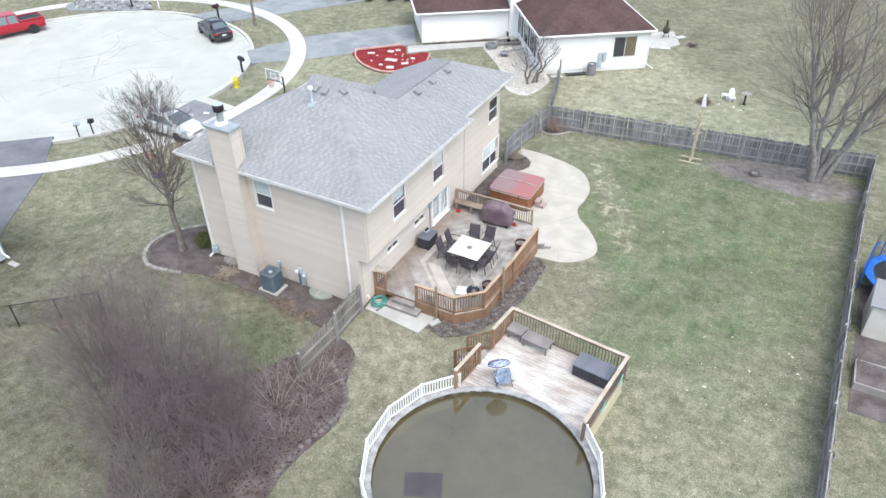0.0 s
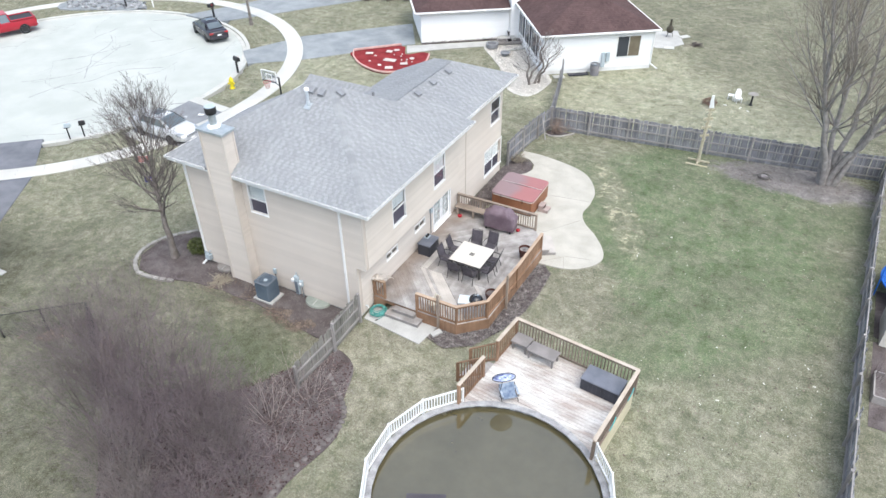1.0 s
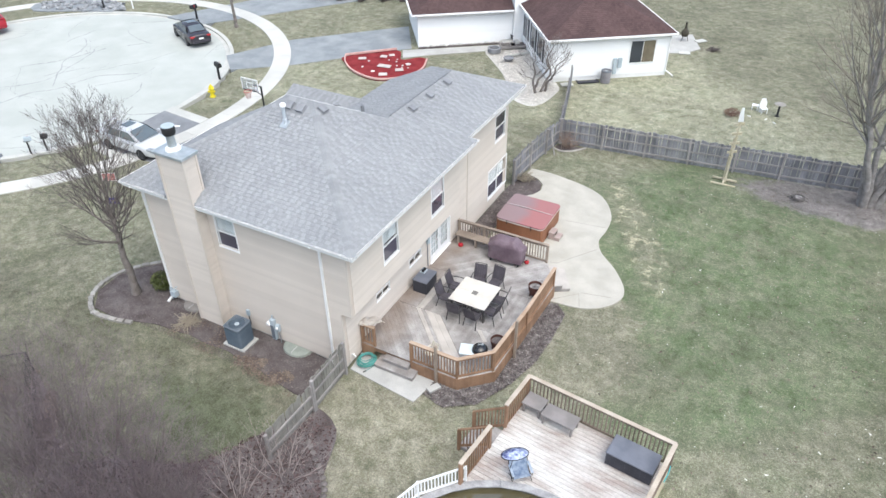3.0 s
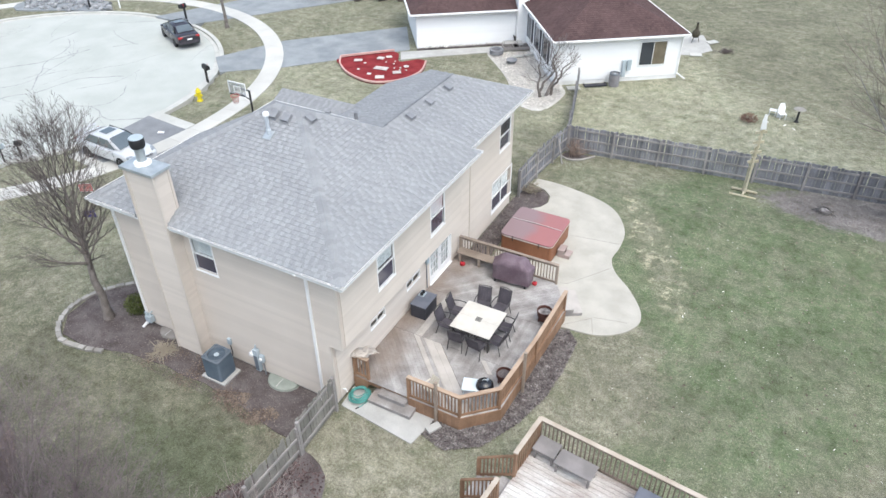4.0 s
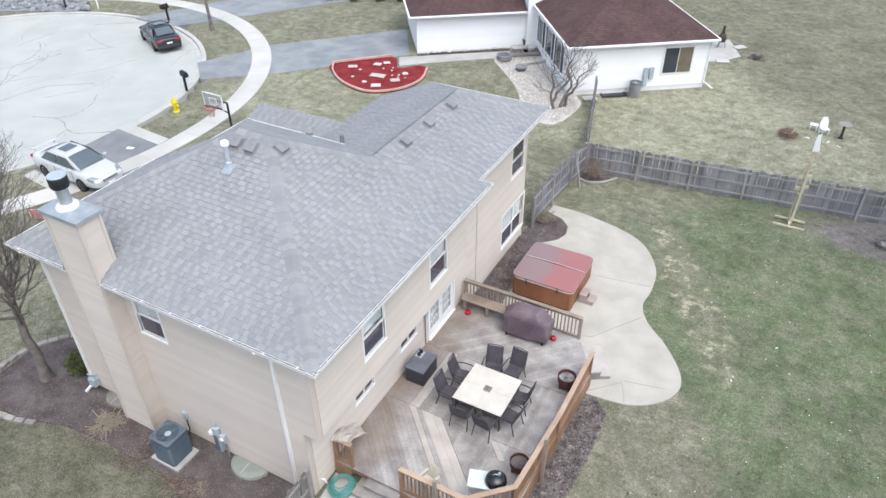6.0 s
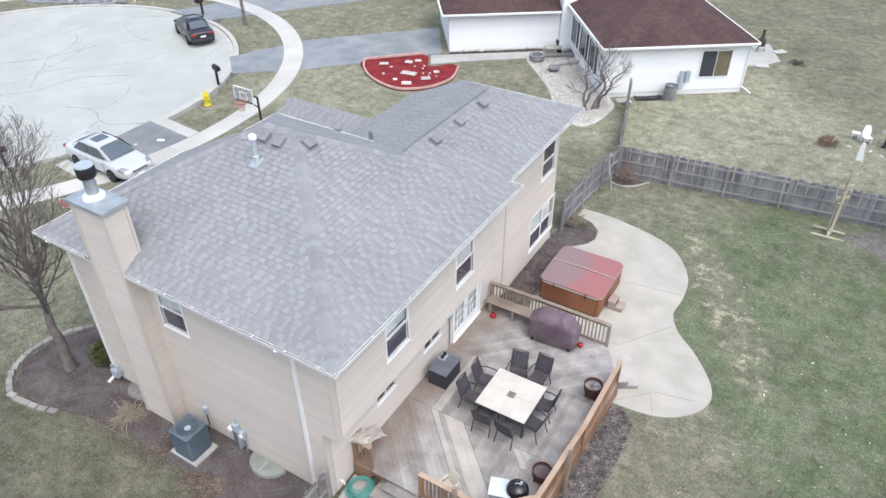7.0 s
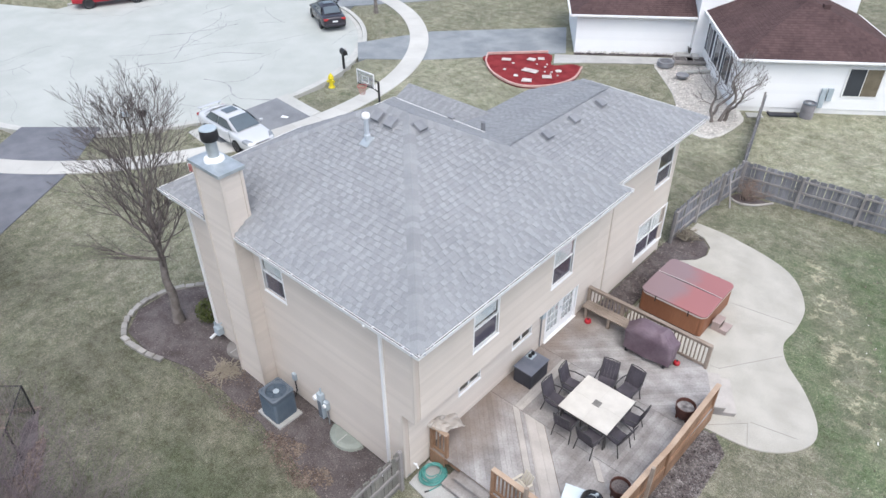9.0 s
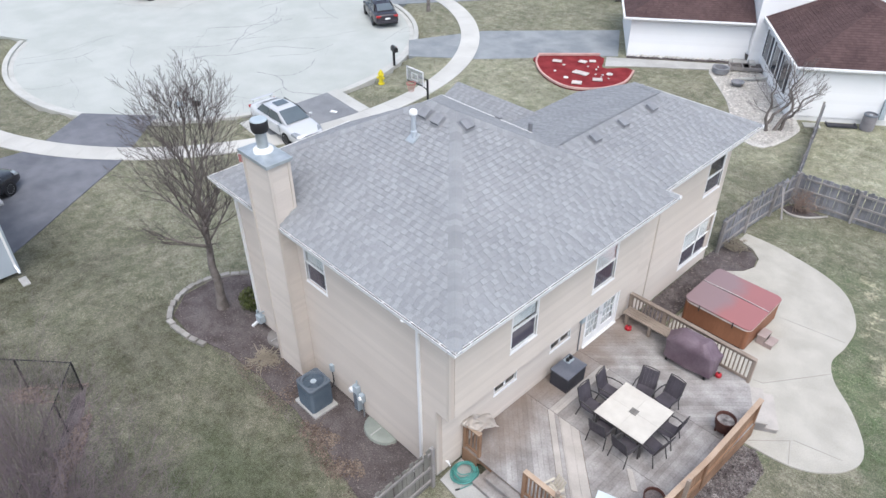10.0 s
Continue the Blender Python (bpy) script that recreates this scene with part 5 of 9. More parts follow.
# ---- trees and shrubs ----
def branch(wood, twigs, p, d, length, radius, level, rnd, kids, up=0.1, spread=0.55, kink=0.07, fine=0.004):
    """One limb that bends upwards, and from it its own limbs at sharp angles. Thick ones go to wood, thin ones to twigs."""
    n = (7, 5, 4, 3)[min(level, 3)]
    pts, dirs = [p.copy()], []
    for i in range(n):
        d = (d + Vector((rnd.gauss(0, kink), rnd.gauss(0, kink), rnd.gauss(0, kink) + up))).normalized()
        p = p + d * (length / n)
        pts.append(p.copy())
        dirs.append(d.copy())
    radii = [max(fine * 0.6, radius * (1 - 0.86 * i / n)) for i in range(n + 1)]
    (wood if level < 1 else twigs).tube(pts, radii, (6, 4, 3, 3)[min(level, 3)], False)
    if level >= len(kids):
        return
    for k in range(kids[level]):
        f = (0.2 + 0.75 * (k + rnd.random()) / kids[level]) * n
        i = min(n - 1, int(f))
        q = pts[i].lerp(pts[i + 1], f - i)
        az = k * 2.4 + rnd.uniform(-0.6, 0.6)
        ref = dirs[i].orthogonal().normalized()
        side = ref * math.cos(az) + dirs[i].cross(ref) * math.sin(az)
        out = (dirs[i] + side * spread * rnd.uniform(0.7, 1.25)).normalized()
        branch(wood, twigs, q, out, length * (0.62 - 0.36 * f / n) * rnd.uniform(0.8, 1.2), max(fine, radii[i] * 0.62), level + 1, rnd, kids, up * 0.8, spread, kink * 1.2, fine)


def shade_tree(name, at, height, wide, seed, label, radius=0.14, limbs=26, first=0.2, stems=((0.0, 0.0),), kids=(7, 4, 3), bark=None, twig_mat=None, fine=0.004, low=22, high=66, slim=0.42, wander=0.035, taper=0.9, fan=0.75):
    """Leafless tree: one or more leaders with limbs all the way up, spreading low down and steep at the top."""
    rnd = random.Random(seed)
    z = gz(at[0], at[1])
    t = thing(name, (at[0], at[1], z), 0, label, "tree")
    trunk, wood, crown = Mesh(), Mesh(), Mesh()
    foot = Vector((at[0], at[1], z - 0.1))
    for n, (lx, ly) in enumerate(stems):
        tall = height * (1.0 if n == 0 else rnd.uniform(0.8, 0.97))
        pts, w = [], Vector((0, 0, 0))
        for k in range(13):
            f = k / 12
            w += Vector((rnd.gauss(0, wander), rnd.gauss(0, wander), 0)) * (k > 1)
            pts.append(foot + Vector((lx * (f * tall + 1.2), ly * (f * tall + 1.2), tall * f)) + w)
        rad = [radius * (1.35 if k == 0 else 1.0) * (1 - k / 12) ** taper + fine for k in range(13)]
        trunk.tube(pts, rad, 9, False)
        for b in range(limbs):
            f = first + (0.9 - first) * (b + rnd.random()) / limbs
            i = min(11, int(f * 12))
            p = pts[i].lerp(pts[i + 1], f * 12 - i)
            az = b * 2.39996 + n * 1.3 + rnd.uniform(-0.4, 0.4)
            if len(stems) > 1:
                want = math.atan2(ly, lx)
                az = want + (((az - want + math.pi) % (2 * math.pi)) - math.pi) * 0.7
            el = radians(low + (high - low) * f ** 0.8 + rnd.gauss(0, 6))
            reach = wide * (1.05 - fan * f ** 1.6) * rnd.uniform(0.7, 1.08)
            long = min(reach / math.cos(el), (z + height * 1.04 - p.z) / max(0.2, math.sin(el)) * 0.95)
            d = Vector((math.cos(az) * math.cos(el), math.sin(az) * math.cos(el), math.sin(el)))
            branch(wood, crown, p, d, long, max(0.012, rad[i] * rnd.uniform(slim * 0.8, slim * 1.2)), 0, rnd, kids, 0.06, 0.5, 0.05, fine)
    part("trunk", trunk, bark or BARK, t, smooth=True)
    part("branchwork", wood, bark or BARK, t, "bare branches", smooth=True, kind="stuff")
    part("crown", crown, twig_mat or TWIG, t, "fine bare twigs")
    return t


def thicket(at, height, wide, stems, seed, mat, label, kids=(5, 4, 3), bark=None, flare=0.34, thick=0.022, up=0.05, spread=0.45):
    """Tall leafless shrub: many stems that rise together from one stool and open like a fan, each branching to fine twigs."""
    rnd = random.Random(seed)
    z = gz(at[0], at[1])
    t = thing("shrub", (at[0], at[1], z), 0, label, "shrub", "bare shrubs")
    wood, crown = Mesh(), Mesh()
    for s in range(stems):
        a, r = s * 2.39996 + rnd.uniform(-0.4, 0.4), math.sqrt((s + 0.5) / stems)
        p = Vector((at[0] + r * wide * 0.16 * math.cos(a), at[1] + r * wide * 0.16 * math.sin(a), z - 0.05))
        d = Vector((math.cos(a) * r * flare, math.sin(a) * r * flare, 1.0)).normalized()
        branch(wood, crown, p, d, height * rnd.uniform(0.68, 1.02) * (1 - 0.22 * r), thick * rnd.uniform(0.7, 1.2), 0, rnd, kids, up, spread, 0.06, 0.0035)
    part("stem_clump", wood, bark or BARK_DARK, t, kind="stuff")
    part("twig_crown", crown, mat, t, kind="stuff")
    return t


def shrub(at, height, width, stems, seed, mat, label, twigs=6, name="shrub", arch=0.0):
    """Leafless multi-stemmed shrub: stems that fan from the ground, each with rising twigs."""
    rnd = random.Random(seed)
    z = gz(at[0], at[1])
    t = thing(name, (at[0], at[1], z), 0, label, "shrub", "bare shrubs")
    st, tw = Mesh(), Mesh()
    for s in range(stems):
        a, r = rnd.uniform(0, 2 * math.pi), rnd.random() ** 0.55
        lean = r * width / 2
        p = Vector((at[0] + rnd.gauss(0, 0.2) * width * 0.4, at[1] + rnd.gauss(0, 0.2) * width * 0.4, z - 0.03))
        h = height * rnd.uniform(0.55, 1.0) * (1 - 0.25 * r)
        end = p + Vector((lean * math.cos(a), lean * math.sin(a), h))
        mid = p.lerp(end, 0.5) + Vector((rnd.gauss(0, 0.16), rnd.gauss(0, 0.16), 0.1 * h + arch * 0.6))
        if arch:
            end.z -= arch * lean
        pts = [p, p.lerp(mid, 0.55) + Vector((rnd.gauss(0, 0.05), rnd.gauss(0, 0.05), 0.05)), mid, mid.lerp(end, 0.55) + Vector((rnd.gauss(0, 0.08), rnd.gauss(0, 0.08), 0)), end]
        st.tube(pts, [0.02, 0.016, 0.012, 0.007, 0.003], 4, False)
        out = Vector((math.cos(a), math.sin(a), 0)) * (0.3 + 0.5 * r)
        for k in range(twigs):
            f = rnd.uniform(0.2, 1.0) * 4
            i = min(3, int(f))
            q = pts[i].lerp(pts[i + 1], f - i)
            az = rnd.uniform(0, 6.283)
            d = (Vector((math.cos(az), math.sin(az), rnd.uniform(0.3, 1.0))) + out).normalized()
            ln = rnd.uniform(0.35, 0.95) * height * 0.24
            e = q + d * ln
            tw.tube([q, q + d * ln * 0.5 + Vector((rnd.gauss(0, 0.05), rnd.gauss(0, 0.05), 0.03)), e], [0.005, 0.004, 0.002], 3, False)
            for j in range(4):
                g = q.lerp(e, rnd.uniform(0.25, 1.0))
                az = rnd.uniform(0, 6.283)
                d2 = (d + Vector((math.cos(az), math.sin(az), rnd.uniform(0, 0.6))) * 0.8).normalized()
                tw.tube([g, g + d2 * ln * rnd.uniform(0.25, 0.6)], [0.0035, 0.002], 3, False)
    part("stem_clump", st, TWIG_DARK if mat in (TWIG_RED, TWIG) else mat, t, kind="stuff")
    part("twig_crown", tw, mat, t, kind="stuff")
    return t


shade_tree("tree", (-24.8, 17.87), 7.8, 2.1, 14, "leafless young tree in the stone-edged mulch bed", radius=0.175, limbs=34, first=0.31, bark=BARK, twig_mat=TWIG_DARK, kids=(8, 5, 3), fine=0.005, slim=0.46, low=30, high=72, wander=0.05, taper=1.25, fan=0.55)
shade_tree("tree", (2.0, 40.4), 12.5, 4.0, 23, "large bare tree with several trunks by the back fence", radius=0.17, limbs=13, first=0.24, stems=((-0.06, -0.05), (0.1, -0.07), (-0.2, 0.02), (0.04, 0.12), (0.3, 0.0), (-0.12, -0.18)), kids=(7, 5, 3), bark=BARK_PALE, twig_mat=TWIG_TAN, fine=0.006, low=28, high=66, slim=0.45, wander=0.13)
shade_tree("tree", (-18.1, 46.1), 3.6, 1.6, 31, "small bare ornamental tree in gravel by the white house", radius=0.09, limbs=7, first=0.3, stems=((0.16, 0.08), (-0.2, 0.1), (0.3, 0.24), (-0.06, -0.2)), kids=(4, 3, 2), bark=BARK, twig_mat=TWIG, fine=0.008, low=14, high=50, wander=0.13)
shade_tree("tree", (-45.3, 46.9), 8.0, 2.4, 37, "bare street tree on the verge", radius=0.13, limbs=24, first=0.25, kids=(6, 3), twig_mat=TWIG, fine=0.008)
for i, (x, y) in enumerate(((-43.8, 56.4), (-41.9, 56.9), (-40.0, 57.6), (-38.2, 58.6), (-36.6, 59.4))):
    shrub((x, y), 1.6, 2.4, 50, 90 + i, TWIG_DARK, "dark bare hedge shrub across the verge", 5)
for i, (x, y, h, w) in enumerate(((-20.6, 10.1, 5.6, 2.0), (-19.2, 10.1, 6.3, 2.2), (-17.6, 9.9, 6.7, 2.4), (-18.6, 8.7, 5.8, 2.4), (-16.8, 8.3, 5.0, 2.6), (-15.4, 9.3, 4.2, 2.6), (-15.2, 7.1, 4.4, 2.6), (-13.9, 8.1, 3.2, 2.4), (-15.0, 10.9, 3.2, 2.2), (-14.3, 5.8, 3.8, 2.6), (-16.4, 10.7, 5.0, 2.2), (-13.4, 9.7, 3.2, 2.4), (-14.3, 10.0, 4.0, 2.4))):
    thicket((x, y), h * 1.08, w, 15, 50 + i, TWIG_RED if i % 3 else TWIG, "tall leafless grey-brown shrub with fanning stems", (8, 5, 3), flare=0.36 + 0.06 * (i % 3), spread=0.62)
thicket((-13.55, 13.6), 2.6, 2.4, 11, 71, TWIG_PALE, "bare arching shrub with pale stems by the fence", (7, 4), TWIG_PALE, 0.8, 0.017, -0.02, 0.6)
thicket((-14.3, 12.2), 2.5, 2.4, 12, 72, TWIG_PALE, "bare arching shrub beside the fence", (7, 4), TWIG_PALE, 0.9, 0.015, -0.02, 0.6)
thicket((-13.2, 11.2), 1.7, 2.0, 7, 78, TWIG_RED, "low bare shrub in the leaf-strewn bed", (4, 3), BARK_ROSY, 1.0, 0.018, -0.02)
thicket((4.75, 24.4), 1.5, 1.2, 12, 79, TWIG_RED, "bare brown shrub beyond the side fence", (4, 3), BARK_DARK, 0.5, 0.014)
shrub((-13.5, 39.0), 1.3, 1.5, 32, 74, RUSSET, "dried russet shrub in the fence corner", 5)
shrub((-21.6, 17.55), 0.12, 1.5, 110, 75, DEAD_STRAW, "clump of dead straw-coloured stems in the bed", 2, name="dead_grass_clump", arch=0.1)
shrub((-13.9, 33.9), 0.6, 1.1, 46, 73, DEAD_STRAW, "low dry brown plant in a bed by the patio", 4)


def leafy(name, at, r, h, count, seed, label, mat):
    rnd = random.Random(seed)
    z = gz(at[0], at[1])
    b = thing(name, (at[0], at[1], z), 0, label, "bush")
    m, stem = Mesh(), Mesh()
    for k in range(count):
        d = Vector((rnd.gauss(0, 1), rnd.gauss(0, 1), rnd.gauss(0, 1))).normalized() * rnd.uniform(0.55, 1.0) * (1 + 0.15 * noise.noise(Vector((k * 0.01, seed, 0))))
        c = Vector((at[0] + d.x * r, at[1] + d.y * r, z + h / 2 + d.z * h / 2))
        a, b2 = Vector((rnd.gauss(0, 1), rnd.gauss(0, 1), rnd.gauss(0, 1))).normalized() * 0.05, Vector((rnd.gauss(0, 1), rnd.gauss(0, 1), rnd.gauss(0, 1))).normalized() * 0.025
        m.add([c - a, c + b2, c + a, c - b2], [(0, 1, 2, 3)])
    stem.tube([(at[0], at[1], z - 0.05), (at[0], at[1], z + h * 0.6)], [0.04, 0.02], 6)
    part("stem", stem, BARK, b)
    part("foliage", m, mat, b)


EVERGREEN = material("evergreen_leaf", (0.06, 0.075, 0.022), (0.11, 0.125, 0.042), 3.0, 0.7, bump=0.0, fine=0.1, vary=0.3, island=True)
leafy("evergreen_bush", (-24.0, 18.65), 0.5, 0.85, 1500, 5, "rounded green evergreen bush by the wall", EVERGREEN)

# ---- stone edging round the tree bed ----
edging = thing("stone_edging", (-25.5, 18.0, 0.0), 0, "curved row of pale edging blocks round the tree bed", "edging")
line = curve_through([(-23.35, 16.5), (-24.4, 16.22), (-25.45, 16.2), (-26.3, 16.85), (-26.62, 17.8), (-26.4, 18.75), (-25.85, 19.5), (-25.0, 20.25), (-23.9, 20.7)], 24)
block = mesh_data("stone", Mesh().loft([[(-0.155 * s, -0.1 * s, z), (0.155 * s, -0.085 * s, z), (0.15 * s, 0.1 * s, z), (-0.16 * s, 0.09 * s, z)] for s, z in ((1, 0), (1, 0.08), (0.93, 0.1))]), STONE)
dist, last, rnd = 0.0, line[0], random.Random(8)
for p in line[1:]:
    dist += math.dist(p, last)
    if dist >= 0.315:
        piece("stone", block, edging, pose(p[0] + 25.5, p[1] - 18.0, rnd.uniform(-0.01, 0.02), rnd.gauss(0, 2), rnd.gauss(0, 2), math.degrees(math.atan2(p[1] - last[1], p[0] - last[0])) + rnd.gauss(0, 4)))
        dist = 0.0
    last = p


# ---- deck furniture ----
SLING = material("charcoal_sling", (0.06, 0.053, 0.063), (0.088, 0.079, 0.092), 3.0, 0.7, bump=0.15, bump_scale=150, fine=0.1)
PLATE = material("grey_stone_plate", (0.13, 0.125, 0.115), (0.2, 0.19, 0.175), 6.0, 0.6, bump=0.05, fine=0.15)
FRAME_M = material("dark_bronze_frame", (0.06, 0.058, 0.06), (0.085, 0.08, 0.08), 3.0, 0.45, 0.3, bump=0.0, fine=0.05)
TILE = material("cream_stone_tile", (0.53, 0.50, 0.45), (0.62, 0.59, 0.535), 2.0, 0.5, bump=0.05, fine=0.05)


def patio_table(at, rz):
    t = thing("patio_table", at, rz, "square patio table with a cream tiled top on the deck", "table")
    s = 0.785
    part("table_frame", Mesh().box(-s, s, -s, s, 0.66, 0.70), FRAME_M, t, local=True, bevel=0.01)
    for i in (-1, 1):
        for j in (-1, 1):
            x0, x1 = sorted((0.002 * i, (s - 0.015) * i))
            y0, y1 = sorted((0.002 * j, (s - 0.015) * j))
            part("tile", Mesh().box(x0, x1, y0, y1, 0.70, 0.715), TILE, t, local=True)
            part("leg", Mesh().tube([(i * (s - 0.1), j * (s - 0.1), 0.66), (i * (s - 0.08), j * (s - 0.08), 0.0)], [0.035, 0.03], 8), FRAME_M, t, local=True)
    part("umbrella_plate", Mesh().box(-0.11, 0.11, -0.11, 0.11, 0.717, 0.724).lathe([(0, 0.724), (0.03, 0.724), (0.03, 0.74), (0, 0.74)], 12), PLATE, t, "grey stone plate over the umbrella hole", local=True)
    return t


patio_table((-11.58, 23.12, DK + 0.004), 0)


def patio_chair():
    c = thing("patio_chair", (-13.0, 23.1, DK + 0.004), -90, "dark sling patio chair with metal arms", "chair", "chairs round the patio table")
    seat = Mesh()
    prof = [(-0.24, 0.40), (-0.1, 0.385), (0.08, 0.39), (0.24, 0.42)]
    seat.loft([[(-0.235, y, z), (0.235, y, z), (0.235, y, z + 0.02), (-0.235, y, z + 0.02)] for y, z in prof])
    part("seat", seat, SLING, c, local=True)
    back = [(-0.24, 0.42), (-0.3, 0.62), (-0.35, 0.82), (-0.4, 0.98)]
    for k in range(5):
        x0, x1 = -0.235 + k * 0.095, -0.235 + k * 0.095 + 0.091
        part("back_strap", Mesh().loft([[(x0, y, z), (x1, y, z), (x1, y - 0.015, z), (x0, y - 0.015, z)] for y, z in back]), SLING, c, local=True)
    for x in (-0.25, 0.25):
        part("back_frame", Mesh().tube([(x, -0.22, 0.4), (x, -0.31, 0.64), (x * 0.97, -0.42, 1.0)], 0.016, 6), FRAME_M, c, local=True)
        part("arm", Mesh().tube([(x * 1.05, -0.3, 0.62), (x * 1.16, -0.12, 0.645), (x * 1.18, 0.14, 0.635), (x * 1.16, 0.26, 0.58), (x * 1.1, 0.27, 0.4)], 0.02, 6), FRAME_M, c, local=True)
        part("leg", Mesh().tube([(x * 1.1, 0.27, 0.42), (x * 1.16, 0.31, 0.0)], 0.016, 6), FRAME_M, c, local=True)
        part("leg", Mesh().tube([(x, -0.22, 0.42), (x * 1.1, -0.33, 0.0)], 0.016, 6), FRAME_M, c, local=True)
    part("top_bar", Mesh().tube([(-0.243, -0.42, 1.0), (0.0, -0.44, 1.015), (0.243, -0.42, 1.0)], 0.016, 6), FRAME_M, c, local=True)
    return c


chair = patio_chair()
chair.matrix_world = pose(-12.62, 22.72, DK + 0.004, 0, 0, -92)
for x, y, rz in ((-12.58, 23.52, -84), (-11.93, 24.2, -168), (-11.3, 24.4, 176), (-10.74, 23.52, 96), (-10.7, 22.75, 82), (-11.96, 22.26, 4), (-11.18, 22.22, -6)):
    copy_thing(chair, pose(x, y, DK + 0.004, 0, 0, rz))


def storage_box(name, at, rz, w, d, h, mat, label, ribs=0):
    b = thing(name, at, rz, label, "storage box")
    part("body", Mesh().box(-w / 2, w / 2, -d / 2, d / 2, 0, h - 0.06), mat, b, local=True, bevel=0.015)
    part("lid", Mesh().loft([[(-w / 2 - 0.02, -d / 2 - 0.02, h - 0.06), (w / 2 + 0.02, -d / 2 - 0.02, h - 0.06), (w / 2 + 0.02, d / 2 + 0.02, h - 0.06), (-w / 2 - 0.02, d / 2 + 0.02, h - 0.06)],
                             [(-w / 2 - 0.02, -d / 2 - 0.02, h - 0.015), (w / 2 + 0.02, -d / 2 - 0.02, h - 0.015), (w / 2 + 0.02, d / 2 + 0.02, h - 0.015), (-w / 2 - 0.02, d / 2 + 0.02, h - 0.015)],
                             [(-w / 2 + 0.05, -d / 2 + 0.05, h), (w / 2 - 0.05, -d / 2 + 0.05, h), (w / 2 - 0.05, d / 2 - 0.05, h), (-w / 2 + 0.05, d / 2 - 0.05, h)]]), DARK_LID, b, "grey lid", local=True, bevel=0.01)
    for k in range(ribs):
        x = -w / 2 + w * (k + 0.5) / ribs
        part("panel", Mesh().box(x - w / ribs * 0.44, x + w / ribs * 0.44, -d / 2 - 0.012, -d / 2, 0.03, h - 0.08), mat, b, local=True)
    return b


DARK_LID = material("slate_lid", (0.125, 0.135, 0.165), (0.17, 0.18, 0.212), 2.0, 0.5, bump=0.05, fine=0.08)
storage_box("storage_box", (-13.93, 23.3, DK + 0.004), 90, 0.88, 0.62, 0.62, DARK, "charcoal resin storage box against the house wall")
spk = thing("camera_mount", (-14.08, 23.5, DK + 0.624), 0, "small black device on the storage box lid", "device")
part("base", Mesh().box(-0.12, 0.1, -0.14, 0.14, 0, 0.03), GREY_METAL, spk, local=True)
for y in (-0.07, 0.07):
    part("knob", Mesh().lathe([(0, 0.03), (0.055, 0.03), (0.06, 0.1), (0.03, 0.14), (0, 0.14)], 12, (0, y, 0)), BLACK, spk, local=True, smooth=True)
pipe = thing("wall_conduit", (-14.44, 24.47, DK), 0, "grey conduit with a pale box on the house wall", "conduit")
part("pipe", Mesh().tube([(0.0, 0, 0.1), (0.0, 0, 1.35)], 0.022, 8), GREY_VENT, pipe, local=True)
part("wall_box", Mesh().box(-0.03, 0.08, -0.08, 0.08, 1.3, 1.55), GREY_METAL, pipe, local=True, bevel=0.01)

COVER = material("plum_grill_cover", (0.13, 0.09, 0.112), (0.19, 0.145, 0.17), 1.6, 0.55, bump=0.5, bump_scale=14, fine=0.1)


def covered_grill(at, rz):
    g = thing("covered_grill", at, rz, "gas grill under a faded plum fabric cover", "grill")
    rings, n = [], 72
    for k, (h, sx, sy) in enumerate(((0.16, 0.80, 0.34), (0.45, 0.78, 0.34), (0.74, 0.79, 0.36), (0.82, 0.78, 0.37), (0.9, 0.7, 0.37), (1.02, 0.58, 0.34), (1.13, 0.46, 0.25), (1.18, 0.36, 0.14), (1.19, 0.2, 0.05))):
        ring_pts = []
        for i in range(n):
            a = 2 * math.pi * i / n
            c, s = math.cos(a), math.sin(a)
            px, py = sx * abs(c) ** 0.35 * (1 if c > 0 else -1), sy * abs(s) ** 0.35 * (1 if s > 0 else -1)
            f = 1 + (0.1 if h < 0.75 else 0.12) * (noise.noise(Vector((px * 5.5, py * 5.5, h * 2.4))) + 0.6 * noise.noise(Vector((px * 13, py * 13, h * 1.2))))
            ring_pts.append((px * f, py * f, h + 0.06 * noise.noise(Vector((px * 4, py * 4, 9)))))
        rings.append(ring_pts)
    part("cover", Mesh().loft(rings), COVER, g, local=True, smooth=True)
    for x in (-0.62, 0.62):
        for y in (-0.24, 0.24):
            part("wheel", Mesh().tube([(x - 0.03, y, 0.075), (x + 0.03, y, 0.075)], 0.075, 14), BLACK, g, local=True)
            part("leg", Mesh().box(x - 0.02, x + 0.02, y - 0.02, y + 0.02, 0.08, 0.3), GREY_METAL, g, local=True)
    return g


covered_grill((-11.72, 26.5, DK + 0.004), 3)
RED = material("red_plastic", (0.36, 0.02, 0.03), (0.44, 0.03, 0.04), 3.0, 0.4, bump=0.02, fine=0.05)
for x, y, s in ((-10.86, 26.72, 0.62), (-13.95, 26.55, 0.7)):
    rp = thing("red_canister", (x, y, DK + 0.004), 0, "squat red plastic canister on the deck", "canister")
    part("body", Mesh().lathe([(0, 0), (0.15 * s, 0), (0.17 * s, 0.03), (0.15 * s, 0.1), (0.05, 0.13), (0, 0.13)], 14), RED, rp, local=True, smooth=True)
    part("cap", Mesh().lathe([(0, 0.12), (0.03, 0.12), (0.03, 0.16), (0, 0.16)], 10), BLACK, rp, local=True)


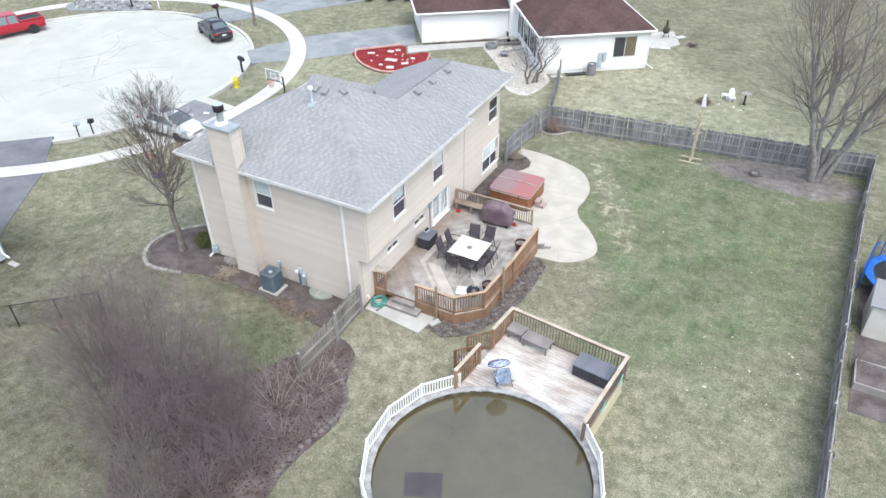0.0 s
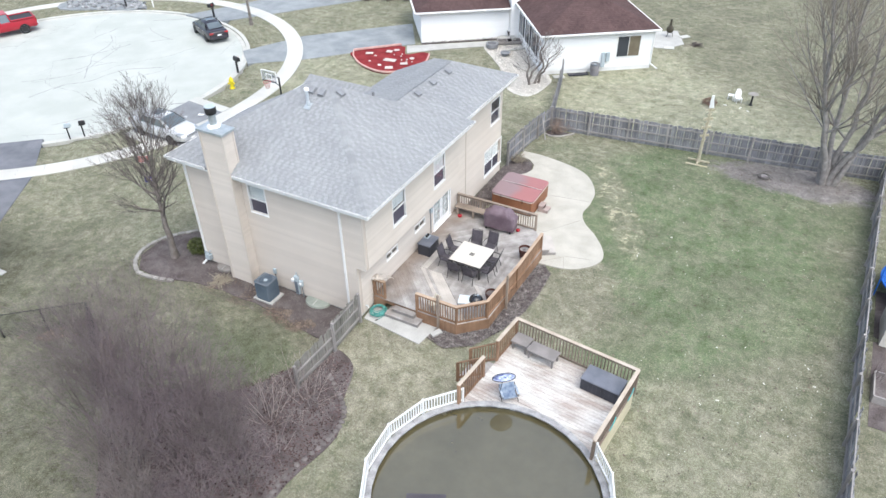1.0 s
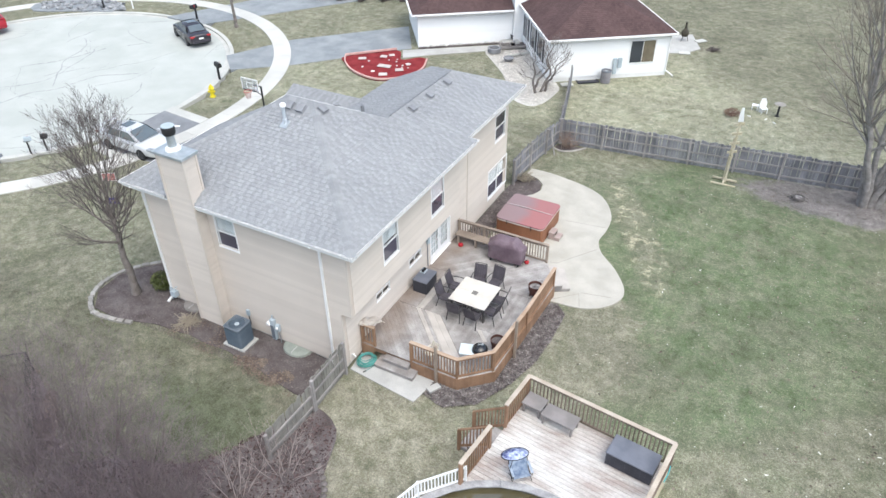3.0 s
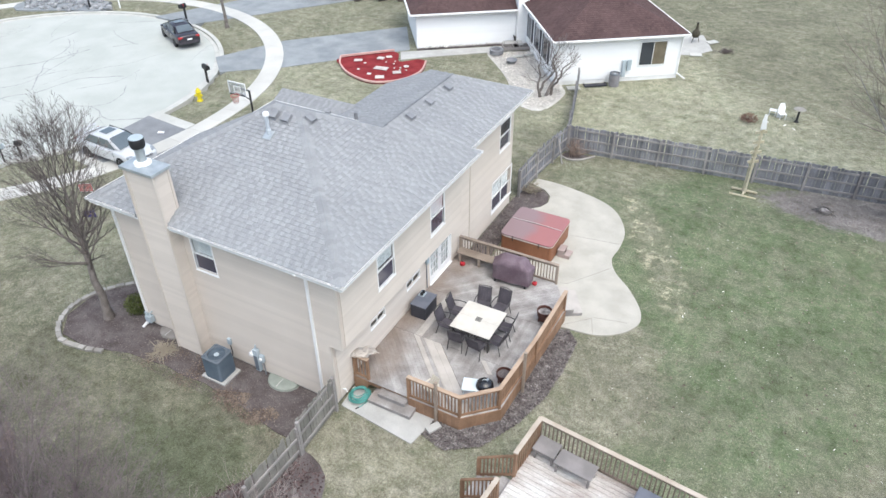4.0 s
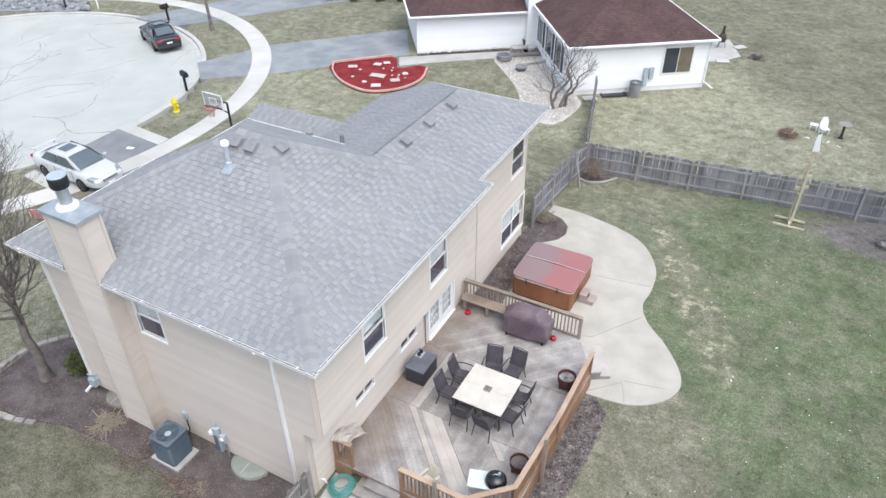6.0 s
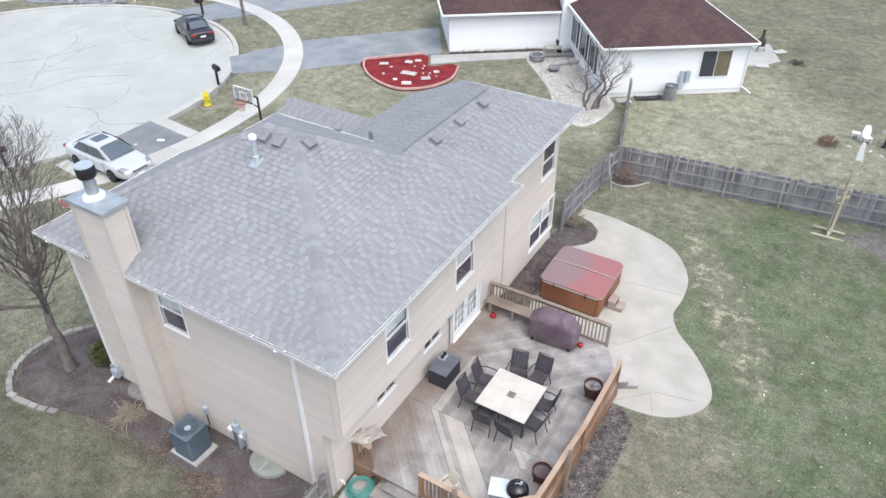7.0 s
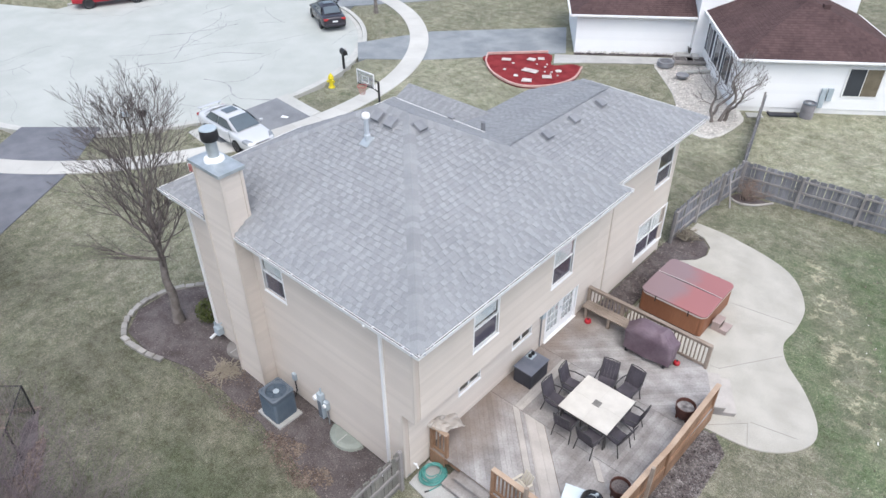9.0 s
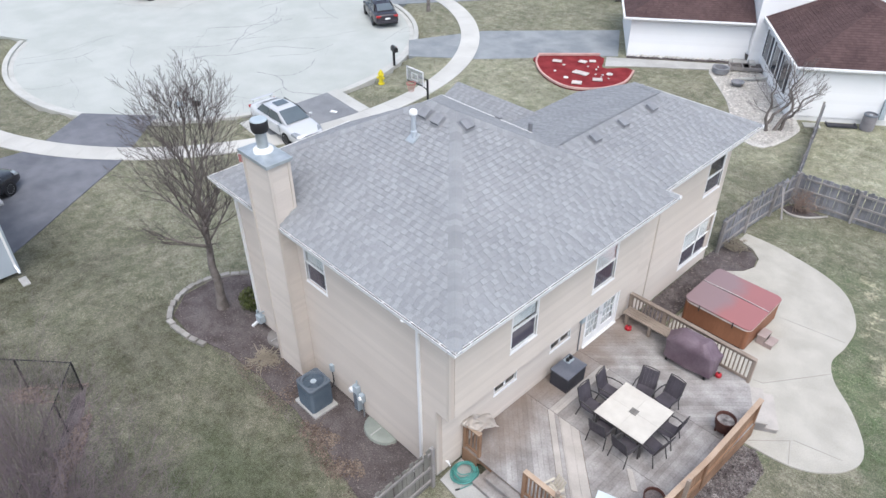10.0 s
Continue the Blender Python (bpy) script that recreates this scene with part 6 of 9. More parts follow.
# ---- hot tub ----
CABINET = material("orange_brown_cabinet", (0.20, 0.085, 0.045), (0.27, 0.12, 0.065), 1.2, 0.55, bump=0.1, bump_scale=30, fine=0.08, stretch=(1, 1, 0.2))
TUB_COVER = bpy.data.materials.new("faded_vinyl_cover")
TUB_COVER.use_nodes = True


def cover_nodes(mt):
    """Red vinyl bleached to mauve grey over part of each half."""
    nd, ln = mt.node_tree.nodes, mt.node_tree.links
    b = nd["Principled BSDF"]
    tc = nd.new("ShaderNodeTexCoord")
    sep, ns = nd.new("ShaderNodeSeparateXYZ"), nd.new("ShaderNodeTexNoise")
    ln.new(tc.outputs["Object"], sep.inputs[0])
    ln.new(tc.outputs["Object"], ns.inputs["Vector"])
    ns.inputs["Scale"].default_value, ns.inputs["Detail"].default_value = 1.3, 4
    ad = nd.new("ShaderNodeMath")
    ad.operation = "MULTIPLY_ADD"
    ln.new(ns.outputs["Fac"], ad.inputs[0])
    ad.inputs[1].default_value = 1.5
    ln.new(sep.outputs[0], ad.inputs[2])
    rp = nd.new("ShaderNodeValToRGB")
    rp.color_ramp.elements[0].position, rp.color_ramp.elements[0].color = 0.35, (0.255, 0.178, 0.185, 1)
    rp.color_ramp.elements[1].position, rp.color_ramp.elements[1].color = 1.0, (0.33, 0.14, 0.138, 1)
    ln.new(ad.outputs[0], rp.inputs["Fac"])
    ln.new(rp.outputs[0], b.inputs["Base Color"])
    b.inputs["Roughness"].default_value = 0.42
    bp = nd.new("ShaderNodeBump")
    bp.inputs["Strength"].default_value = 0.12
    ln.new(ns.outputs["Fac"], bp.inputs["Height"])
    ln.new(bp.outputs[0], b.inputs["Normal"])


cover_nodes(TUB_COVER)


def round_rect(w, d, r, n=5):
    out = []
    for cx, cy, a0 in ((w / 2 - r, d / 2 - r, 0), (-w / 2 + r, d / 2 - r, 90), (-w / 2 + r, -d / 2 + r, 180), (w / 2 - r, -d / 2 + r, 270)):
        out += [(cx + r * math.cos(radians(a0 + 90 * i / n)), cy + r * math.sin(radians(a0 + 90 * i / n))) for i in range(n + 1)]
    return out


def hot_tub(at, rz, w, d):
    t = thing("hot_tub", at, rz, "hot tub with orange-brown sides and a faded red cover", "hot tub")
    part("cabinet", Mesh().prism(round_rect(w - 0.1, d - 0.1, 0.2), 0.06, 0.8), CABINET, t, local=True)
    part("base", Mesh().prism(round_rect(w - 0.14, d - 0.14, 0.2), 0.0, 0.06), BLACK, t, local=True)
    part("shell_lip", Mesh().loft([[(x, y, z) for x, y in round_rect(w + g, d + g, 0.26)] for g, z in ((-0.1, 0.8), (-0.03, 0.81), (-0.03, 0.86), (-0.08, 0.88))]), TRIM_PALE, t, "pale rim of the shell", local=True)
    for j in (-1, 1):
        half = clip_to(round_rect(w, d, 0.22), [(-9, 0.1), (9, 0.1), (9, 9), (-9, 9)]) if j > 0 else clip_to(round_rect(w, d, 0.22), [(-9, -9), (9, -9), (9, 0.075), (-9, 0.075)])
        m = Mesh()
        n = len(half)
        rise = lambda x, y: 0.98 - 0.05 * abs(y) / (d / 2)
        m.prism(half, 0.87, rise)
        part("cover", m, TUB_COVER, t, "faded red vinyl cover half", local=True, bevel=0.02)
        part("seam_piping", Mesh().tube([(-w / 2 + 0.02, 0.0875 + j * 0.016, 0.965), (0, 0.0875 + j * 0.016, 0.99), (w / 2 - 0.02, 0.0875 + j * 0.016, 0.965)], 0.012, 6), TRIM_PALE if j > 0 else BLACK, t, local=True)
        for x in (-w * 0.25, w * 0.25):
            part("strap", Mesh().box(x - 0.02, x + 0.02, j * (d / 2 + 0.006) - 0.004, j * (d / 2 + 0.006) + 0.004, 0.7, 0.93), BLACK, t, local=True)
    for x, y in ((-1, -1), (1, -1), (1, 1), (-1, 1)):
        part("corner_post", Mesh().lathe([(0, 0.06), (0.1, 0.06), (0.1, 0.8), (0, 0.8)], 12, (x * (w / 2 - 0.14), y * (d / 2 - 0.14), 0)), CABINET, t, local=True, smooth=True)
    return t


TRIM_PALE = material("pale_acrylic", (0.6, 0.55, 0.52), (0.68, 0.63, 0.6), 2.0, 0.3, bump=0.0, fine=0.04)
hot_tub((-12.13, 29.95, gz(-12.1, 30) + 0.052), 0, 2.36, 2.36)
STEP_PINK = material("pinkish_resin", (0.34, 0.27, 0.25), (0.42, 0.34, 0.315), 2.0, 0.6, bump=0.05, fine=0.06)
ts = thing("tub_step", (-10.6, 29.75, gz(-10.5, 29.6) + 0.052), 90, "pinkish-grey two-tread step beside the hot tub", "step")
part("tread", Mesh().box(-0.24, 0.24, 0.05, 0.34, 0.3, 0.36), STEP_PINK, ts, local=True, bevel=0.015)
part("tread", Mesh().box(-0.24, 0.24, -0.22, 0.05, 0.12, 0.17), STEP_PINK, ts, local=True, bevel=0.015)
for x in (-0.23, 0.2):
    part("side", Mesh().box(x, x + 0.03, -0.2, 0.32, 0.0, 0.12).box(x, x + 0.03, 0.07, 0.32, 0.12, 0.3), STEP_PINK, ts, local=True)


# ---- small things on the deck ----
def fire_bowl(at, r, h, mat, label, ash=True, name="fire_pot"):
    b = thing(name, at, 0, label, "pot")
    part("body", Mesh().lathe([(0, 0.08), (r * 0.72, 0.08), (r * 0.95, h * 0.6), (r, h), (r * 0.92, h), (r * 0.86, h * 0.62), (0, h * 0.55)], 24), mat, b, local=True, smooth=True)
    part("contents", Mesh().lathe([(r * 0.86, h * 0.8), (r * 0.4, h * 0.84), (0, h * 0.82)], 18), ASH if ash else MULCH, b, local=True)
    for k in range(4):
        a = 0.8 + k * math.pi / 2
        part("leg", Mesh().box(-0.03, 0.03, -0.015, 0.015, 0, h * 0.4, pose(r * 0.74 * math.cos(a), r * 0.74 * math.sin(a), 0, 0, 0, math.degrees(a) + 90)), mat, b, local=True)


ASH = material("ash", (0.11, 0.10, 0.10), (0.35, 0.33, 0.32), 6.0, 1.0, fine=0.3)
RUST = material("rusty_brown_metal", (0.075, 0.035, 0.03), (0.12, 0.055, 0.045), 4.0, 0.8, fine=0.2)
fire_bowl((-9.76, 24.92, DK + 0.004), 0.28, 0.5, RUST, "rusty round fire pot by the deck railing")
fire_bowl((-9.82, 21.45, DK + 0.004), 0.27, 0.42, RUST, "rusty brown planter pot in the deck corner", False, "planter_pot")


def kettle_cart(at, rz):
    k = thing("kettle_grill", at, rz, "black kettle grill set in a white-topped cart", "grill")
    top = [(-0.5, -0.27), (0.32, -0.27), (0.42, -0.2), (0.46, 0.0), (0.42, 0.2), (0.32, 0.27), (-0.5, 0.27)]
    part("shelf", Mesh().prism(top, 0.64, 0.68), PALE_BLUE, k, "pale blue-white work surface", local=True, bevel=0.01)
    part("bowl", Mesh().lathe([(0, 0.42), (0.16, 0.46), (0.27, 0.6), (0.285, 0.7), (0.27, 0.7), (0, 0.6)], 24, (0.22, 0.0, 0)), BLACK_GLOSS, k, local=True, smooth=True)
    part("lid", Mesh().lathe([(0.29, 0.7), (0.27, 0.8), (0.19, 0.88), (0.08, 0.92), (0, 0.925)], 24, (0.22, 0.0, 0)), BLACK_GLOSS, k, local=True, smooth=True)
    part("lid_handle", Mesh().tube([(0.14, 0, 0.92), (0.17, 0, 0.97), (0.27, 0, 0.97), (0.3, 0, 0.92)], 0.012, 6), METAL, k, local=True)
    part("lid_vent", Mesh().lathe([(0, 0.9), (0.04, 0.9), (0.04, 0.93), (0, 0.93)], 12, (0.3, 0.08, 0)), METAL, k, local=True)
    for x in (-0.44, 0.4):
        for y in (-0.22, 0.22):
            part("leg", Mesh().tube([(x, y, 0.64), (x, y, 0)], 0.016, 6), GREY_METAL, k, local=True)


PALE_BLUE = material("pale_blue_top", (0.55, 0.62, 0.66), (0.64, 0.7, 0.73), 2.0, 0.4, bump=0.02, fine=0.05)
BLACK_GLOSS = material("black_enamel", (0.012, 0.013, 0.016), (0.02, 0.021, 0.024), 3.0, 0.15, bump=0.0, fine=0.05, spec=0.6)
kettle_cart((-10.25, 20.32, DK + 0.004), 18)
CREAM_WOOD = material("cream_wood", (0.5, 0.46, 0.38), (0.6, 0.56, 0.48), 3.0, 0.7, fine=0.1)


def low_chair(at, rz):
    c = thing("slatted_chair", at, rz, "small cream slatted wooden chair by the deck rail", "chair")
    for k in range(4):
        part("seat_slat", Mesh().box(-0.22, 0.22, -0.18 + k * 0.1, -0.1 + k * 0.1, 0.26 + k * 0.012, 0.28 + k * 0.012), CREAM_WOOD, c, local=True)
        part("back_slat", Mesh().beam((-0.17 + k * 0.11, -0.2, 0.28), (-0.17 + k * 0.11, -0.4, 0.72), 0.08, 0.018, (0, 1, 0.4)), CREAM_WOOD, c, local=True)
    for x in (-0.25, 0.25):
        part("arm", Mesh().box(x - 0.04, x + 0.04, -0.3, 0.24, 0.44, 0.465), CREAM_WOOD, c, local=True)
        part("leg", Mesh().box(x - 0.015, x + 0.015, 0.14, 0.22, 0, 0.44), CREAM_WOOD, c, local=True)
        part("leg", Mesh().beam((x, -0.36, 0.0), (x, -0.12, 0.3), 0.03, 0.07), CREAM_WOOD, c, local=True)
    return c


low_chair((-11.78, 19.88, DK + 0.006), 165).scale = (0.78, 0.78, 0.7)
CLOTH = material("beige_tarp", (0.48, 0.43, 0.38), (0.58, 0.53, 0.48), 2.0, 0.85, bump=0.4, bump_scale=10, fine=0.08)


def draped_cloth():
    c = thing("tarp", (-14.2, 19.6, DK + 0.9), 0, "crumpled beige tarp thrown over the deck railing", "tarp")
    m, n = Mesh(), 16
    for j in range(n + 1):
        for i in range(n + 1):
            u, v = i / n - 0.5, j / n - 0.35
            x, y = u * 0.62, v * 1.15 * (1 - 0.3 * i / n) + 0.1
            over = max(0.0, -(y + 0.2))
            fold = 0.09 * noise.noise(Vector((u * 5, v * 4, 1))) + 0.05 * noise.noise(Vector((u * 11, v * 9, 4)))
            z = 0.1 - 0.7 * max(0, y) - over * 1.6 + fold
            m.v.append((x + fold * 0.5, max(y, -0.32 - 0.1 * fold), z))
    for j in range(n):
        for i in range(n):
            a = j * (n + 1) + i
            m.f.append((a, a + 1, a + n + 2, a + n + 1))
    ob = part("cloth", m, CLOTH, c, local=True, smooth=True)
    sol = ob.modifiers.new("thick", "SOLIDIFY")
    sol.thickness = 0.008


draped_cloth()
TEAL = material("teal_hose", (0.07, 0.25, 0.22), (0.11, 0.33, 0.3), 4.0, 0.45, bump=0.05, fine=0.1)


def hose_coil(at):
    h = thing("garden_hose", at, 0, "coiled teal garden hose on the slab", "hose")
    pts, rnd = [], random.Random(6)
    loops = [(rnd.uniform(-0.07, 0.07), rnd.uniform(-0.09, 0.09), rnd.uniform(0.23, 0.4), rnd.uniform(-0.03, 0.03), rnd.uniform(-0.03, 0.03)) for _ in range(15)]
    for k in range(14 * 22):
        f, i = (k % 22) / 22, k // 22
        cx, cy, r, tx, ty = (p + (q - p) * f for p, q in zip(loops[i], loops[i + 1]))
        a = 2 * math.pi * f
        pts.append((cx + r * 0.88 * math.cos(a), cy + r * math.sin(a), 0.06 + 0.01 * i + tx * math.cos(a) + ty * math.sin(a)))
    pts += [(0.4, 0.1, 0.03), (0.34, -0.2, 0.02), (0.26, -0.42, 0.02)]
    part("hose", Mesh().tube(pts, 0.0145, 6), TEAL, h, local=True, smooth=True)
    part("nozzle", Mesh().tube([(0.26, -0.42, 0.025), (0.2, -0.53, 0.03)], [0.018, 0.025], 8), BLACK, h, local=True)


hose_coil((-14.02, 19.0, 0.05))
tap = thing("hose_bib", (-14.46, 18.75, 0.45), 0, "white garden tap on the house wall", "tap")
part("body", Mesh().tube([(-0.03, 0, 0.0), (0.12, 0, 0.0), (0.16, 0, -0.08)], 0.022, 8), WHITE, tap, local=True)
part("handle", Mesh().lathe([(0, 0.02), (0.04, 0.02), (0.04, 0.035), (0, 0.035)], 10, (0.08, 0, 0)), WHITE, tap, local=True)


# ---- things along the house wall ----
def air_conditioner(at, s, h, label, pad=True, corner=0.09):
    a = thing("air_conditioner", at, 0, label, "air conditioner")
    z = 0.0
    if pad:
        part("pad", Mesh().box(-0.52, 0.52, -0.42, 0.42, -0.05, 0.07), CONCRETE, a, "concrete pad", local=True, bevel=0.01)
        z = 0.07
    part("cabinet", Mesh().prism(round_rect(s, s, corner), z, z + h), AC_BLUE, a, local=True)
    lou = Mesh()
    for k in range(14):
        zz = z + 0.07 + k * (h - 0.16) / 14
        lou.loft([[(x, y, q) for x, y in round_rect(s + g, s + g, corner)] for g, q in ((0.0, zz), (0.02, zz + 0.008), (0.0, zz + 0.025))], caps=False)
    part("louvre", lou, AC_BLUE, a, "louvred sides", local=True, kind="stuff")
    part("top_rim", Mesh().loft([[(x, y, q) for x, y in round_rect(s + g, s + g, corner)] for g, q in ((0.02, z + h), (0.02, z + h + 0.05), (-0.1, z + h + 0.06))], caps=False), AC_LIGHT, a, local=True)
    part("fan_well", Mesh().lathe([(0.0, z + h - 0.03), (s * 0.4, z + h - 0.03), (s * 0.42, z + h + 0.055), (s * 0.52, z + h + 0.055)], 24), AC_LIGHT, a, local=True)
    part("motor", Mesh().lathe([(0, z + h - 0.02), (0.09, z + h - 0.02), (0.09, z + h + 0.02), (0, z + h + 0.03)], 16), GREY_METAL, a, "pale motor cap", local=True)
    for k in range(5):
        ang = k * 72
        part("fan_blade", Mesh().box(0.1, s * 0.36, -0.05, 0.05, -0.004, 0.004, pose(0, 0, z + h, 0, 0, ang) @ pose(0, 0, 0, 25, 0, 0)), AC_BLUE, a, local=True)
    for r in (0.16, 0.24, 0.32):
        part("guard_ring", Mesh().tube([(r * math.cos(2 * math.pi * i / 24), r * math.sin(2 * math.pi * i / 24), z + h + 0.062) for i in range(25)], 0.004, 4, False), AC_BLUE, a, local=True)
    return a


AC_BLUE = material("slate_blue_metal", (0.075, 0.1, 0.128), (0.1, 0.128, 0.158), 2.0, 0.5, bump=0.03, fine=0.08)
AC_LIGHT = material("grey_blue_metal", (0.12, 0.145, 0.175), (0.16, 0.185, 0.215), 2.0, 0.5, bump=0.03, fine=0.08)
air_conditioner((-18.88, 17.63, 0.04), 0.74, 0.86, "slate blue air conditioner on a concrete pad by the wall")
mb = thing("utility_meter", (-17.72, 18.42, 0.0), 0, "grey utility boxes with a round meter on the wall", "meter")
part("box", Mesh().box(-0.13, 0.07, -0.15, 0, 0.14, 1.12), GREY_METAL, mb, local=True, bevel=0.012)
part("cover", Mesh().box(-0.105, 0.045, -0.165, -0.15, 0.2, 0.86), AC_LIGHT, mb, "blue-grey cover plate", local=True, bevel=0.006)
part("meter", Mesh().tube([(-0.2, -0.02, 0.88), (-0.2, -0.16, 0.88), (-0.2, -0.2, 0.88)], [0.09, 0.09, 0.07], 18), WHITE, mb, "round pale meter", local=True, smooth=True)
part("box", Mesh().box(0.1, 0.27, -0.13, 0, 0.62, 0.92), GREY_METAL, mb, local=True, bevel=0.012)
part("meter", Mesh().tube([(0.185, -0.13, 0.79), (0.185, -0.18, 0.79)], [0.07, 0.06], 18), WHITE, mb, "round pale meter", local=True, smooth=True)
part("conduit", Mesh().tube([(-0.03, -0.06, 1.12), (-0.03, -0.05, 1.3)], 0.025, 8), GREY_METAL, mb, local=True)
part("conduit", Mesh().tube([(0.2, -0.06, 0.62), (0.22, -0.06, 0.25), (0.26, -0.1, 0.0)], 0.022, 8), GREY_VENT, mb, local=True)
dc = thing("disconnect_box", (-18.98, 18.42, 0.0), 0, "small grey electric box with a cable on the wall", "electric box")
part("box", Mesh().box(-0.07, 0.07, -0.09, 0, 0.8, 1.05), GREY_METAL, dc, local=True, bevel=0.006)
part("cable", Mesh().tube([(0.0, -0.05, 0.8), (0.05, -0.07, 0.4), (0.0, -0.12, 0.15), (0.02, -0.35, 0.2)], 0.018, 6), BLACK, dc, local=True)
SAGE = material("sage_plastic", (0.25, 0.275, 0.245), (0.32, 0.345, 0.305), 2.0, 0.5, bump=0.05, fine=0.08)
DULL = material("dull_taupe_plastic", (0.2, 0.185, 0.17), (0.27, 0.25, 0.235), 2.0, 0.6, bump=0.05, fine=0.1)
for x, y, r, tone, word in ((-16.72, 18.4, 0.62, SAGE, "sage"), (-22.0, 18.4, 0.5, DULL, "taupe")):
    wc = thing("window_well_cover", (x, y, 0.04), 0, "half-round %s plastic well cover against the wall" % word, "well cover")
    half = [(r * math.cos(radians(a)), r * 0.8 * math.sin(radians(a)), 0) for a in range(180, 361, 12)]
    part("dome", Mesh().loft([[(px, py, 0.0) for px, py, _ in half], [(px * 0.96, py * 0.96, 0.09) for px, py, _ in half], [(px * 0.7, py * 0.7, 0.13) for px, py, _ in half]]), tone, wc, local=True)
    part("rib", Mesh().box(-0.018, 0.018, -r * 0.7, -0.06, 0.1, 0.14), CONCRETE, wc, local=True)
gm = thing("gas_meter", (-22.95, 18.42, 0.0), 0, "grey gas meter with pipes at the house corner", "meter")
part("body", Mesh().box(-0.14, 0.14, -0.22, -0.02, 0.28, 0.55).tube([(-0.08, -0.12, 0.55), (-0.08, -0.12, 0.66), (-0.2, -0.12, 0.66), (-0.2, -0.12, 0.0)], 0.022, 8).tube([(0.08, -0.12, 0.55), (0.08, -0.12, 0.7), (0.08, 0.0, 0.7)], 0.022, 8), GREY_METAL, gm, local=True)


# ---- leaf litter and chips ----
LITTER = material("dead_leaves", (0.11, 0.085, 0.07), (0.22, 0.185, 0.155), 5.0, 0.95, bump=0.0, fine=0.1, vary=0.55, island=True, spec=0.05)
SCRAP = material("pale_scrap", (0.7, 0.68, 0.6), (0.8, 0.79, 0.75), 6.0, 0.7, bump=0.0, fine=0.05)
CHIP = material("bark_chip", (0.105, 0.086, 0.082), (0.2, 0.175, 0.168), 4.0, 0.95, bump=0.0, fine=0.1, vary=0.35, island=True, spec=0.05)
LITTER_DARK = material("dark_rotting_leaves", (0.062, 0.043, 0.042), (0.125, 0.09, 0.088), 5.0, 0.95, bump=0.0, fine=0.1, vary=0.5, island=True, spec=0.05)
LEAF_BROWN = material("russet_leaf", (0.125, 0.095, 0.078), (0.24, 0.19, 0.155), 5.0, 0.95, bump=0.0, fine=0.1, vary=0.45, island=True, spec=0.05)
LITTER_GREY = material("grey_dead_leaves", (0.075, 0.066, 0.065), (0.25, 0.23, 0.222), 5.0, 0.95, bump=0.0, fine=0.1, vary=0.6, island=True, spec=0.05)


def inside(x, y, poly):
    hit = False
    for i, a in enumerate(poly):
        c = poly[i - 1]
        if (a[1] > y) != (c[1] > y) and x < (c[0] - a[0]) * (y - a[1]) / (c[1] - a[1]) + a[0]:
            hit = not hit
    return hit


def litter(name, poly, count, size, mat, lift, seed, label, clump=0.0):
    """Small curled flakes strewn over an outline, thicker in patches."""
    rnd, m, made = random.Random(seed), Mesh(), 0
    xs, ys = [p[0] for p in poly], [p[1] for p in poly]
    for k in range(count * 6):
        x, y = rnd.uniform(min(xs), max(xs)), rnd.uniform(min(ys), max(ys))
        if not inside(x, y, poly) or (clump and noise.noise(Vector((x * 1.1, y * 1.1, seed))) < clump * rnd.uniform(-0.6, 1.0)):
            continue
        z, s, a = gz(x, y) + lift + rnd.uniform(0.0, 0.025), size * rnd.uniform(0.5, 1.4), rnd.uniform(0, 6.283)
        ca, sa, h = math.cos(a) * s, math.sin(a) * s, rnd.uniform(-0.4, 0.6) * s
        m.add([(x - ca, y - sa, z), (x + sa * 0.6, y - ca * 0.6, z + abs(h)), (x + ca, y + sa, z + max(0, h) * 0.5), (x - sa * 0.6, y + ca * 0.6, z + 0.2 * s)], [(0, 1, 2, 3)])
        made += 1
        if made >= count:
            break
    tagged(part(name, m, mat, None, label, kind="stuff"), category="leaves")


WALL_BED = [(-23.4, 16.55), (-21.56, 16.55), (-18.16, 16.6), (-15.5, 16.45), (-14.7, 16.5), (-14.6, 18.44), (-23.3, 18.44), (-23.3, 20.5), (-25.0, 20.3), (-25.9, 19.4), (-26.4, 18.4), (-26.3, 17.2), (-25.6, 16.4), (-24.4, 16.35)]
DECK_BED = [(-11.4, 18.6), (-10.5, 18.35), (-9.5, 19.05), (-8.8, 20.5), (-8.45, 21.9), (-8.35, 23.2), (-8.4, 24.9), (-8.9, 25.4), (-9.22, 25.3), (-9.38, 20.3), (-10.4, 19.3), (-11.3, 19.3)]
SHRUB_BED = [(-12.5, 14.2), (-13.2, 15.9), (-14.7, 16.3), (-15.2, 14.8), (-16.5, 12.6), (-19.3, 11.3), (-20.0, 9.6), (-18.0, 7.7), (-15.8, 5.6), (-13.4, 4.8), (-12.0, 8.0), (-12.1, 10.3), (-11.75, 12.7)]
litter("bark_chips", WALL_BED, 7000, 0.026, CHIP, 0.04, 1, "bark chips strewn over the bed by the wall")
litter("fallen_leaves", [(-22.2, 16.6), (-15.2, 16.2), (-15.2, 17.0), (-18.0, 17.3), (-19.4, 18.2), (-22.4, 18.3)], 1500, 0.028, LEAF_BROWN, 0.045, 2, "small russet leaves drifted along the bed", 0.3)
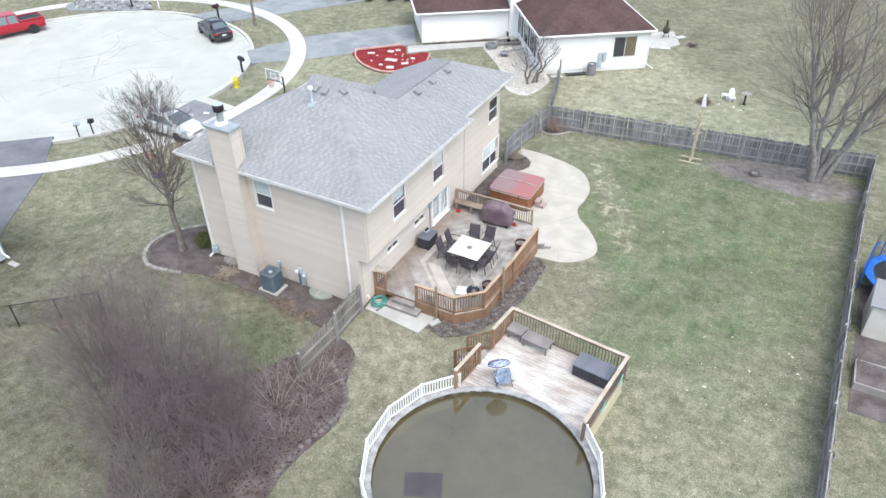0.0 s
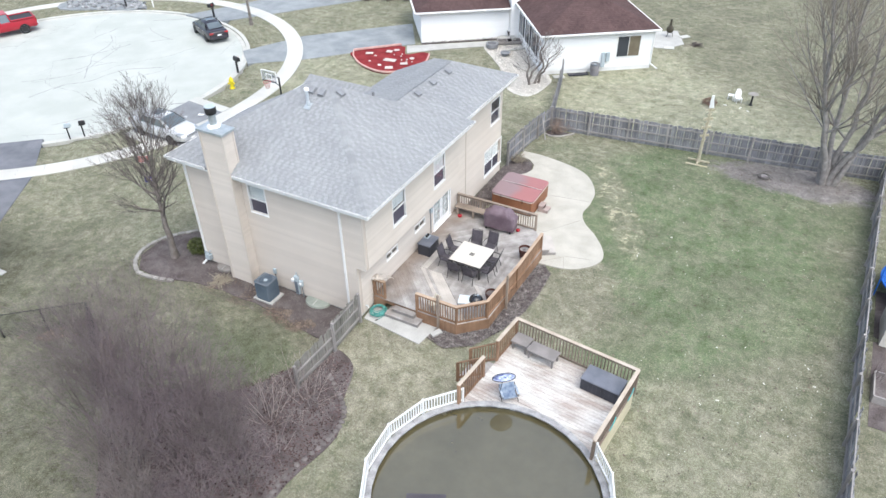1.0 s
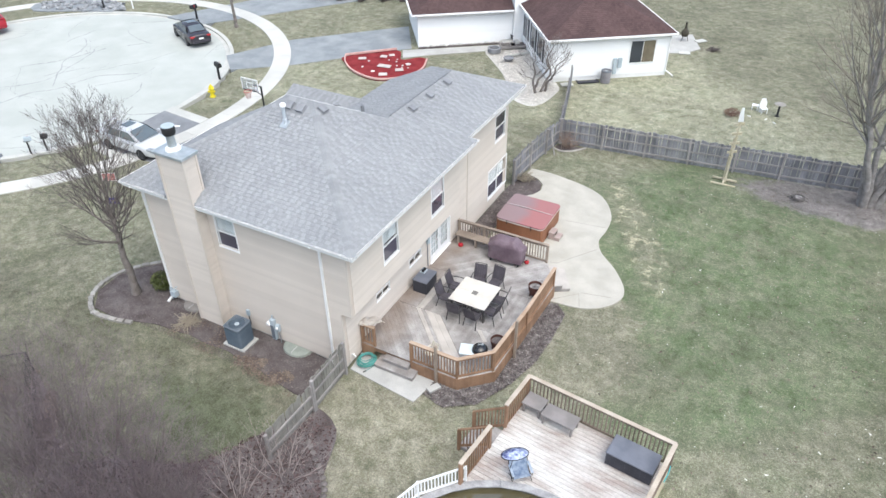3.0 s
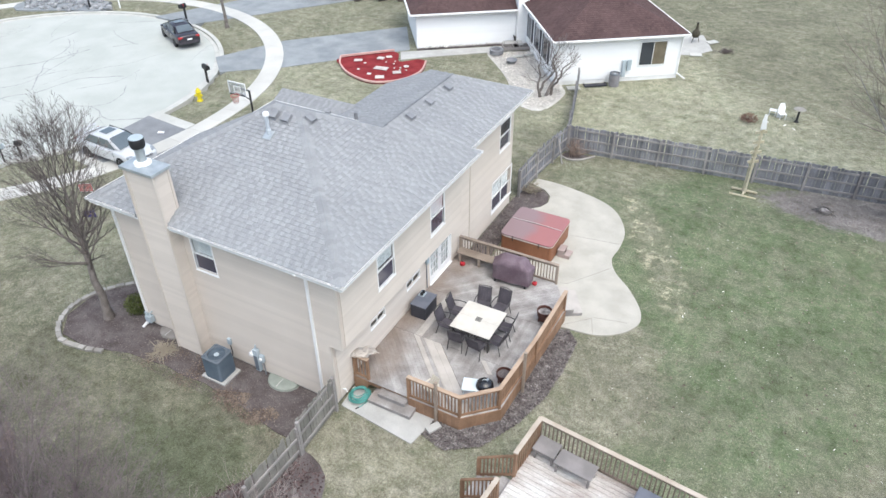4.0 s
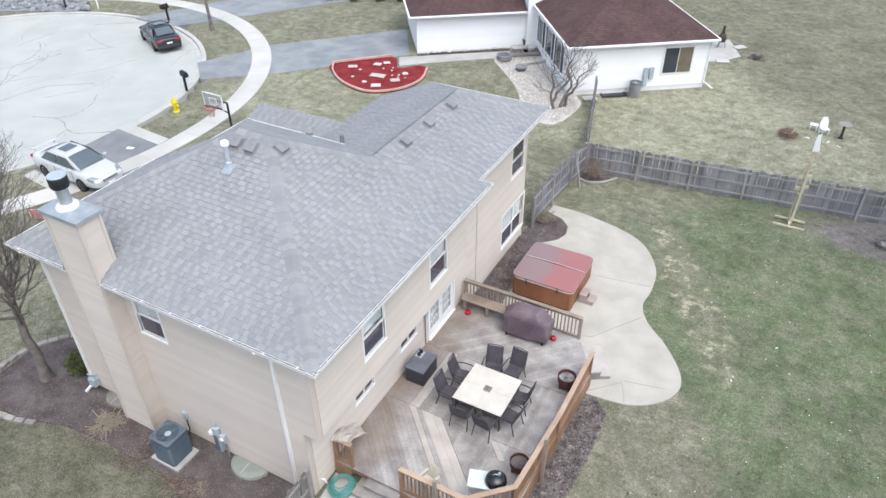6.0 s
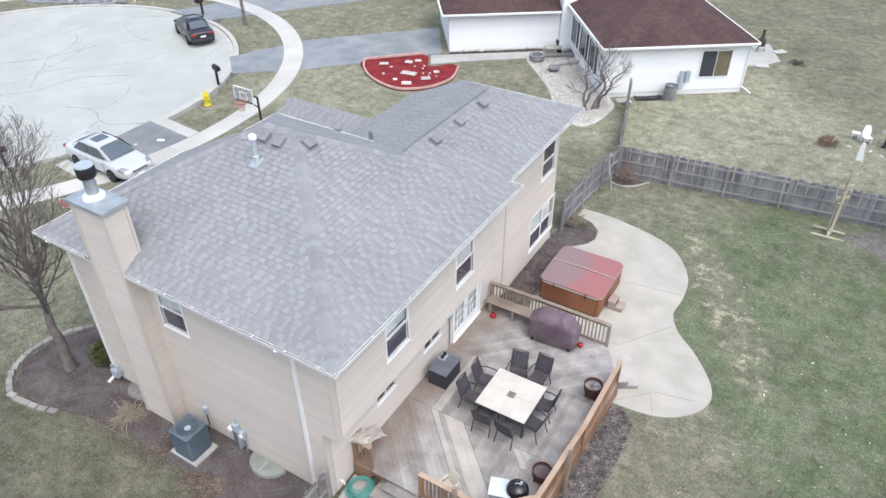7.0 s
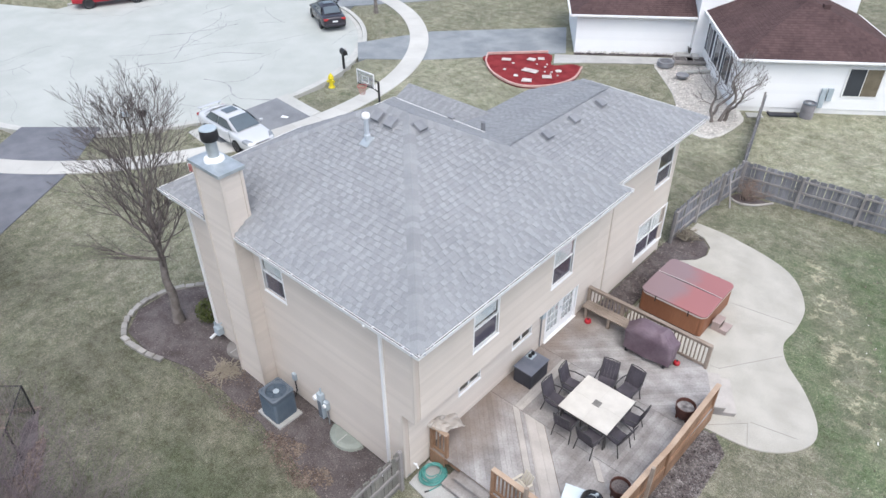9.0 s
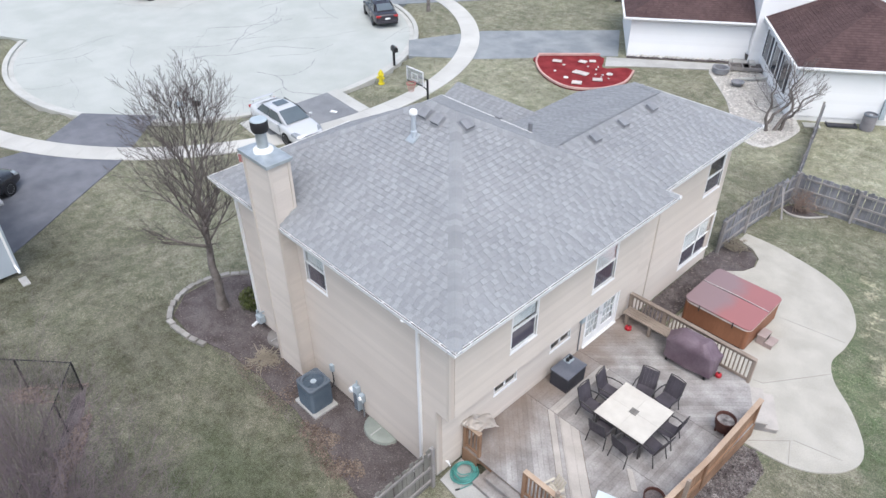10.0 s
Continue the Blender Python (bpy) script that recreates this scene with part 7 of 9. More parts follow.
litter("fallen_leaves", [(-18.7, 16.95), (-18.2, 16.5), (-17.2, 16.4), (-16.1, 16.25), (-15.5, 16.3), (-15.9, 17.1), (-16.9, 17.5), (-17.9, 17.2)], 1400, 0.03, LEAF_BROWN, 0.045, 21, "tan dead leaves heaped beside the air conditioner", 0.2)
litter("fallen_leaves", DECK_BED, 6500, 0.032, LITTER_GREY, 0.04, 3, "dead leaves and stems in the bed round the deck")
litter("bark_chips", DECK_BED, 4500, 0.03, CHIP, 0.04, 4, "dark chips in the bed round the deck")
litter("fallen_leaves", SHRUB_BED, 9000, 0.045, LITTER_DARK, 0.04, 5, "dead leaves under the bare shrubs")
litter("fallen_leaves", [(-24.5, 13.0), (-23.0, 12.5), (-21.8, 11.75), (-20.5, 11.0), (-20.9, 10.4), (-22.86, 11.4), (-24.2, 12.2), (-25.2, 11.1), (-26.4, 10.6), (-26.5, 11.0), (-25.4, 12.0)], 3200, 0.045, LEAF_BROWN, 0.01, 6, "brown leaves caught along the chain-link fence", 0.15)
litter("bark_chips", [(-14.45, 27.3), (-13.5, 27.3), (-13.55, 32.4), (-12.95, 33.2), (-13.5, 34.4), (-14.45, 33.0)], 900, 0.05, CHIP, 0.04, 7, "bark chips by the hot tub")
litter("lawn_specks", [(-8.3, 19.0), (3.6, 14.0), (3.8, 37.5), (-8.0, 38.5), (-7.6, 33.0), (-6.0, 29.0), (-6.2, 25.0)], 240, 0.026, SCRAP, 0.02, 31, "tiny pale specks of debris on the lawn")
litter("lawn_specks", [(-8.3, 19.0), (3.6, 14.0), (3.8, 37.5), (-8.0, 38.5), (-7.6, 33.0), (-6.0, 29.0), (-6.2, 25.0)], 700, 0.05, LITTER, 0.02, 32, "dead brown leaves scattered over the lawn")
litter("fallen_leaves", [(-3.6, 39.4), (-1.7, 37.4), (2.6, 38.8), (4.3, 40.6), (-3.0, 40.6)], 900, 0.03, LITTER, 0.02, 8, "dry leaves on the bare soil under the tree")


# ---- on the pool deck ----
GREY_CUSHION = material("taupe_bench_top", (0.20, 0.185, 0.18), (0.26, 0.24, 0.235), 2.0, 0.8, bump=0.1, fine=0.08)
for k, (u0, u1, vm) in enumerate(((0.1, 0.8, 0.36), (0.84, 1.98, 0.46))):
    c = pd((u0 + u1) / 2, vm)
    b = thing("bench", (c[0], c[1], PD + 0.004), -6.2, "low taupe bench by the pool deck railing", "bench", "pool deck benches")
    w = (u1 - u0) / 2
    part("top", Mesh().box(-w, w, -0.29, 0.29, 0.38, 0.44), GREY_CUSHION, b, local=True, bevel=0.015)
    part("apron", Mesh().box(-w + 0.04, w - 0.04, -0.25, 0.25, 0.3, 0.38), GREY_CUSHION, b, local=True)
    for x in (-w + 0.08, w - 0.08):
        for y in (-0.22, 0.22):
            part("leg", Mesh().box(x - 0.03, x + 0.03, y - 0.03, y + 0.03, 0, 0.3), GREY_CUSHION, b, local=True)
c = pd(3.9, 0.62)
storage_box("deck_box", (c[0], c[1], PD + 0.004), -6.2, 1.42, 0.78, 0.56, DARK, "large slate-grey deck box by the pool railing", ribs=9)
BLUE = material("blue_fabric", (0.03, 0.04, 0.2), (0.55, 0.62, 0.78), 9.0, 0.7, bump=0.1, fine=0.1)
BLUE_GREY = material("blue_grey_fabric", (0.13, 0.18, 0.27), (0.42, 0.48, 0.56), 4.0, 0.7, bump=0.1, fine=0.1)


def canopy_chair(at, rz):
    c = thing("folding_chair", at, rz, "low blue folding chair with a round canopy on the pool deck", "chair")
    part("seat", Mesh().loft([[(-0.26, y, z), (0.26, y, z), (0.26, y, z + 0.012), (-0.26, y, z + 0.012)] for y, z in ((-0.2, 0.2), (-0.05, 0.18), (0.12, 0.24))]), BLUE_GREY, c, local=True)
    part("backrest", Mesh().loft([[(-0.27, y, z), (0.27, y, z), (0.27, y - 0.015, z), (-0.27, y - 0.015, z)] for y, z in ((-0.2, 0.2), (-0.3, 0.36), (-0.38, 0.5))]), BLUE_GREY, c, local=True)
    m = Mesh()
    m.v.append((0.2, -0.14, 1.18))
    for r in (0.5, 1.0):
        for i in range(20):
            a = 2 * math.pi * i / 20
            m.v.append((0.2 + 0.41 * r * math.cos(a), -0.14 + 0.29 * r * math.sin(a), 1.18 - 0.1 * r * r + 0.1 * r * math.sin(a)))
    m.f += [(0, 1 + i, 1 + (i + 1) % 20) for i in range(20)] + [(1 + i, 21 + i, 21 + (i + 1) % 20, 1 + (i + 1) % 20) for i in range(20)]
    can = part("canopy", m, BLUE, c, "patterned blue canopy", local=True, smooth=True)
    can.modifiers.new("thick", "SOLIDIFY").thickness = 0.012
    part("canopy_rim", Mesh().tube([(0.2 + 0.41 * math.cos(a * 0.3142), -0.14 + 0.29 * math.sin(a * 0.3142), 1.08 + 0.1 * math.sin(a * 0.3142)) for a in range(21)], 0.014, 5, False), BLACK, c, local=True)
    part("pole", Mesh().tube([(0.31, -0.18, 0.3), (0.2, -0.14, 1.17)], 0.011, 6), BLACK, c, local=True)
    for x in (-0.29, 0.29):
        part("leg", Mesh().tube([(x, 0.14, 0.02), (x, -0.2, 0.22), (x, -0.38, 0.5)], 0.012, 6), BLACK, c, local=True)
        part("leg", Mesh().tube([(x, -0.28, 0.02), (x, 0.13, 0.28), (x, 0.13, 0.4)], 0.012, 6), BLACK, c, local=True)
        part("arm", Mesh().box(x - 0.035, x + 0.035, -0.3, 0.14, 0.4, 0.415), BLUE_GREY, c, local=True)


canopy_chair((-6.72, 16.32, PD + 0.004), 222)
TOY = material("turquoise_plastic", (0.05, 0.35, 0.38), (0.08, 0.45, 0.45), 3.0, 0.4, fine=0.05)
for v in (0.75, 2.3):
    p = pd(PDW + 0.1, v)
    fl = thing("pool_noodle", (p[0], p[1], PD + 0.5), -6.2, "turquoise float hung on the pool deck railing", "float")
    part("tube", Mesh().tube([(0.0, -0.22, -0.1), (0.03, 0.0, 0.12), (0.0, 0.22, 0.16)], 0.017, 8), TOY, fl, local=True, smooth=True)
# ---- chain-link fence ----
chain = thing("chain_link_fence", (-24.3, 12.8, 0.0), 0, "black chain-link fence with tube posts", "fence")
clp = [(-29.5, 8.2), (-28.2, 9.3), (-26.95, 10.45), (-25.67, 11.6), (-24.35, 12.78), (-23.05, 11.83), (-21.75, 10.88), (-20.45, 9.93)]
wire = Mesh()
for p in clp:
    part("post", Mesh().tube([(*p, -0.1), (*p, 1.22)], 0.03, 8), BLACK, chain)
for p, q in zip(clp, clp[1:]):
    part("top_rail", Mesh().tube([(*p, 1.2), (*q, 1.2)], 0.018, 6), BLACK, chain)
    n = 18
    for i in range(-9, n):
        for s in (0, 1):
            a, b = i / n, (i + 9) / n
            lo, hi = max(a, 0), min(b, 1)
            if lo < hi:
                za, zb = (lo - a) / (b - a) * 1.18, (hi - a) / (b - a) * 1.18
                if s:
                    za, zb = 1.18 - za, 1.18 - zb
                wire.tube([(p[0] + (q[0] - p[0]) * lo, p[1] + (q[1] - p[1]) * lo, za), (p[0] + (q[0] - p[0]) * hi, p[1] + (q[1] - p[1]) * hi, zb)], 0.004, 3, False)
part("wire_mesh", wire, BLACK, chain, kind="stuff")

# ---- wooden climbing post in the yard ----
YELLOW_WOOD = material("yellow_pine", (0.45, 0.4, 0.28), (0.55, 0.5, 0.38), 2.0, 0.8, fine=0.12, vary=0.06)
ax, ay = -4.78, 39.1
az_ = gz(ax, ay)
tower = thing("climbing_post", (ax, ay, az_), 0, "tall yellow timber post with pegs and crossed feet", "play post")
for y in (-0.22, 0.4):
    part("foot", Mesh().box(-0.62, 0.62, y - 0.045, y + 0.045, 0.0, 0.09), YELLOW_WOOD, tower, local=True, bevel=0.005)
part("foot", Mesh().box(-0.045, 0.045, -0.22, 0.4, 0.09, 0.17), YELLOW_WOOD, tower, local=True)
part("upright", Mesh().beam((0.06, 0.05, 0.1), (0.06, 0.05, 4.2), 0.09, 0.09), YELLOW_WOOD, tower, local=True)
part("upright", Mesh().beam((-0.06, 0.16, 0.1), (-0.02, 0.12, 2.6), 0.06, 0.06), YELLOW_WOOD, tower, local=True)
for k in range(8):
    part("peg", Mesh().beam((-0.2 if k % 2 else -0.02, 0.05, 1.5 + k * 0.26), (0.26 if k % 2 else 0.1, 0.16, 1.62 + k * 0.26), 0.08, 0.12), YELLOW_WOOD, tower, local=True)
part("brace", Mesh().beam((0.06, 0.38, 0.1), (0.06, 0.08, 0.9), 0.07, 0.04), YELLOW_WOOD, tower, local=True)
part("top_board", Mesh().loft([[(-0.05, -0.03, 3.55), (0.2, -0.03, 3.6), (0.2, 0.03, 3.6), (-0.05, 0.03, 3.55)], [(-0.06, -0.03, 4.0), (0.12, -0.03, 4.05), (0.12, 0.03, 4.05), (-0.06, 0.03, 4.0)], [(-0.02, -0.03, 4.3), (0.1, -0.03, 4.3), (0.1, 0.03, 4.3), (-0.02, 0.03, 4.3)]]), WHITE, tower, "white board at the top", local=True)
SOOT = material("sooty_stone", (0.085, 0.078, 0.075), (0.16, 0.148, 0.14), 5.0, 0.95, bump=0.5, bump_scale=15, fine=0.3)
fp = thing("fire_ring", (-1.12, 39.2, gz(-1.1, 39.2) + 0.02), 0, "dark fire ring with a pale ash heap", "fire pit")
part("ring", Mesh().lathe([(0.3, 0), (0.34, 0.02), (0.32, 0.15), (0.25, 0.16), (0.24, 0.03)], 11), SOOT, fp, local=True, smooth=True)
for k in range(7):
    a = k * 0.9 + 0.3
    part("stick", Mesh().tube([(0.2 * math.cos(a), 0.2 * math.sin(a), 0.16), (0.55 * math.cos(a + 0.2), 0.5 * math.sin(a + 0.2), 0.03)], [0.025, 0.015], 5), SOOT, fp, "charred stick", local=True)
part("ash", Mesh().lathe([(0.25, 0.1), (0.15, 0.17), (0, 0.19)], 11), ASH, fp, local=True)

def rock_mesh(r, seed):
    m = Mesh()
    bm = bmesh.new()
    bmesh.ops.create_icosphere(bm, subdivisions=1, radius=r)
    for v_ in bm.verts:
        v_.co *= 1 + 0.35 * noise.noise(v_.co * 4 / r * 0.2 + Vector((seed, 0, 0)))
        v_.co.z *= 0.6
    m.v, m.f = [tuple(v_.co) for v_ in bm.verts], [tuple(q.index for q in f.verts) for f in bm.faces]
    bm.free()
    return m


MOSSY = material("mossy_stone", (0.12, 0.105, 0.1), (0.19, 0.17, 0.165), 3.0, 0.95, fine=0.15, vary=0.15)
rock_edge = [mesh_data("stone", rock_mesh(0.12, 20 + q), MOSSY) for q in range(3)]
scrap_data = mesh_data("scrap", Mesh().loft([[(-0.09, -0.025, 0.0), (0.09, -0.03, 0.0), (0.08, 0.03, 0.0), (-0.085, 0.025, 0.0)], [(-0.07, -0.02, 0.025), (0.08, -0.02, 0.03), (0.06, 0.02, 0.035), (-0.07, 0.02, 0.02)]]), SCRAP)
for k, (x, y) in enumerate(((-0.77, 23.56), (0.25, 24.09), (1.19, 22.4), (-0.2, 20.72), (-0.56, 21.93), (-0.74, 20.25), (-4.23, 30.41), (-5.31, 28.16), (2.47, 24.16), (3.02, 22.91), (2.6, 24.0), (2.9, 23.1))):
    sc = thing("scrap", (x, y, gz(x, y) + 0.015), 0, "pale chewed scrap lying on the lawn", "scrap", "scraps on the lawn")
    piece("chip", scrap_data, sc, pose(0, 0, 0, 0, 0, k * 67) @ Matrix.Scale(0.4 + 0.1 * (k % 4), 4))
border = thing("stone_edging", (-12.2, 12.0, 0.0), 0, "weathered stones edging the shrub bed", "edging")
for k, p in enumerate(curve_through([(-13.7, 15.0), (-12.83, 14.4), (-12.14, 13.77), (-11.9, 12.9), (-12.01, 12.0), (-12.3, 10.8), (-12.26, 9.67)], 4)):
    piece("stone", rock_edge[k % 3], border, pose(p[0] + 12.2, p[1] - 12.0, 0.03, 0, 0, k * 77))

# ---- over the back fence ----
for k, (x, y, s) in enumerate(((-4.75, 49.9, 1), (-4.2, 49.6, 1))):
    pc = thing("plastic_chair", (x, y, -0.6), 30 * k, "white plastic garden seat on the grass", "chair")
    part("seat", Mesh().box(-0.25, 0.25, -0.22, 0.22, 0.36, 0.4), WHITE, pc, local=True, bevel=0.02)
    if k:
        part("backrest", Mesh().loft([[(-0.25, 0.2, 0.0), (0.25, 0.2, 0.0), (0.25, 0.26, 0.0), (-0.25, 0.26, 0.0)], [(-0.27, 0.26, 0.7), (0.27, 0.26, 0.7), (0.27, 0.32, 0.7), (-0.27, 0.32, 0.7)], [(-0.15, 0.34, 1.05), (0.15, 0.34, 1.05), (0.15, 0.38, 1.05), (-0.15, 0.38, 1.05)]]), WHITE, pc, local=True)
    for i in (-0.2, 0.2):
        for j in (-0.18, 0.18):
            part("leg", Mesh().box(i - 0.025, i + 0.025, j - 0.025, j + 0.025, 0, 0.36), WHITE, pc, local=True)
    pc.scale = (0.82, 0.82, 0.82)
bt = thing("bird_bath", (-3.35, 49.5, -0.6), 0, "pale round bird bath on a dark stem", "bird bath")
part("bowl", Mesh().lathe([(0, 0.72), (0.2, 0.74), (0.34, 0.82), (0.32, 0.83), (0, 0.77)], 20), STONE, bt, local=True, smooth=True)
part("stem", Mesh().lathe([(0.16, 0), (0.07, 0.1), (0.06, 0.72), (0, 0.74)], 12), BLACK, bt, local=True, smooth=True)
leafy("dead_bush", (-5.9, 48.3), 0.55, 0.45, 600, 9, "low reddish-brown dried bush", material("dry_leaf", (0.15, 0.09, 0.07), (0.23, 0.14, 0.11), 4, 0.9, bump=0, vary=0.3, island=True))

edge2 = thing("curved_edging", (-13.2, 38.6, gz(-13.2, 38.6)), 0, "curved pale edging rail round the corner bed", "edging")
rail = [(x + 13.2, y - 38.6, gz(x, y) - gz(-13.2, 38.6) + 0.05) for x, y in curve_through([(-14.0, 38.45), (-13.57, 38.25), (-13.08, 38.5), (-12.73, 39.03), (-12.5, 39.5)], 5)]
part("rail", Mesh().tube(rail, 0.055, 8), STONE, edge2, local=True, smooth=True)
prop = thing("fence_prop", (-13.65, 37.5, gz(-13.65, 37.5)), 0, "pale timber leaning as a prop on the side fence", "timber")
part("board", Mesh().beam((0.0, 0.0, 0.02), (-0.42, 0.35, 1.25), 0.07, 0.04), FENCE_RAIL, prop, local=True)
for k, (x, y) in enumerate(((-4.91, 48.66), (-3.9, 48.65), (-3.38, 48.36))):
    sc = thing("scrap", (x, y, gz(x, y) + 0.02), 0, "pale flat scrap lying on the neighbouring grass", "scrap", "scraps on the neighbouring grass")
    piece("chip", scrap_data, sc, pose(0, 0, 0, 0, 0, k * 67) @ Matrix.Scale(1.4, 4))
shrub((-9.1, 59.2), 0.25, 1.5, 40, 77, TWIG_DARK, "heap of cut brown brush on the grass", 4, name="brush_heap", arch=0.3)

# ---- white neighbouring house ----
NZ, NRZ = -0.5, 36.3
nhouse = thing("neighbour_house", (-17.74, 48.5, NZ), NRZ, "white sided house with brown shingle roofs and a garage", "house")


def nbox(name, m, mat, label="", parent=None, **kw):
    return part(name, m, mat, parent or nhouse, label, local=True, **kw)


def n_clad(axis, plane, out, a0, a1, z0, z1):
    """White lap siding in the house's own axes."""
    s, z = Mesh(), z0
    while z < z1 - 0.02:
        top = min(z + 0.2, z1)
        prof = [(plane, z), (plane + out * 0.014, z), (plane + out * 0.006, top), (plane, top)]
        vs = [((u, d, h) if axis == "x" else (d, u, h)) for u in (a0, a1) for d, h in prof]
        s.add(vs, [(0, 1, 2, 3), (7, 6, 5, 4), (0, 4, 5, 1), (1, 5, 6, 2), (2, 6, 7, 3)])
        z = top
    return s


w1 = nbox("wall", Mesh().box(-0.6, 7.9, -0.25, 7.5, 0.18, 2.95), WHITE_SIDING, "white siding walls of the wing")
nbox("foundation", Mesh().box(-0.57, 7.87, -0.22, 7.5, -0.3, 0.18), WHITE)
for args in (("x", -0.25, -1, -0.6, 7.9), ("y", -0.6, -1, -0.25, 7.5)):
    nbox("siding", n_clad(*args, 0.18, 2.95), WHITE_SIDING, parent=w1, kind="stuff")
w3 = nbox("wall", Mesh().box(-1.3, 8.0, 7.5, 15.5, -0.3, 5.5), WHITE_SIDING, "taller white part behind the wing")
nbox("siding", n_clad("x", 7.5, -1, -1.3, 8.0, 0.0, 5.5), WHITE_SIDING, parent=w3, kind="stuff")
w2 = nbox("wall", Mesh().box(-8.7, -1.32, 8.0, 14.8, -0.1, 2.5), WHITE_SIDING, "white siding walls of the garage")
nbox("siding", n_clad("x", 8.0, -1, -8.7, -1.32, 0.0, 2.5), WHITE_SIDING, parent=w2, kind="stuff")


def n_roof(x0, x1, y0, y1, z, slope, hips, label):
    """Roof with its ridge along the longer side; hips: whether the two ends slope too."""
    m = Mesh()
    longy = hips == (True, False) and x0 > -5 or (y1 - y0) > (x1 - x0)
    wide = x1 - x0 if longy else y1 - y0
    h = wide / 2
    pk = z + slope * h
    if longy:
        xm, a, b = (x0 + x1) / 2, y0 + (h if hips[0] else 0), y1 - (h if hips[1] else 0)
        r1, r2 = (xm, a, pk), (xm, b, pk)
    else:
        ym, a, b = (y0 + y1) / 2, x0 + (h if hips[0] else 0), x1 - (h if hips[1] else 0)
        r1, r2 = (a, ym, pk), (b, ym, pk)
    c = [(x0, y0, z), (x1, y0, z), (x1, y1, z), (x0, y1, z)]
    if longy:
        faces = [[c[1], c[2], r2, r1], [c[3], c[0], r1, r2], [c[0], c[1], r1], [c[2], c[3], r2]]
    else:
        faces = [[c[0], c[1], r2, r1], [c[2], c[3], r1, r2], [c[3], c[0], r1], [c[1], c[2], r2]]
    for f in faces:
        n = len(f)
        m.add(f + [(x, y, q - 0.16) for x, y, q in f], [tuple(range(n)), tuple(range(2 * n - 1, n - 1, -1))] + [(i, n + i, n + (i + 1) % n, (i + 1) % n) for i in range(n)])
    return nbox("roof", m, BROWN_SHINGLE, label), faces


N_FACES = []
nbox("roof_vent", Mesh().box(4.15, 4.5, 3.1, 3.4, 4.5, 4.8), BROWN_SHINGLE, "small brown roof vent", bevel=0.02)
for args in ((-0.9, 8.1, -0.6, 7.5, 3.0, 0.42, (True, False), "brown shingle hip roof of the wing"), (-9.15, -1.33, 7.55, 15.25, 2.55, 0.42, (True, False), "brown shingle roof of the garage"), (-1.6, 8.3, 7.2, 15.8, 5.5, 0.42, (True, True), "brown shingle hip roof of the taller part")):
    ro, fs = n_roof(*args)
    N_FACES.append((ro, fs))
for a, b in (((-0.9, -0.65), (8.15, -0.65)), ((-9.2, 7.5), (-1.35, 7.5))):
    z = 2.94 if a[1] < 0 else 2.49
    nbox("gutter", Mesh().beam((*a, z), (*b, z), 0.11, 0.12), WHITE, bevel=0.01)
for a, b, z in (((-0.95, -0.6), (-0.95, 7.48), 2.94), ((8.15, -0.6), (8.15, 7.48), 2.94), ((-9.2, 7.5), (-9.2, 15.2), 2.49)):
    nbox("gutter", Mesh().beam((*a, z), (*b, z), 0.11, 0.12), WHITE, bevel=0.01)
nbox("downspout", Mesh().beam((7.82, -0.31, 2.9), (7.82, -0.31, 0.3), 0.08, 0.06, (0, 1, 0)).beam((7.82, -0.31, 0.3), (8.2, -0.85, 0.06), 0.08, 0.06), WHITE)
TAN_PANE = material("tan_shade", (0.15, 0.125, 0.09), (0.2, 0.17, 0.125), 1.5, 0.2, bump=0, spec=0.6)


def n_window(axis, plane, out, u0, u1, z0, z1, mats, shutters=False):
    w = nbox("window", boxed(Mesh(), axis, plane, out, u0 - 0.06, u1 + 0.06, 0.026, 0.07, z0 - 0.06, z1 + 0.06), WHITE, "white-framed window")
    n = len(mats)
    for k, mt in enumerate(mats):
        a, b = u0 + (u1 - u0) * k / n + 0.02, u0 + (u1 - u0) * (k + 1) / n - 0.02
        nbox("pane", boxed(Mesh(), axis, plane, out, a, b, 0.071, 0.078, z0, z1), mt, parent=w)
    if shutters:
        for a, b in ((u0 - 0.42, u0 - 0.09), (u1 + 0.09, u1 + 0.42)):
            nbox("shutter", boxed(Mesh(), axis, plane, out, a, b, 0.026, 0.06, z0 - 0.05, z1 + 0.05), DARK, "dark shutter", parent=w)


DARK_PANE = glass("dark_pane", (0.04, 0.045, 0.055), 0.08)
n_window("x", -0.25, -1, 5.05, 6.8, 1.0, 2.5, (DARK_PANE, TAN_PANE))
n_window("y", -0.6, -1, 1.6, 2.5, 0.8, 2.3, (DARK_PANE,), True)
n_window("y", -0.6, -1, 3.7, 4.6, 0.8, 2.3, (DARK_PANE,), True)
n_window("y", -0.6, -1, 5.9, 6.7, 0.8, 2.3, (DARK_PANE,), True)
nbox("steps", Mesh().box(-2.2, -1.32, 7.2, 7.9, 0.0, 0.16).box(-1.3, -0.95, 6.75, 7.44, 0.0, 0.3), CONCRETE)
AC_BLUE = material("grey_lilac_metal", (0.2, 0.19, 0.2), (0.26, 0.25, 0.26), 2.0, 0.6, bump=0.05, fine=0.1)
air_conditioner((-14.58, 49.78, -0.58), 0.66, 0.8, "round-cornered grey air conditioner beside the white house", pad=False, corner=0.32)
nm = thing("utility_meter", (-14.22, 50.74, NZ - 0.1), NRZ, "pale utility boxes on the white wall", "meter")
part("box", Mesh().box(-0.25, 0.0, -0.16, -0.03, 0.4, 1.5), GREY_METAL, nm, local=True, bevel=0.01)
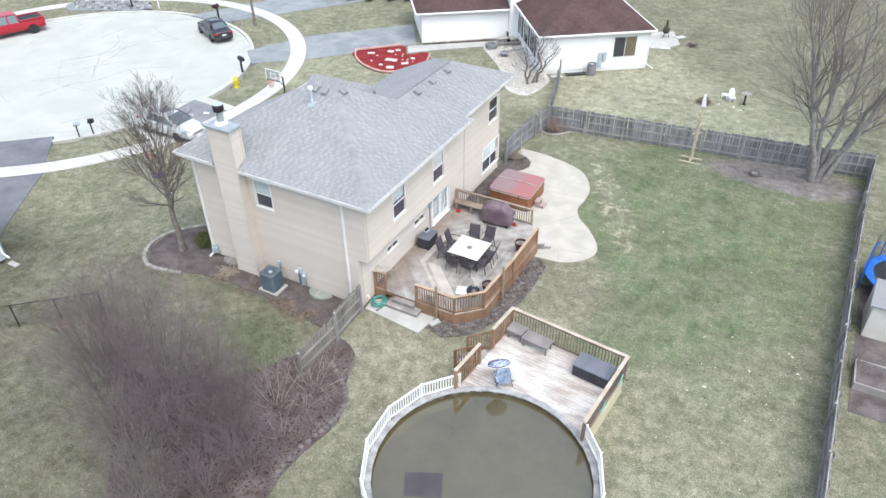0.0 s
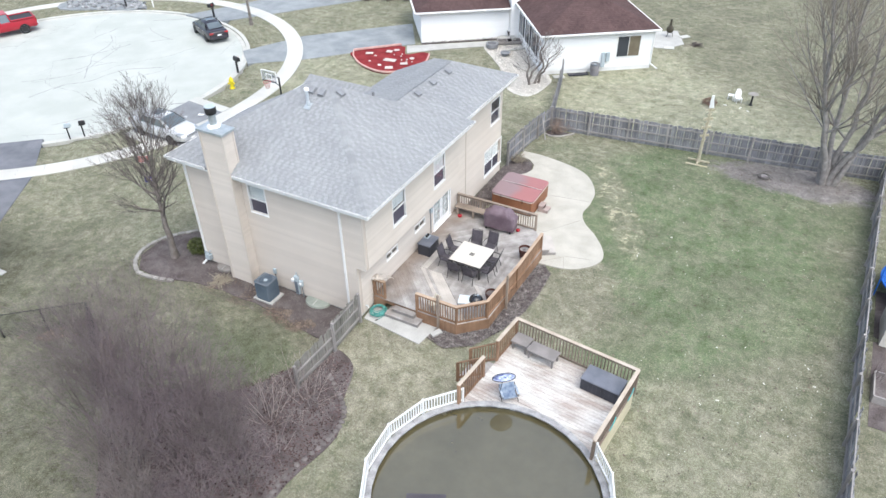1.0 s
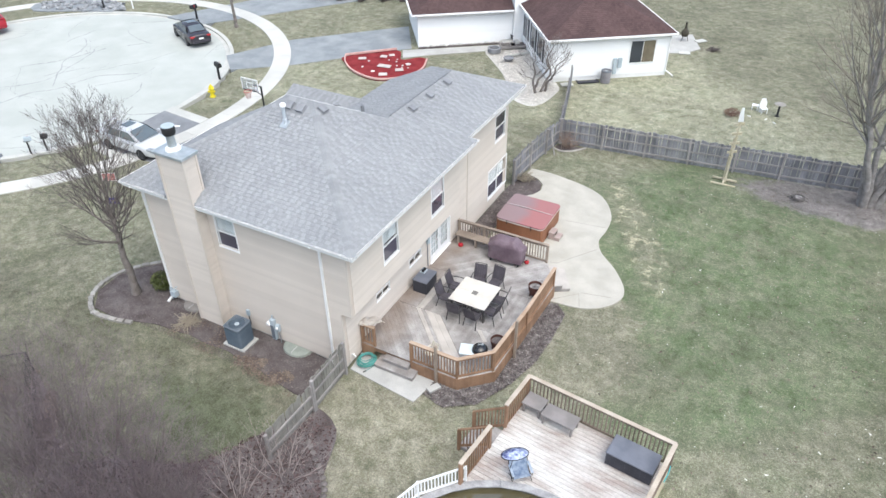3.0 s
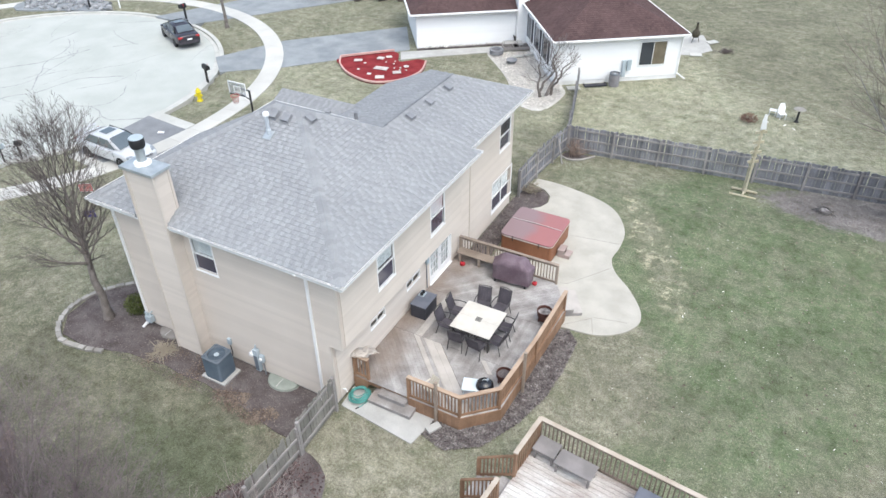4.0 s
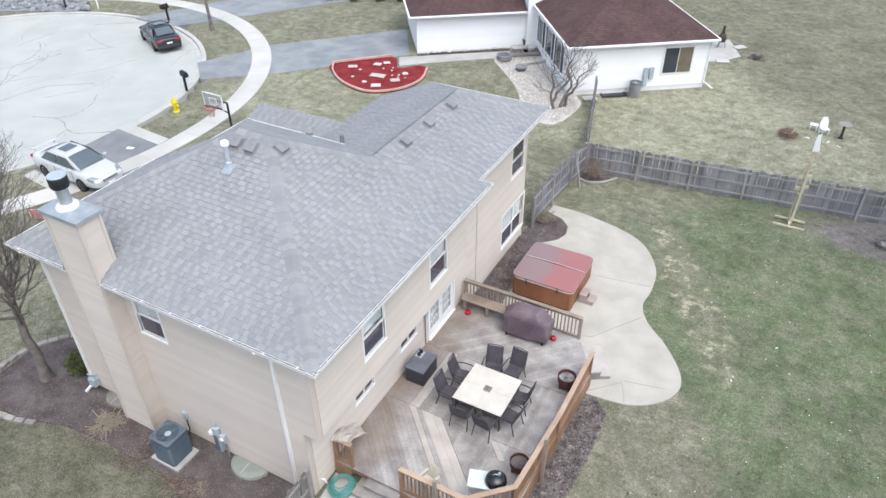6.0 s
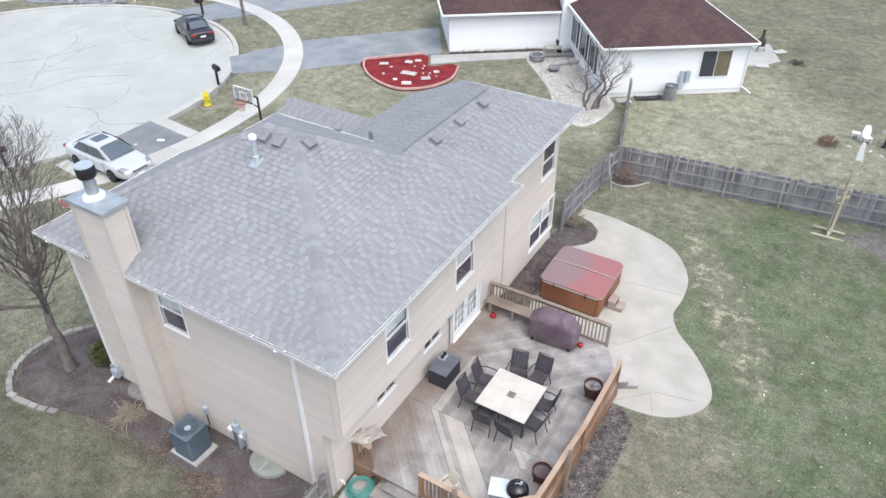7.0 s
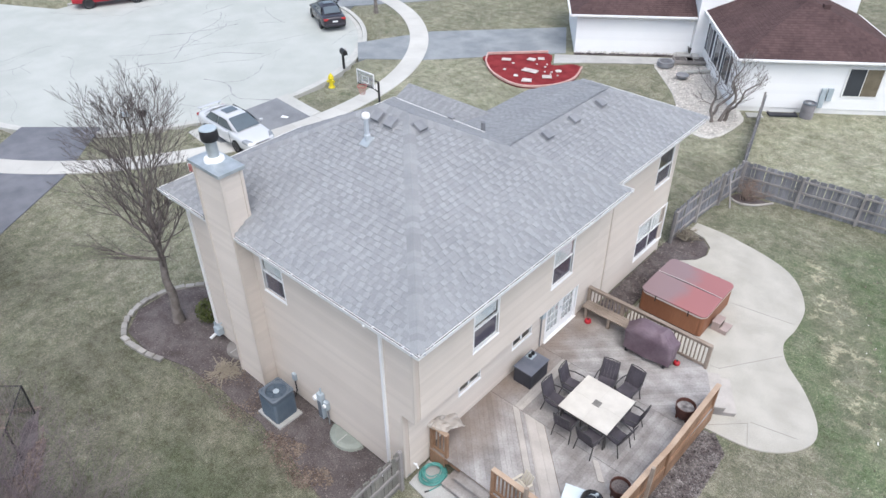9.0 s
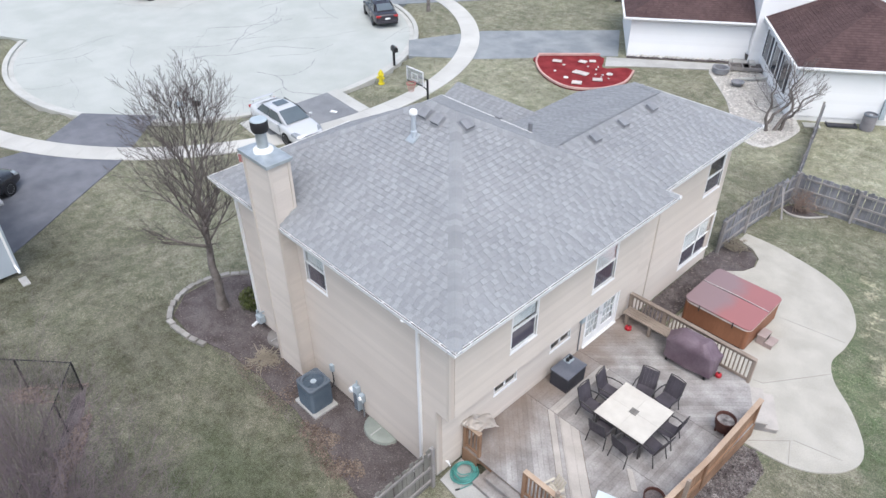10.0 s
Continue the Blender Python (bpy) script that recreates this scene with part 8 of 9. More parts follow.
part("box", Mesh().box(0.08, 0.36, -0.14, -0.03, 0.8, 1.5), GREY_METAL, nm, local=True, bevel=0.01)
sheet("patio_neighbour", [(-11.9, 57.3), (-11.0, 57.7), (-10.05, 59.2), (-11.3, 62.2), (-15.2, 59.5)], CONCRETE, "concrete patio behind the white house", 0.04, "patio")
for k, (x, y, a) in enumerate(((-10.95, 57.75, 20), (-10.4, 60.9, 50), (-16.75, 48.1, 36), (-11.16, 18.98, 62))):
    pv = thing("paving_slab", (x, y, gz(x, y) + 0.03), a, "pale paving slab lying on the grass", "slab", "loose paving slabs")
    part("slab", Mesh().box(-0.42, 0.42, -0.28, 0.28, 0, 0.06) if y > 30 else Mesh().box(-0.24, 0.24, -0.13, 0.13, 0, 0.1), KERB if y > 30 else CONCRETE, pv, local=True, bevel=0.01)
ww = thing("window_well", (-15.8, 49.44, -0.58), NRZ, "dark window well at the foot of the white wall", "window well")
part("rim", Mesh().box(-0.75, 0.75, -0.5, -0.44, 0, 0.1).box(-0.75, -0.69, -0.44, 0.0, 0, 0.1).box(0.69, 0.75, -0.44, 0.0, 0, 0.1), DARK, ww, local=True)
part("pit", Mesh().box(-0.69, 0.69, -0.44, 0.0, 0.0, 0.03), DARK, ww, local=True)
IRON = material("dark_bronze_iron", (0.045, 0.04, 0.03), (0.085, 0.075, 0.055), 5.0, 0.6, 0.3, fine=0.2)
chim = thing("chiminea", (-11.6, 60.4, gz(-11.6, 60.4) + 0.05), 0, "black chiminea on the neighbour's patio", "chiminea")
part("body", Mesh().lathe([(0, 0.35), (0.22, 0.37), (0.29, 0.52), (0.3, 0.6), (0.27, 0.76), (0.2, 0.86), (0.13, 0.94), (0.15, 0.97), (0.11, 1.0), (0.09, 1.15), (0.08, 1.4), (0.1, 1.44), (0.07, 1.45), (0, 1.45)], 20), IRON, chim, local=True, smooth=True)
for k in range(3):
    part("leg", Mesh().tube([(0.2 * math.cos(k * 2.1), 0.2 * math.sin(k * 2.1), 0.45), (0.32 * math.cos(k * 2.1), 0.32 * math.sin(k * 2.1), 0)], 0.02, 6), IRON, chim, local=True)
sheet("gravel_path", curve_through([(-24.6, 51.6), (-23.0, 49.6), (-21.5, 47.9), (-20.5, 46.4), (-19.2, 44.3), (-17.4, 43.9), (-16.9, 46.5), (-17.6, 48.2), (-22.2, 53.4), (-23.6, 53.4)], 3, True), GRAVEL, "pale gravel bed beside the white house", 0.03, "gravel")
sheet("front_walk", [(-30.2, 48.6), (-29.4, 47.3), (-28.2, 48.4), (-24.2, 51.6), (-23.4, 52.6), (-23.7, 53.3)], CONCRETE, "concrete walk along the white garage", 0.045, "walk")
sheet("stone_strip", [(-29.3, 49.45), (-23.9, 53.45), (-24.1, 53.75), (-29.4, 49.75)], MULCH, "dark strip of soil along the garage wall", 0.05, "soil")
rocks = thing("edging_rocks", (-26.5, 51.6, NZ), 0, "row of pale rocks along the garage wall", "rocks")
rnd = random.Random(14)


ROCK = material("pale_rock", (0.5, 0.48, 0.45), (0.66, 0.64, 0.6), 3.0, 0.9, fine=0.1, vary=0.15)
rock_data = [mesh_data("rock", rock_mesh(0.14, s), ROCK) for s in range(4)]
for k in range(26):
    t = k / 25
    piece("rock", rnd.choice(rock_data), rocks, pose(-29.15 + 5.0 * t + 26.5, 49.65 + 3.75 * t - 51.6 + rnd.gauss(0, 0.04), 0.07, 0, 0, rnd.uniform(0, 360)) @ Matrix.Scale(rnd.uniform(0.6, 1.1), 4))
redbed = sheet("red_mulch_bed", curve_through([(-33.4, 45.6), (-32.6, 44.4), (-31.0, 43.2), (-28.9, 42.75), (-27.4, 43.9), (-26.9, 45.7), (-27.5, 47.6), (-28.3, 47.9), (-29.3, 46.9), (-30.6, 48.4)], 4, True), RED_MULCH, "red mulch bed with pale stones by the driveway", 0.05, "mulch")
brim = Mesh()
PINK = material("pink_edging", (0.5, 0.3, 0.27), (0.6, 0.4, 0.36), 2.0, 0.8, fine=0.1)
bl = curve_through([(-33.4, 45.6), (-32.6, 44.4), (-31.0, 43.2), (-28.9, 42.75), (-27.4, 43.9), (-26.9, 45.7), (-27.5, 47.6)], 5)
for p, q in zip(bl, bl[1:]):
    brim.beam((*p, NZ + 0.05), (*q, NZ + 0.05), 0.1, 0.12)
for p, q in (((-33.4, 45.6), (-30.6, 48.4)),):
    brim.beam((*p, NZ + 0.07), (*q, NZ + 0.07), 0.12, 0.14)
part("edging", brim, PINK, redbed, "pink concrete edging")
FLAG = material("pinkish_flagstone", (0.5, 0.44, 0.41), (0.62, 0.56, 0.53), 3.0, 0.9, fine=0.1, vary=0.1)
for x, y, w, d, a in ((-29.67, 45.11, 1.0, 0.5, 8), (-28.93, 43.74, 0.62, 0.46, 30), (-28.31, 44.98, 0.6, 0.42, 35), (-31.93, 45.65, 0.6, 0.36, 28), (-30.7, 46.7, 0.5, 0.4, 10), (-30.3, 47.2, 0.42, 0.32, 40)):
    part("flagstone", Mesh().loft([[(-w / 2, -d / 2, 0.0), (w / 2, -d * 0.46, 0.0), (w * 0.48, d / 2, 0.0), (-w * 0.49, d * 0.47, 0.0)], [(-w * 0.48, -d * 0.48, 0.05), (w * 0.48, -d * 0.44, 0.05), (w * 0.46, d * 0.48, 0.05), (-w * 0.47, d * 0.45, 0.05)]]), FLAG, redbed, local=True).matrix_basis = pose(x, y, NZ + 0.0, 0, 0, a)
for x, y, q in ((-29.89, 43.95, 1.5), (-28.35, 46.26, 1.9), (-31.03, 44.29, 0.8), (-31.25, 45.47, 0.9), (-29.33, 46.26, 0.7), (-28.56, 45.83, 0.7), (-27.97, 45.63, 0.6), (-29.5, 46.7, 0.6), (-28.9, 45.6, 0.6), (-30.0, 46.3, 0.5), (-28.4, 45.5, 0.5)):
    piece("rock", rnd.choice(rock_data), redbed, pose(x, y, NZ + 0.0, 0, 0, rnd.uniform(0, 360)) @ Matrix.Diagonal((q, q * 0.8, 0.5, 1)))
PEBBLE = material("pale_pebble", (0.46, 0.43, 0.39), (0.68, 0.65, 0.61), 6.0, 0.95, bump=0.0, fine=0.1, vary=0.4, island=True)
wr = thing("fire_ring", (-23.75, 51.35, NZ + 0.03), 0, "dark round stone fire ring on the gravel", "fire pit")
part("ring", Mesh().lathe([(0.5, 0), (0.52, 0.3), (0.38, 0.3), (0.36, 0.02)], 20), GREY_VENT, wr, local=True)
litter("pebbles", [(-24.4, 51.5), (-21.5, 47.9), (-19.2, 44.4), (-17.5, 44.1), (-17.0, 46.5), (-17.8, 48.2), (-22.3, 53.1), (-23.5, 53.2)], 6000, 0.06, PEBBLE, 0.032, 15, "pale pebbles beside the white house")
for x, y, w in ((-23.21, 52.73, 0.62), (-22.5, 53.2, 0.72)):
    pb = thing("planter_box", (x, y, NZ + 0.02), NRZ, "low square planter box filled with dark soil", "planter", "planters by the entrance")
    for q, (a, b, c, d) in enumerate(((-w, w, -0.42, -0.36), (-w, w, 0.36, 0.42), (-w, -w + 0.06, -0.36, 0.36), (w - 0.06, w, -0.36, 0.36))):
        part("side", Mesh().box(a, b, c, d, 0, 0.2), FENCE_RAIL, pb, local=True)
    part("soil", Mesh().box(-w + 0.06, w - 0.06, -0.36, 0.36, 0, 0.15), SOOT, pb, local=True)
pot = thing("flower_pot", (-23.35, 54.2, NZ + 0.02), 0, "dark round flower pot beside the entrance", "pot")
part("body", Mesh().lathe([(0, 0), (0.22, 0), (0.32, 0.5), (0.34, 0.52), (0.3, 0.52), (0.26, 0.44), (0, 0.42)], 18), SOOT, pot, local=True, smooth=True)
bowl = thing("flower_pot", (-22.05, 50.2, NZ + 0.03), 0, "low stone bowl set on the gravel", "pot")
part("body", Mesh().lathe([(0, 0), (0.26, 0), (0.4, 0.2), (0.36, 0.2), (0.28, 0.12), (0, 0.1)], 18), GREY_VENT, bowl, local=True, smooth=True)
log = thing("timber", (-21.8, 51.5, NZ + 0.03), 48, "pale timber lying across the gravel", "timber")
part("beam", Mesh().box(-0.95, 0.95, -0.07, 0.07, 0.0, 0.12), KERB, log, local=True, bevel=0.01)
board_fence("neighbour_fence", [(-14.15, 39.6), (-16.4, 48.0)], 1.5, "old grey board fence running to the white house", side=1, seed=9, width=0.17)

# ---- neighbouring house on the other side ----
whouse = thing("neighbour_house", (-32.35, 13.5, 0.0), 0, "pale grey-sided house at the edge of the lot", "house")
PALE_SIDING = material("pale_grey_siding", (0.42, 0.47, 0.52), (0.48, 0.53, 0.57), 0.8, 0.6, fine=0.04)
part("wall", Mesh().box(-9.0, 0, -9.0, 0, -0.2, 2.8), PALE_SIDING, whouse, local=True)
part("roof", Mesh().loft([[(-9.4, -9.4, 2.8), (0.35, -9.4, 2.8), (0.35, 0.35, 2.8), (-9.4, 0.35, 2.8)], [(-9.4, -9.4, 2.9), (0.35, -9.4, 2.9), (0.35, 0.35, 2.9), (-9.4, 0.35, 2.9)], [(-5.2, -5.2, 4.6), (-3.8, -5.2, 4.6), (-3.8, -3.8, 4.6), (-5.2, -3.8, 4.6)]]), ROOF_FELT, whouse, "grey hip roof", local=True)
part("downspout", Mesh().beam((0.04, -0.12, 2.7), (0.04, -0.12, 0.15), 0.08, 0.06, (1, 0, 0)).beam((0.04, -0.12, 0.15), (0.5, -0.12, 0.05), 0.08, 0.06), WHITE, whouse, local=True)
sp = thing("splash_block", (-31.75, 13.4, gz(-31.75, 13.4)), 0, "white concrete splash block on the grass", "splash block")
part("tray", Mesh().box(-0.3, 0.3, -0.14, 0.14, 0.0, 0.07), CONCRETE, sp, local=True, bevel=0.015)


# ---- vehicles ----
def paint(name, c, rough=0.25, metal=0.2):
    mt = material(name, c, [q * 1.08 for q in c], 0.7, rough, metal, bump=0.0, fine=0.02, spec=0.5)
    mt.node_tree.nodes["Principled BSDF"].inputs["Coat Weight"].default_value = 0.35
    return mt


TYRE = material("tyre_rubber", (0.02, 0.02, 0.021), (0.032, 0.032, 0.033), 6.0, 0.85, bump=0.1, fine=0.1)
ALLOY = material("alloy_rim", (0.5, 0.5, 0.52), (0.6, 0.6, 0.62), 3.0, 0.3, 0.7, bump=0, fine=0.04)
CAR_GLASS = glass("car_glass", (0.085, 0.105, 0.115), 0.04)
CAR_GLASS.node_tree.nodes["Principled BSDF"].inputs["IOR"].default_value = 1.9
LAMP_CLEAR = material("clear_lamp", (0.26, 0.28, 0.3), (0.34, 0.36, 0.38), 4, 0.1, 0.2, bump=0, spec=0.7)
LAMP_RED = material("red_lamp", (0.3, 0.01, 0.012), (0.4, 0.02, 0.02), 4, 0.15, bump=0, spec=0.6)


def section(x, zs, half, tuck=0.9):
    """Cross-section of a body at x: zs = sill, belt and top heights, half = half width."""
    lo, belt, top = zs
    return [(x, -half * tuck, lo), (x, -half, lo + (belt - lo) * 0.35), (x, -half * 0.985, belt), (x, -half * 0.92, top - 0.07), (x, -half * 0.76, top - 0.018), (x, -half * 0.4, top + 0.02),
            (x, half * 0.4, top + 0.02), (x, half * 0.76, top - 0.018), (x, half * 0.92, top - 0.07), (x, half * 0.985, belt), (x, half, lo + (belt - lo) * 0.35), (x, half * tuck, lo)]


def wheels(c, xs, half, r):
    for x in xs:
        for s in (-1, 1):
            y = s * (half - 0.1)
            w = part("wheel", Mesh().tube([(x, y - 0.1, r), (x, y + 0.1, r)], r * 0.3, 14), BLACK, c, local=True)
            part("tyre", Mesh().loft([[(x + q * r * math.cos(2 * math.pi * k / 24), y + o, r + q * r * math.sin(2 * math.pi * k / 24)) for k in range(24)] for q, o in ((0.66, -0.11), (0.95, -0.11), (1.0, -0.06), (1.0, 0.06), (0.95, 0.11), (0.66, 0.11), (0.66, -0.11))], caps=False), TYRE, w, local=True, smooth=True)
            rim = Mesh()
            for k in range(7):
                a = 2 * math.pi * k / 7
                rim.beam((x, y + s * 0.085, r), (x + 0.66 * r * math.cos(a), y + s * 0.085, r + 0.66 * r * math.sin(a)), 0.05, 0.03, (0, 1, 0))
            rim.tube([(x + 0.66 * r * math.cos(2 * math.pi * k / 20), y + s * 0.09, r + 0.66 * r * math.sin(2 * math.pi * k / 20)) for k in range(21)], 0.018, 5, False)
            part("rim", rim, ALLOY, w, local=True)
            part("wheel_arch", Mesh().tube([(x, s * (half - 0.01), r), (x, s * (half + 0.004), r)], r * 1.08, 20), BLACK, c, local=True)


def soft_part(name, m, mat, parent, label="", levels=2):
    """A part in its thing's own axes, rounded by subdivision."""
    ob = part(name, m, mat, parent, label, local=True)
    ob.data.polygons.foreach_set("use_smooth", [True] * len(ob.data.polygons))
    mod = ob.modifiers.new("round", "SUBSURF")
    mod.levels = mod.render_levels = levels
    return ob


def car_pane(parent, name, corners, push):
    """A slightly bowed pane through four corners, set proud of the cabin along push."""
    a, b, c, d = [Vector(q) for q in corners]
    out, n, m = Vector(push).normalized(), 6, Mesh()
    for side in (0.004, 0.016):
        for j in range(n + 1):
            for i in range(n + 1):
                u, w = i / n, j / n
                bow = 0.03 * (4 * u * (1 - u)) * (abs(out.x) > 0.3)
                m.v.append(tuple(a.lerp(b, u).lerp(d.lerp(c, u), w) + out * (side + bow)))
    k = (n + 1) ** 2
    for j in range(n):
        for i in range(n):
            q = j * (n + 1) + i
            m.f += [(k + q, k + q + 1, k + q + n + 2, k + q + n + 1), (q + n + 1, q + n + 2, q + 1, q)]
    return part(name, m, CAR_GLASS, parent, "dark car glass", local=True, smooth=True)


def sedan(at, rz, colour, label, spoiler=False):
    """Saloon car facing local +x."""
    c = thing("car", at, rz, label, "car")
    H = 0.92
    stations = [(-2.42, (0.4, 0.66, 0.86), 0.66), (-2.36, (0.3, 0.7, 1.0), 0.8), (-2.05, (0.24, 0.72, 1.05), 0.9), (-1.4, (0.2, 0.74, 1.03), H + 0.01), (-0.4, (0.2, 0.74, 0.98), H + 0.02),
                (0.6, (0.2, 0.73, 0.97), H + 0.02), (1.1, (0.2, 0.72, 0.98), H + 0.01), (1.6, (0.2, 0.71, 0.93), 0.91), (2.0, (0.22, 0.69, 0.86), 0.88), (2.26, (0.24, 0.64, 0.78), 0.8), (2.4, (0.28, 0.58, 0.7), 0.68), (2.43, (0.34, 0.52, 0.62), 0.56)]
    soft_part("body", Mesh().loft([section(*q) for q in stations]), colour, c)
    cab = [(-1.98, 1.0, 0.62), (-1.8, 1.1, 0.62), (-1.15, 1.42, 0.56), (-0.4, 1.5, 0.58), (0.2, 1.47, 0.58), (0.55, 1.36, 0.6), (1.3, 1.0, 0.68), (1.45, 0.94, 0.68)]
    ring_of = lambda x, z, w: [(x, -0.8, 0.93), (x, -w - (z - 0.95) * 0.12, 0.95 + (z - 0.95) * 0.6), (x, -w, z - 0.035), (x, -w * 0.5, z), (x, w * 0.5, z), (x, w, z - 0.035), (x, w + (z - 0.95) * 0.12, 0.95 + (z - 0.95) * 0.6), (x, 0.8, 0.93)]
    soft_part("cabin", Mesh().loft([ring_of(*q) for q in cab]), colour, c)
    car_pane(c, "windscreen", ((1.3, -0.66, 1.01), (1.3, 0.66, 1.01), (0.42, 0.54, 1.40), (0.42, -0.54, 1.40)), (0.42, 0, 0.9))
    car_pane(c, "rear_window", ((-1.78, 0.58, 1.1), (-1.78, -0.58, 1.1), (-1.16, -0.52, 1.405), (-1.16, 0.52, 1.405)), (-0.44, 0, 0.9))
    part("sunroof", Mesh().box(-0.62, -0.02, -0.34, 0.34, 1.49, 1.503), CAR_GLASS, c, local=True, bevel=0.01)
    for s in (-1, 1):
        for x0, x1, t0, t1 in ((-0.28, 1.05, -0.24, 0.4), (-1.45, -0.36, -1.05, -0.32)):
            car_pane(c, "side_window", ((x0, s * 0.79, 1.0), (x1, s * 0.79, 1.0), (t1, s * 0.64, 1.36), (t0, s * 0.64, 1.38)), (0, s, 0.42))
        part("mirror", Mesh().lathe([(0, -0.06), (0.09, -0.03), (0.1, 0.03), (0, 0.07)], 10, (0.92, s * 0.99, 1.03)), colour, c, local=True, smooth=True)
        part("headlight", Mesh().loft([[(1.98, s * 0.66, 0.72), (1.9, s * 0.88, 0.72), (1.9, s * 0.85, 0.83), (1.98, s * 0.64, 0.85)], [(2.38, s * 0.44, 0.62), (2.24, s * 0.8, 0.62), (2.2, s * 0.78, 0.74), (2.33, s * 0.46, 0.76)]]), LAMP_CLEAR, c, local=True, bevel=0.015)
        part("taillight", Mesh().box(-2.4, -2.22, min(s * 0.44, s * 0.8), max(s * 0.44, s * 0.8), 0.78, 0.93), LAMP_RED, c, local=True, bevel=0.03)
        part("door_handle", Mesh().box(-0.1, 0.08, s * 0.93 - 0.012, s * 0.93 + 0.012, 0.84, 0.87).box(-1.05, -0.87, s * 0.93 - 0.012, s * 0.93 + 0.012, 0.84, 0.87), ALLOY, c, local=True)
        part("door_seam", Mesh().box(-0.34, -0.325, s * 0.935 - 0.004, s * 0.935 + 0.004, 0.3, 0.94).box(0.93, 0.945, s * 0.932 - 0.004, s * 0.932 + 0.004, 0.3, 0.92), BLACK, c, local=True)
    grille = part("grille", Mesh().box(2.22, 2.425, -0.4, 0.4, 0.52, 0.68), BLACK, c, "dark grille", local=True, bevel=0.02)
    for z in (0.55, 0.6, 0.65):
        part("bar", Mesh().box(2.42, 2.436, -0.38, 0.38, z - 0.012, z + 0.012), ALLOY, grille, local=True)
    part("front_plate", Mesh().box(2.42, 2.44, -0.17, 0.17, 0.38, 0.48), WHITE, c, local=True)
    part("lower_intake", Mesh().box(2.2, 2.41, -0.6, 0.6, 0.28, 0.37), BLACK, c, local=True, bevel=0.01)
    part("number_plate", Mesh().box(-2.435, -2.415, -0.18, 0.18, 0.66, 0.77), WHITE, c, local=True)
    part("bumper", Mesh().box(-2.45, -2.28, -0.74, 0.74, 0.36, 0.56), colour, c, local=True, bevel=0.05)
    if spoiler:
        part("spoiler", Mesh().beam((-2.3, -0.66, 1.17), (-2.3, 0.66, 1.17), 0.2, 0.03).box(-2.34, -2.26, -0.55, -0.51, 1.0, 1.17).box(-2.34, -2.26, 0.51, 0.55, 1.0, 1.17), colour, c, local=True, bevel=0.01)
    wheels(c, (-1.36, 1.37), H, 0.33)
    return c


sedan((-35.85, 27.85, gz(-36, 28) + 0.035), -2, paint("pearl_white_paint", (0.58, 0.59, 0.6)), "white four-door sedan parked on the driveway apron", True)
sedan((-46.9, 43.5, -0.715), 153, paint("dark_plum_paint", (0.03, 0.026, 0.034)), "dark plum-grey sedan parked at the kerb")
sedan((-39.12, 13.6, gz(-39.1, 13.6) + 0.035), 125, paint("black_car_paint", (0.02, 0.02, 0.024)), "black car on the neighbouring driveway")


def pickup(at, rz, colour):
    c = thing("pickup_truck", at, rz, "red pickup truck parked at the kerb", "truck")
    H = 0.98
    st = [(-2.9, (0.5, 0.85, 1.15), 0.95), (-2.8, (0.45, 0.85, 1.2), H), (-1.2, (0.42, 0.85, 1.2), H), (0.4, (0.42, 0.85, 1.18), H), (1.6, (0.42, 0.84, 1.15), H), (2.6, (0.45, 0.8, 1.08), 0.94), (2.85, (0.5, 0.75, 0.98), 0.85)]
    part("body", Mesh().loft([section(*s) for s in st]), colour, c, local=True, smooth=True)
    part("bed", Mesh().box(-2.78, -1.0, -0.82, 0.82, 1.19, 1.225), BLACK, c, "black load bed", local=True)
    for s in (-1, 1):
        part("bed_side", Mesh().box(-2.85, -0.95, min(s * 0.84, s * 0.95), max(s * 0.84, s * 0.95), 1.19, 1.3), colour, c, local=True, bevel=0.02)
    part("tailgate", Mesh().box(-2.92, -2.84, -0.88, 0.88, 0.7, 1.3), colour, c, local=True, bevel=0.02)
    ring_of = lambda x, z, w: [(x, -w - 0.14, 1.15), (x, -w, z - 0.03), (x, -w * 0.7, z), (x, w * 0.7, z), (x, w, z - 0.03), (x, w + 0.14, 1.15)]
    part("cab_glass", Mesh().loft([ring_of(-0.95, 1.25, 0.75), ring_of(-0.8, 1.8, 0.68), ring_of(0.7, 1.82, 0.68), ring_of(1.55, 1.2, 0.78)]), CAR_GLASS, c, local=True, smooth=True)
    part("roof_panel", Mesh().box(-0.85, 0.72, -0.66, 0.66, 1.8, 1.85), colour, c, local=True, bevel=0.03)
    for s in (-1, 1):
        for p, q in (((0.7, s * 0.68, 1.8), (1.55, s * 0.86, 1.16)), ((-0.82, s * 0.68, 1.8), (-0.95, s * 0.86, 1.16)), ((-0.05, s * 0.7, 1.8), (-0.05, s * 0.88, 1.16))):
            part("pillar", Mesh().beam(p, q, 0.1, 0.06), colour, c, local=True)
        part("taillight", Mesh().box(-2.93, -2.86, min(s * 0.82, s * 0.95), max(s * 0.82, s * 0.95), 0.85, 1.15), LAMP_RED, c, local=True)
    part("bumper", Mesh().box(-3.02, -2.88, -0.85, 0.85, 0.5, 0.68), ALLOY, c, local=True, bevel=0.02)
    wheels(c, (-1.8, 1.75), H, 0.4)


pickup((-63.45, 35.2, -0.716), 248, paint("red_paint", (0.33, 0.008, 0.022), 0.35, 0.0))

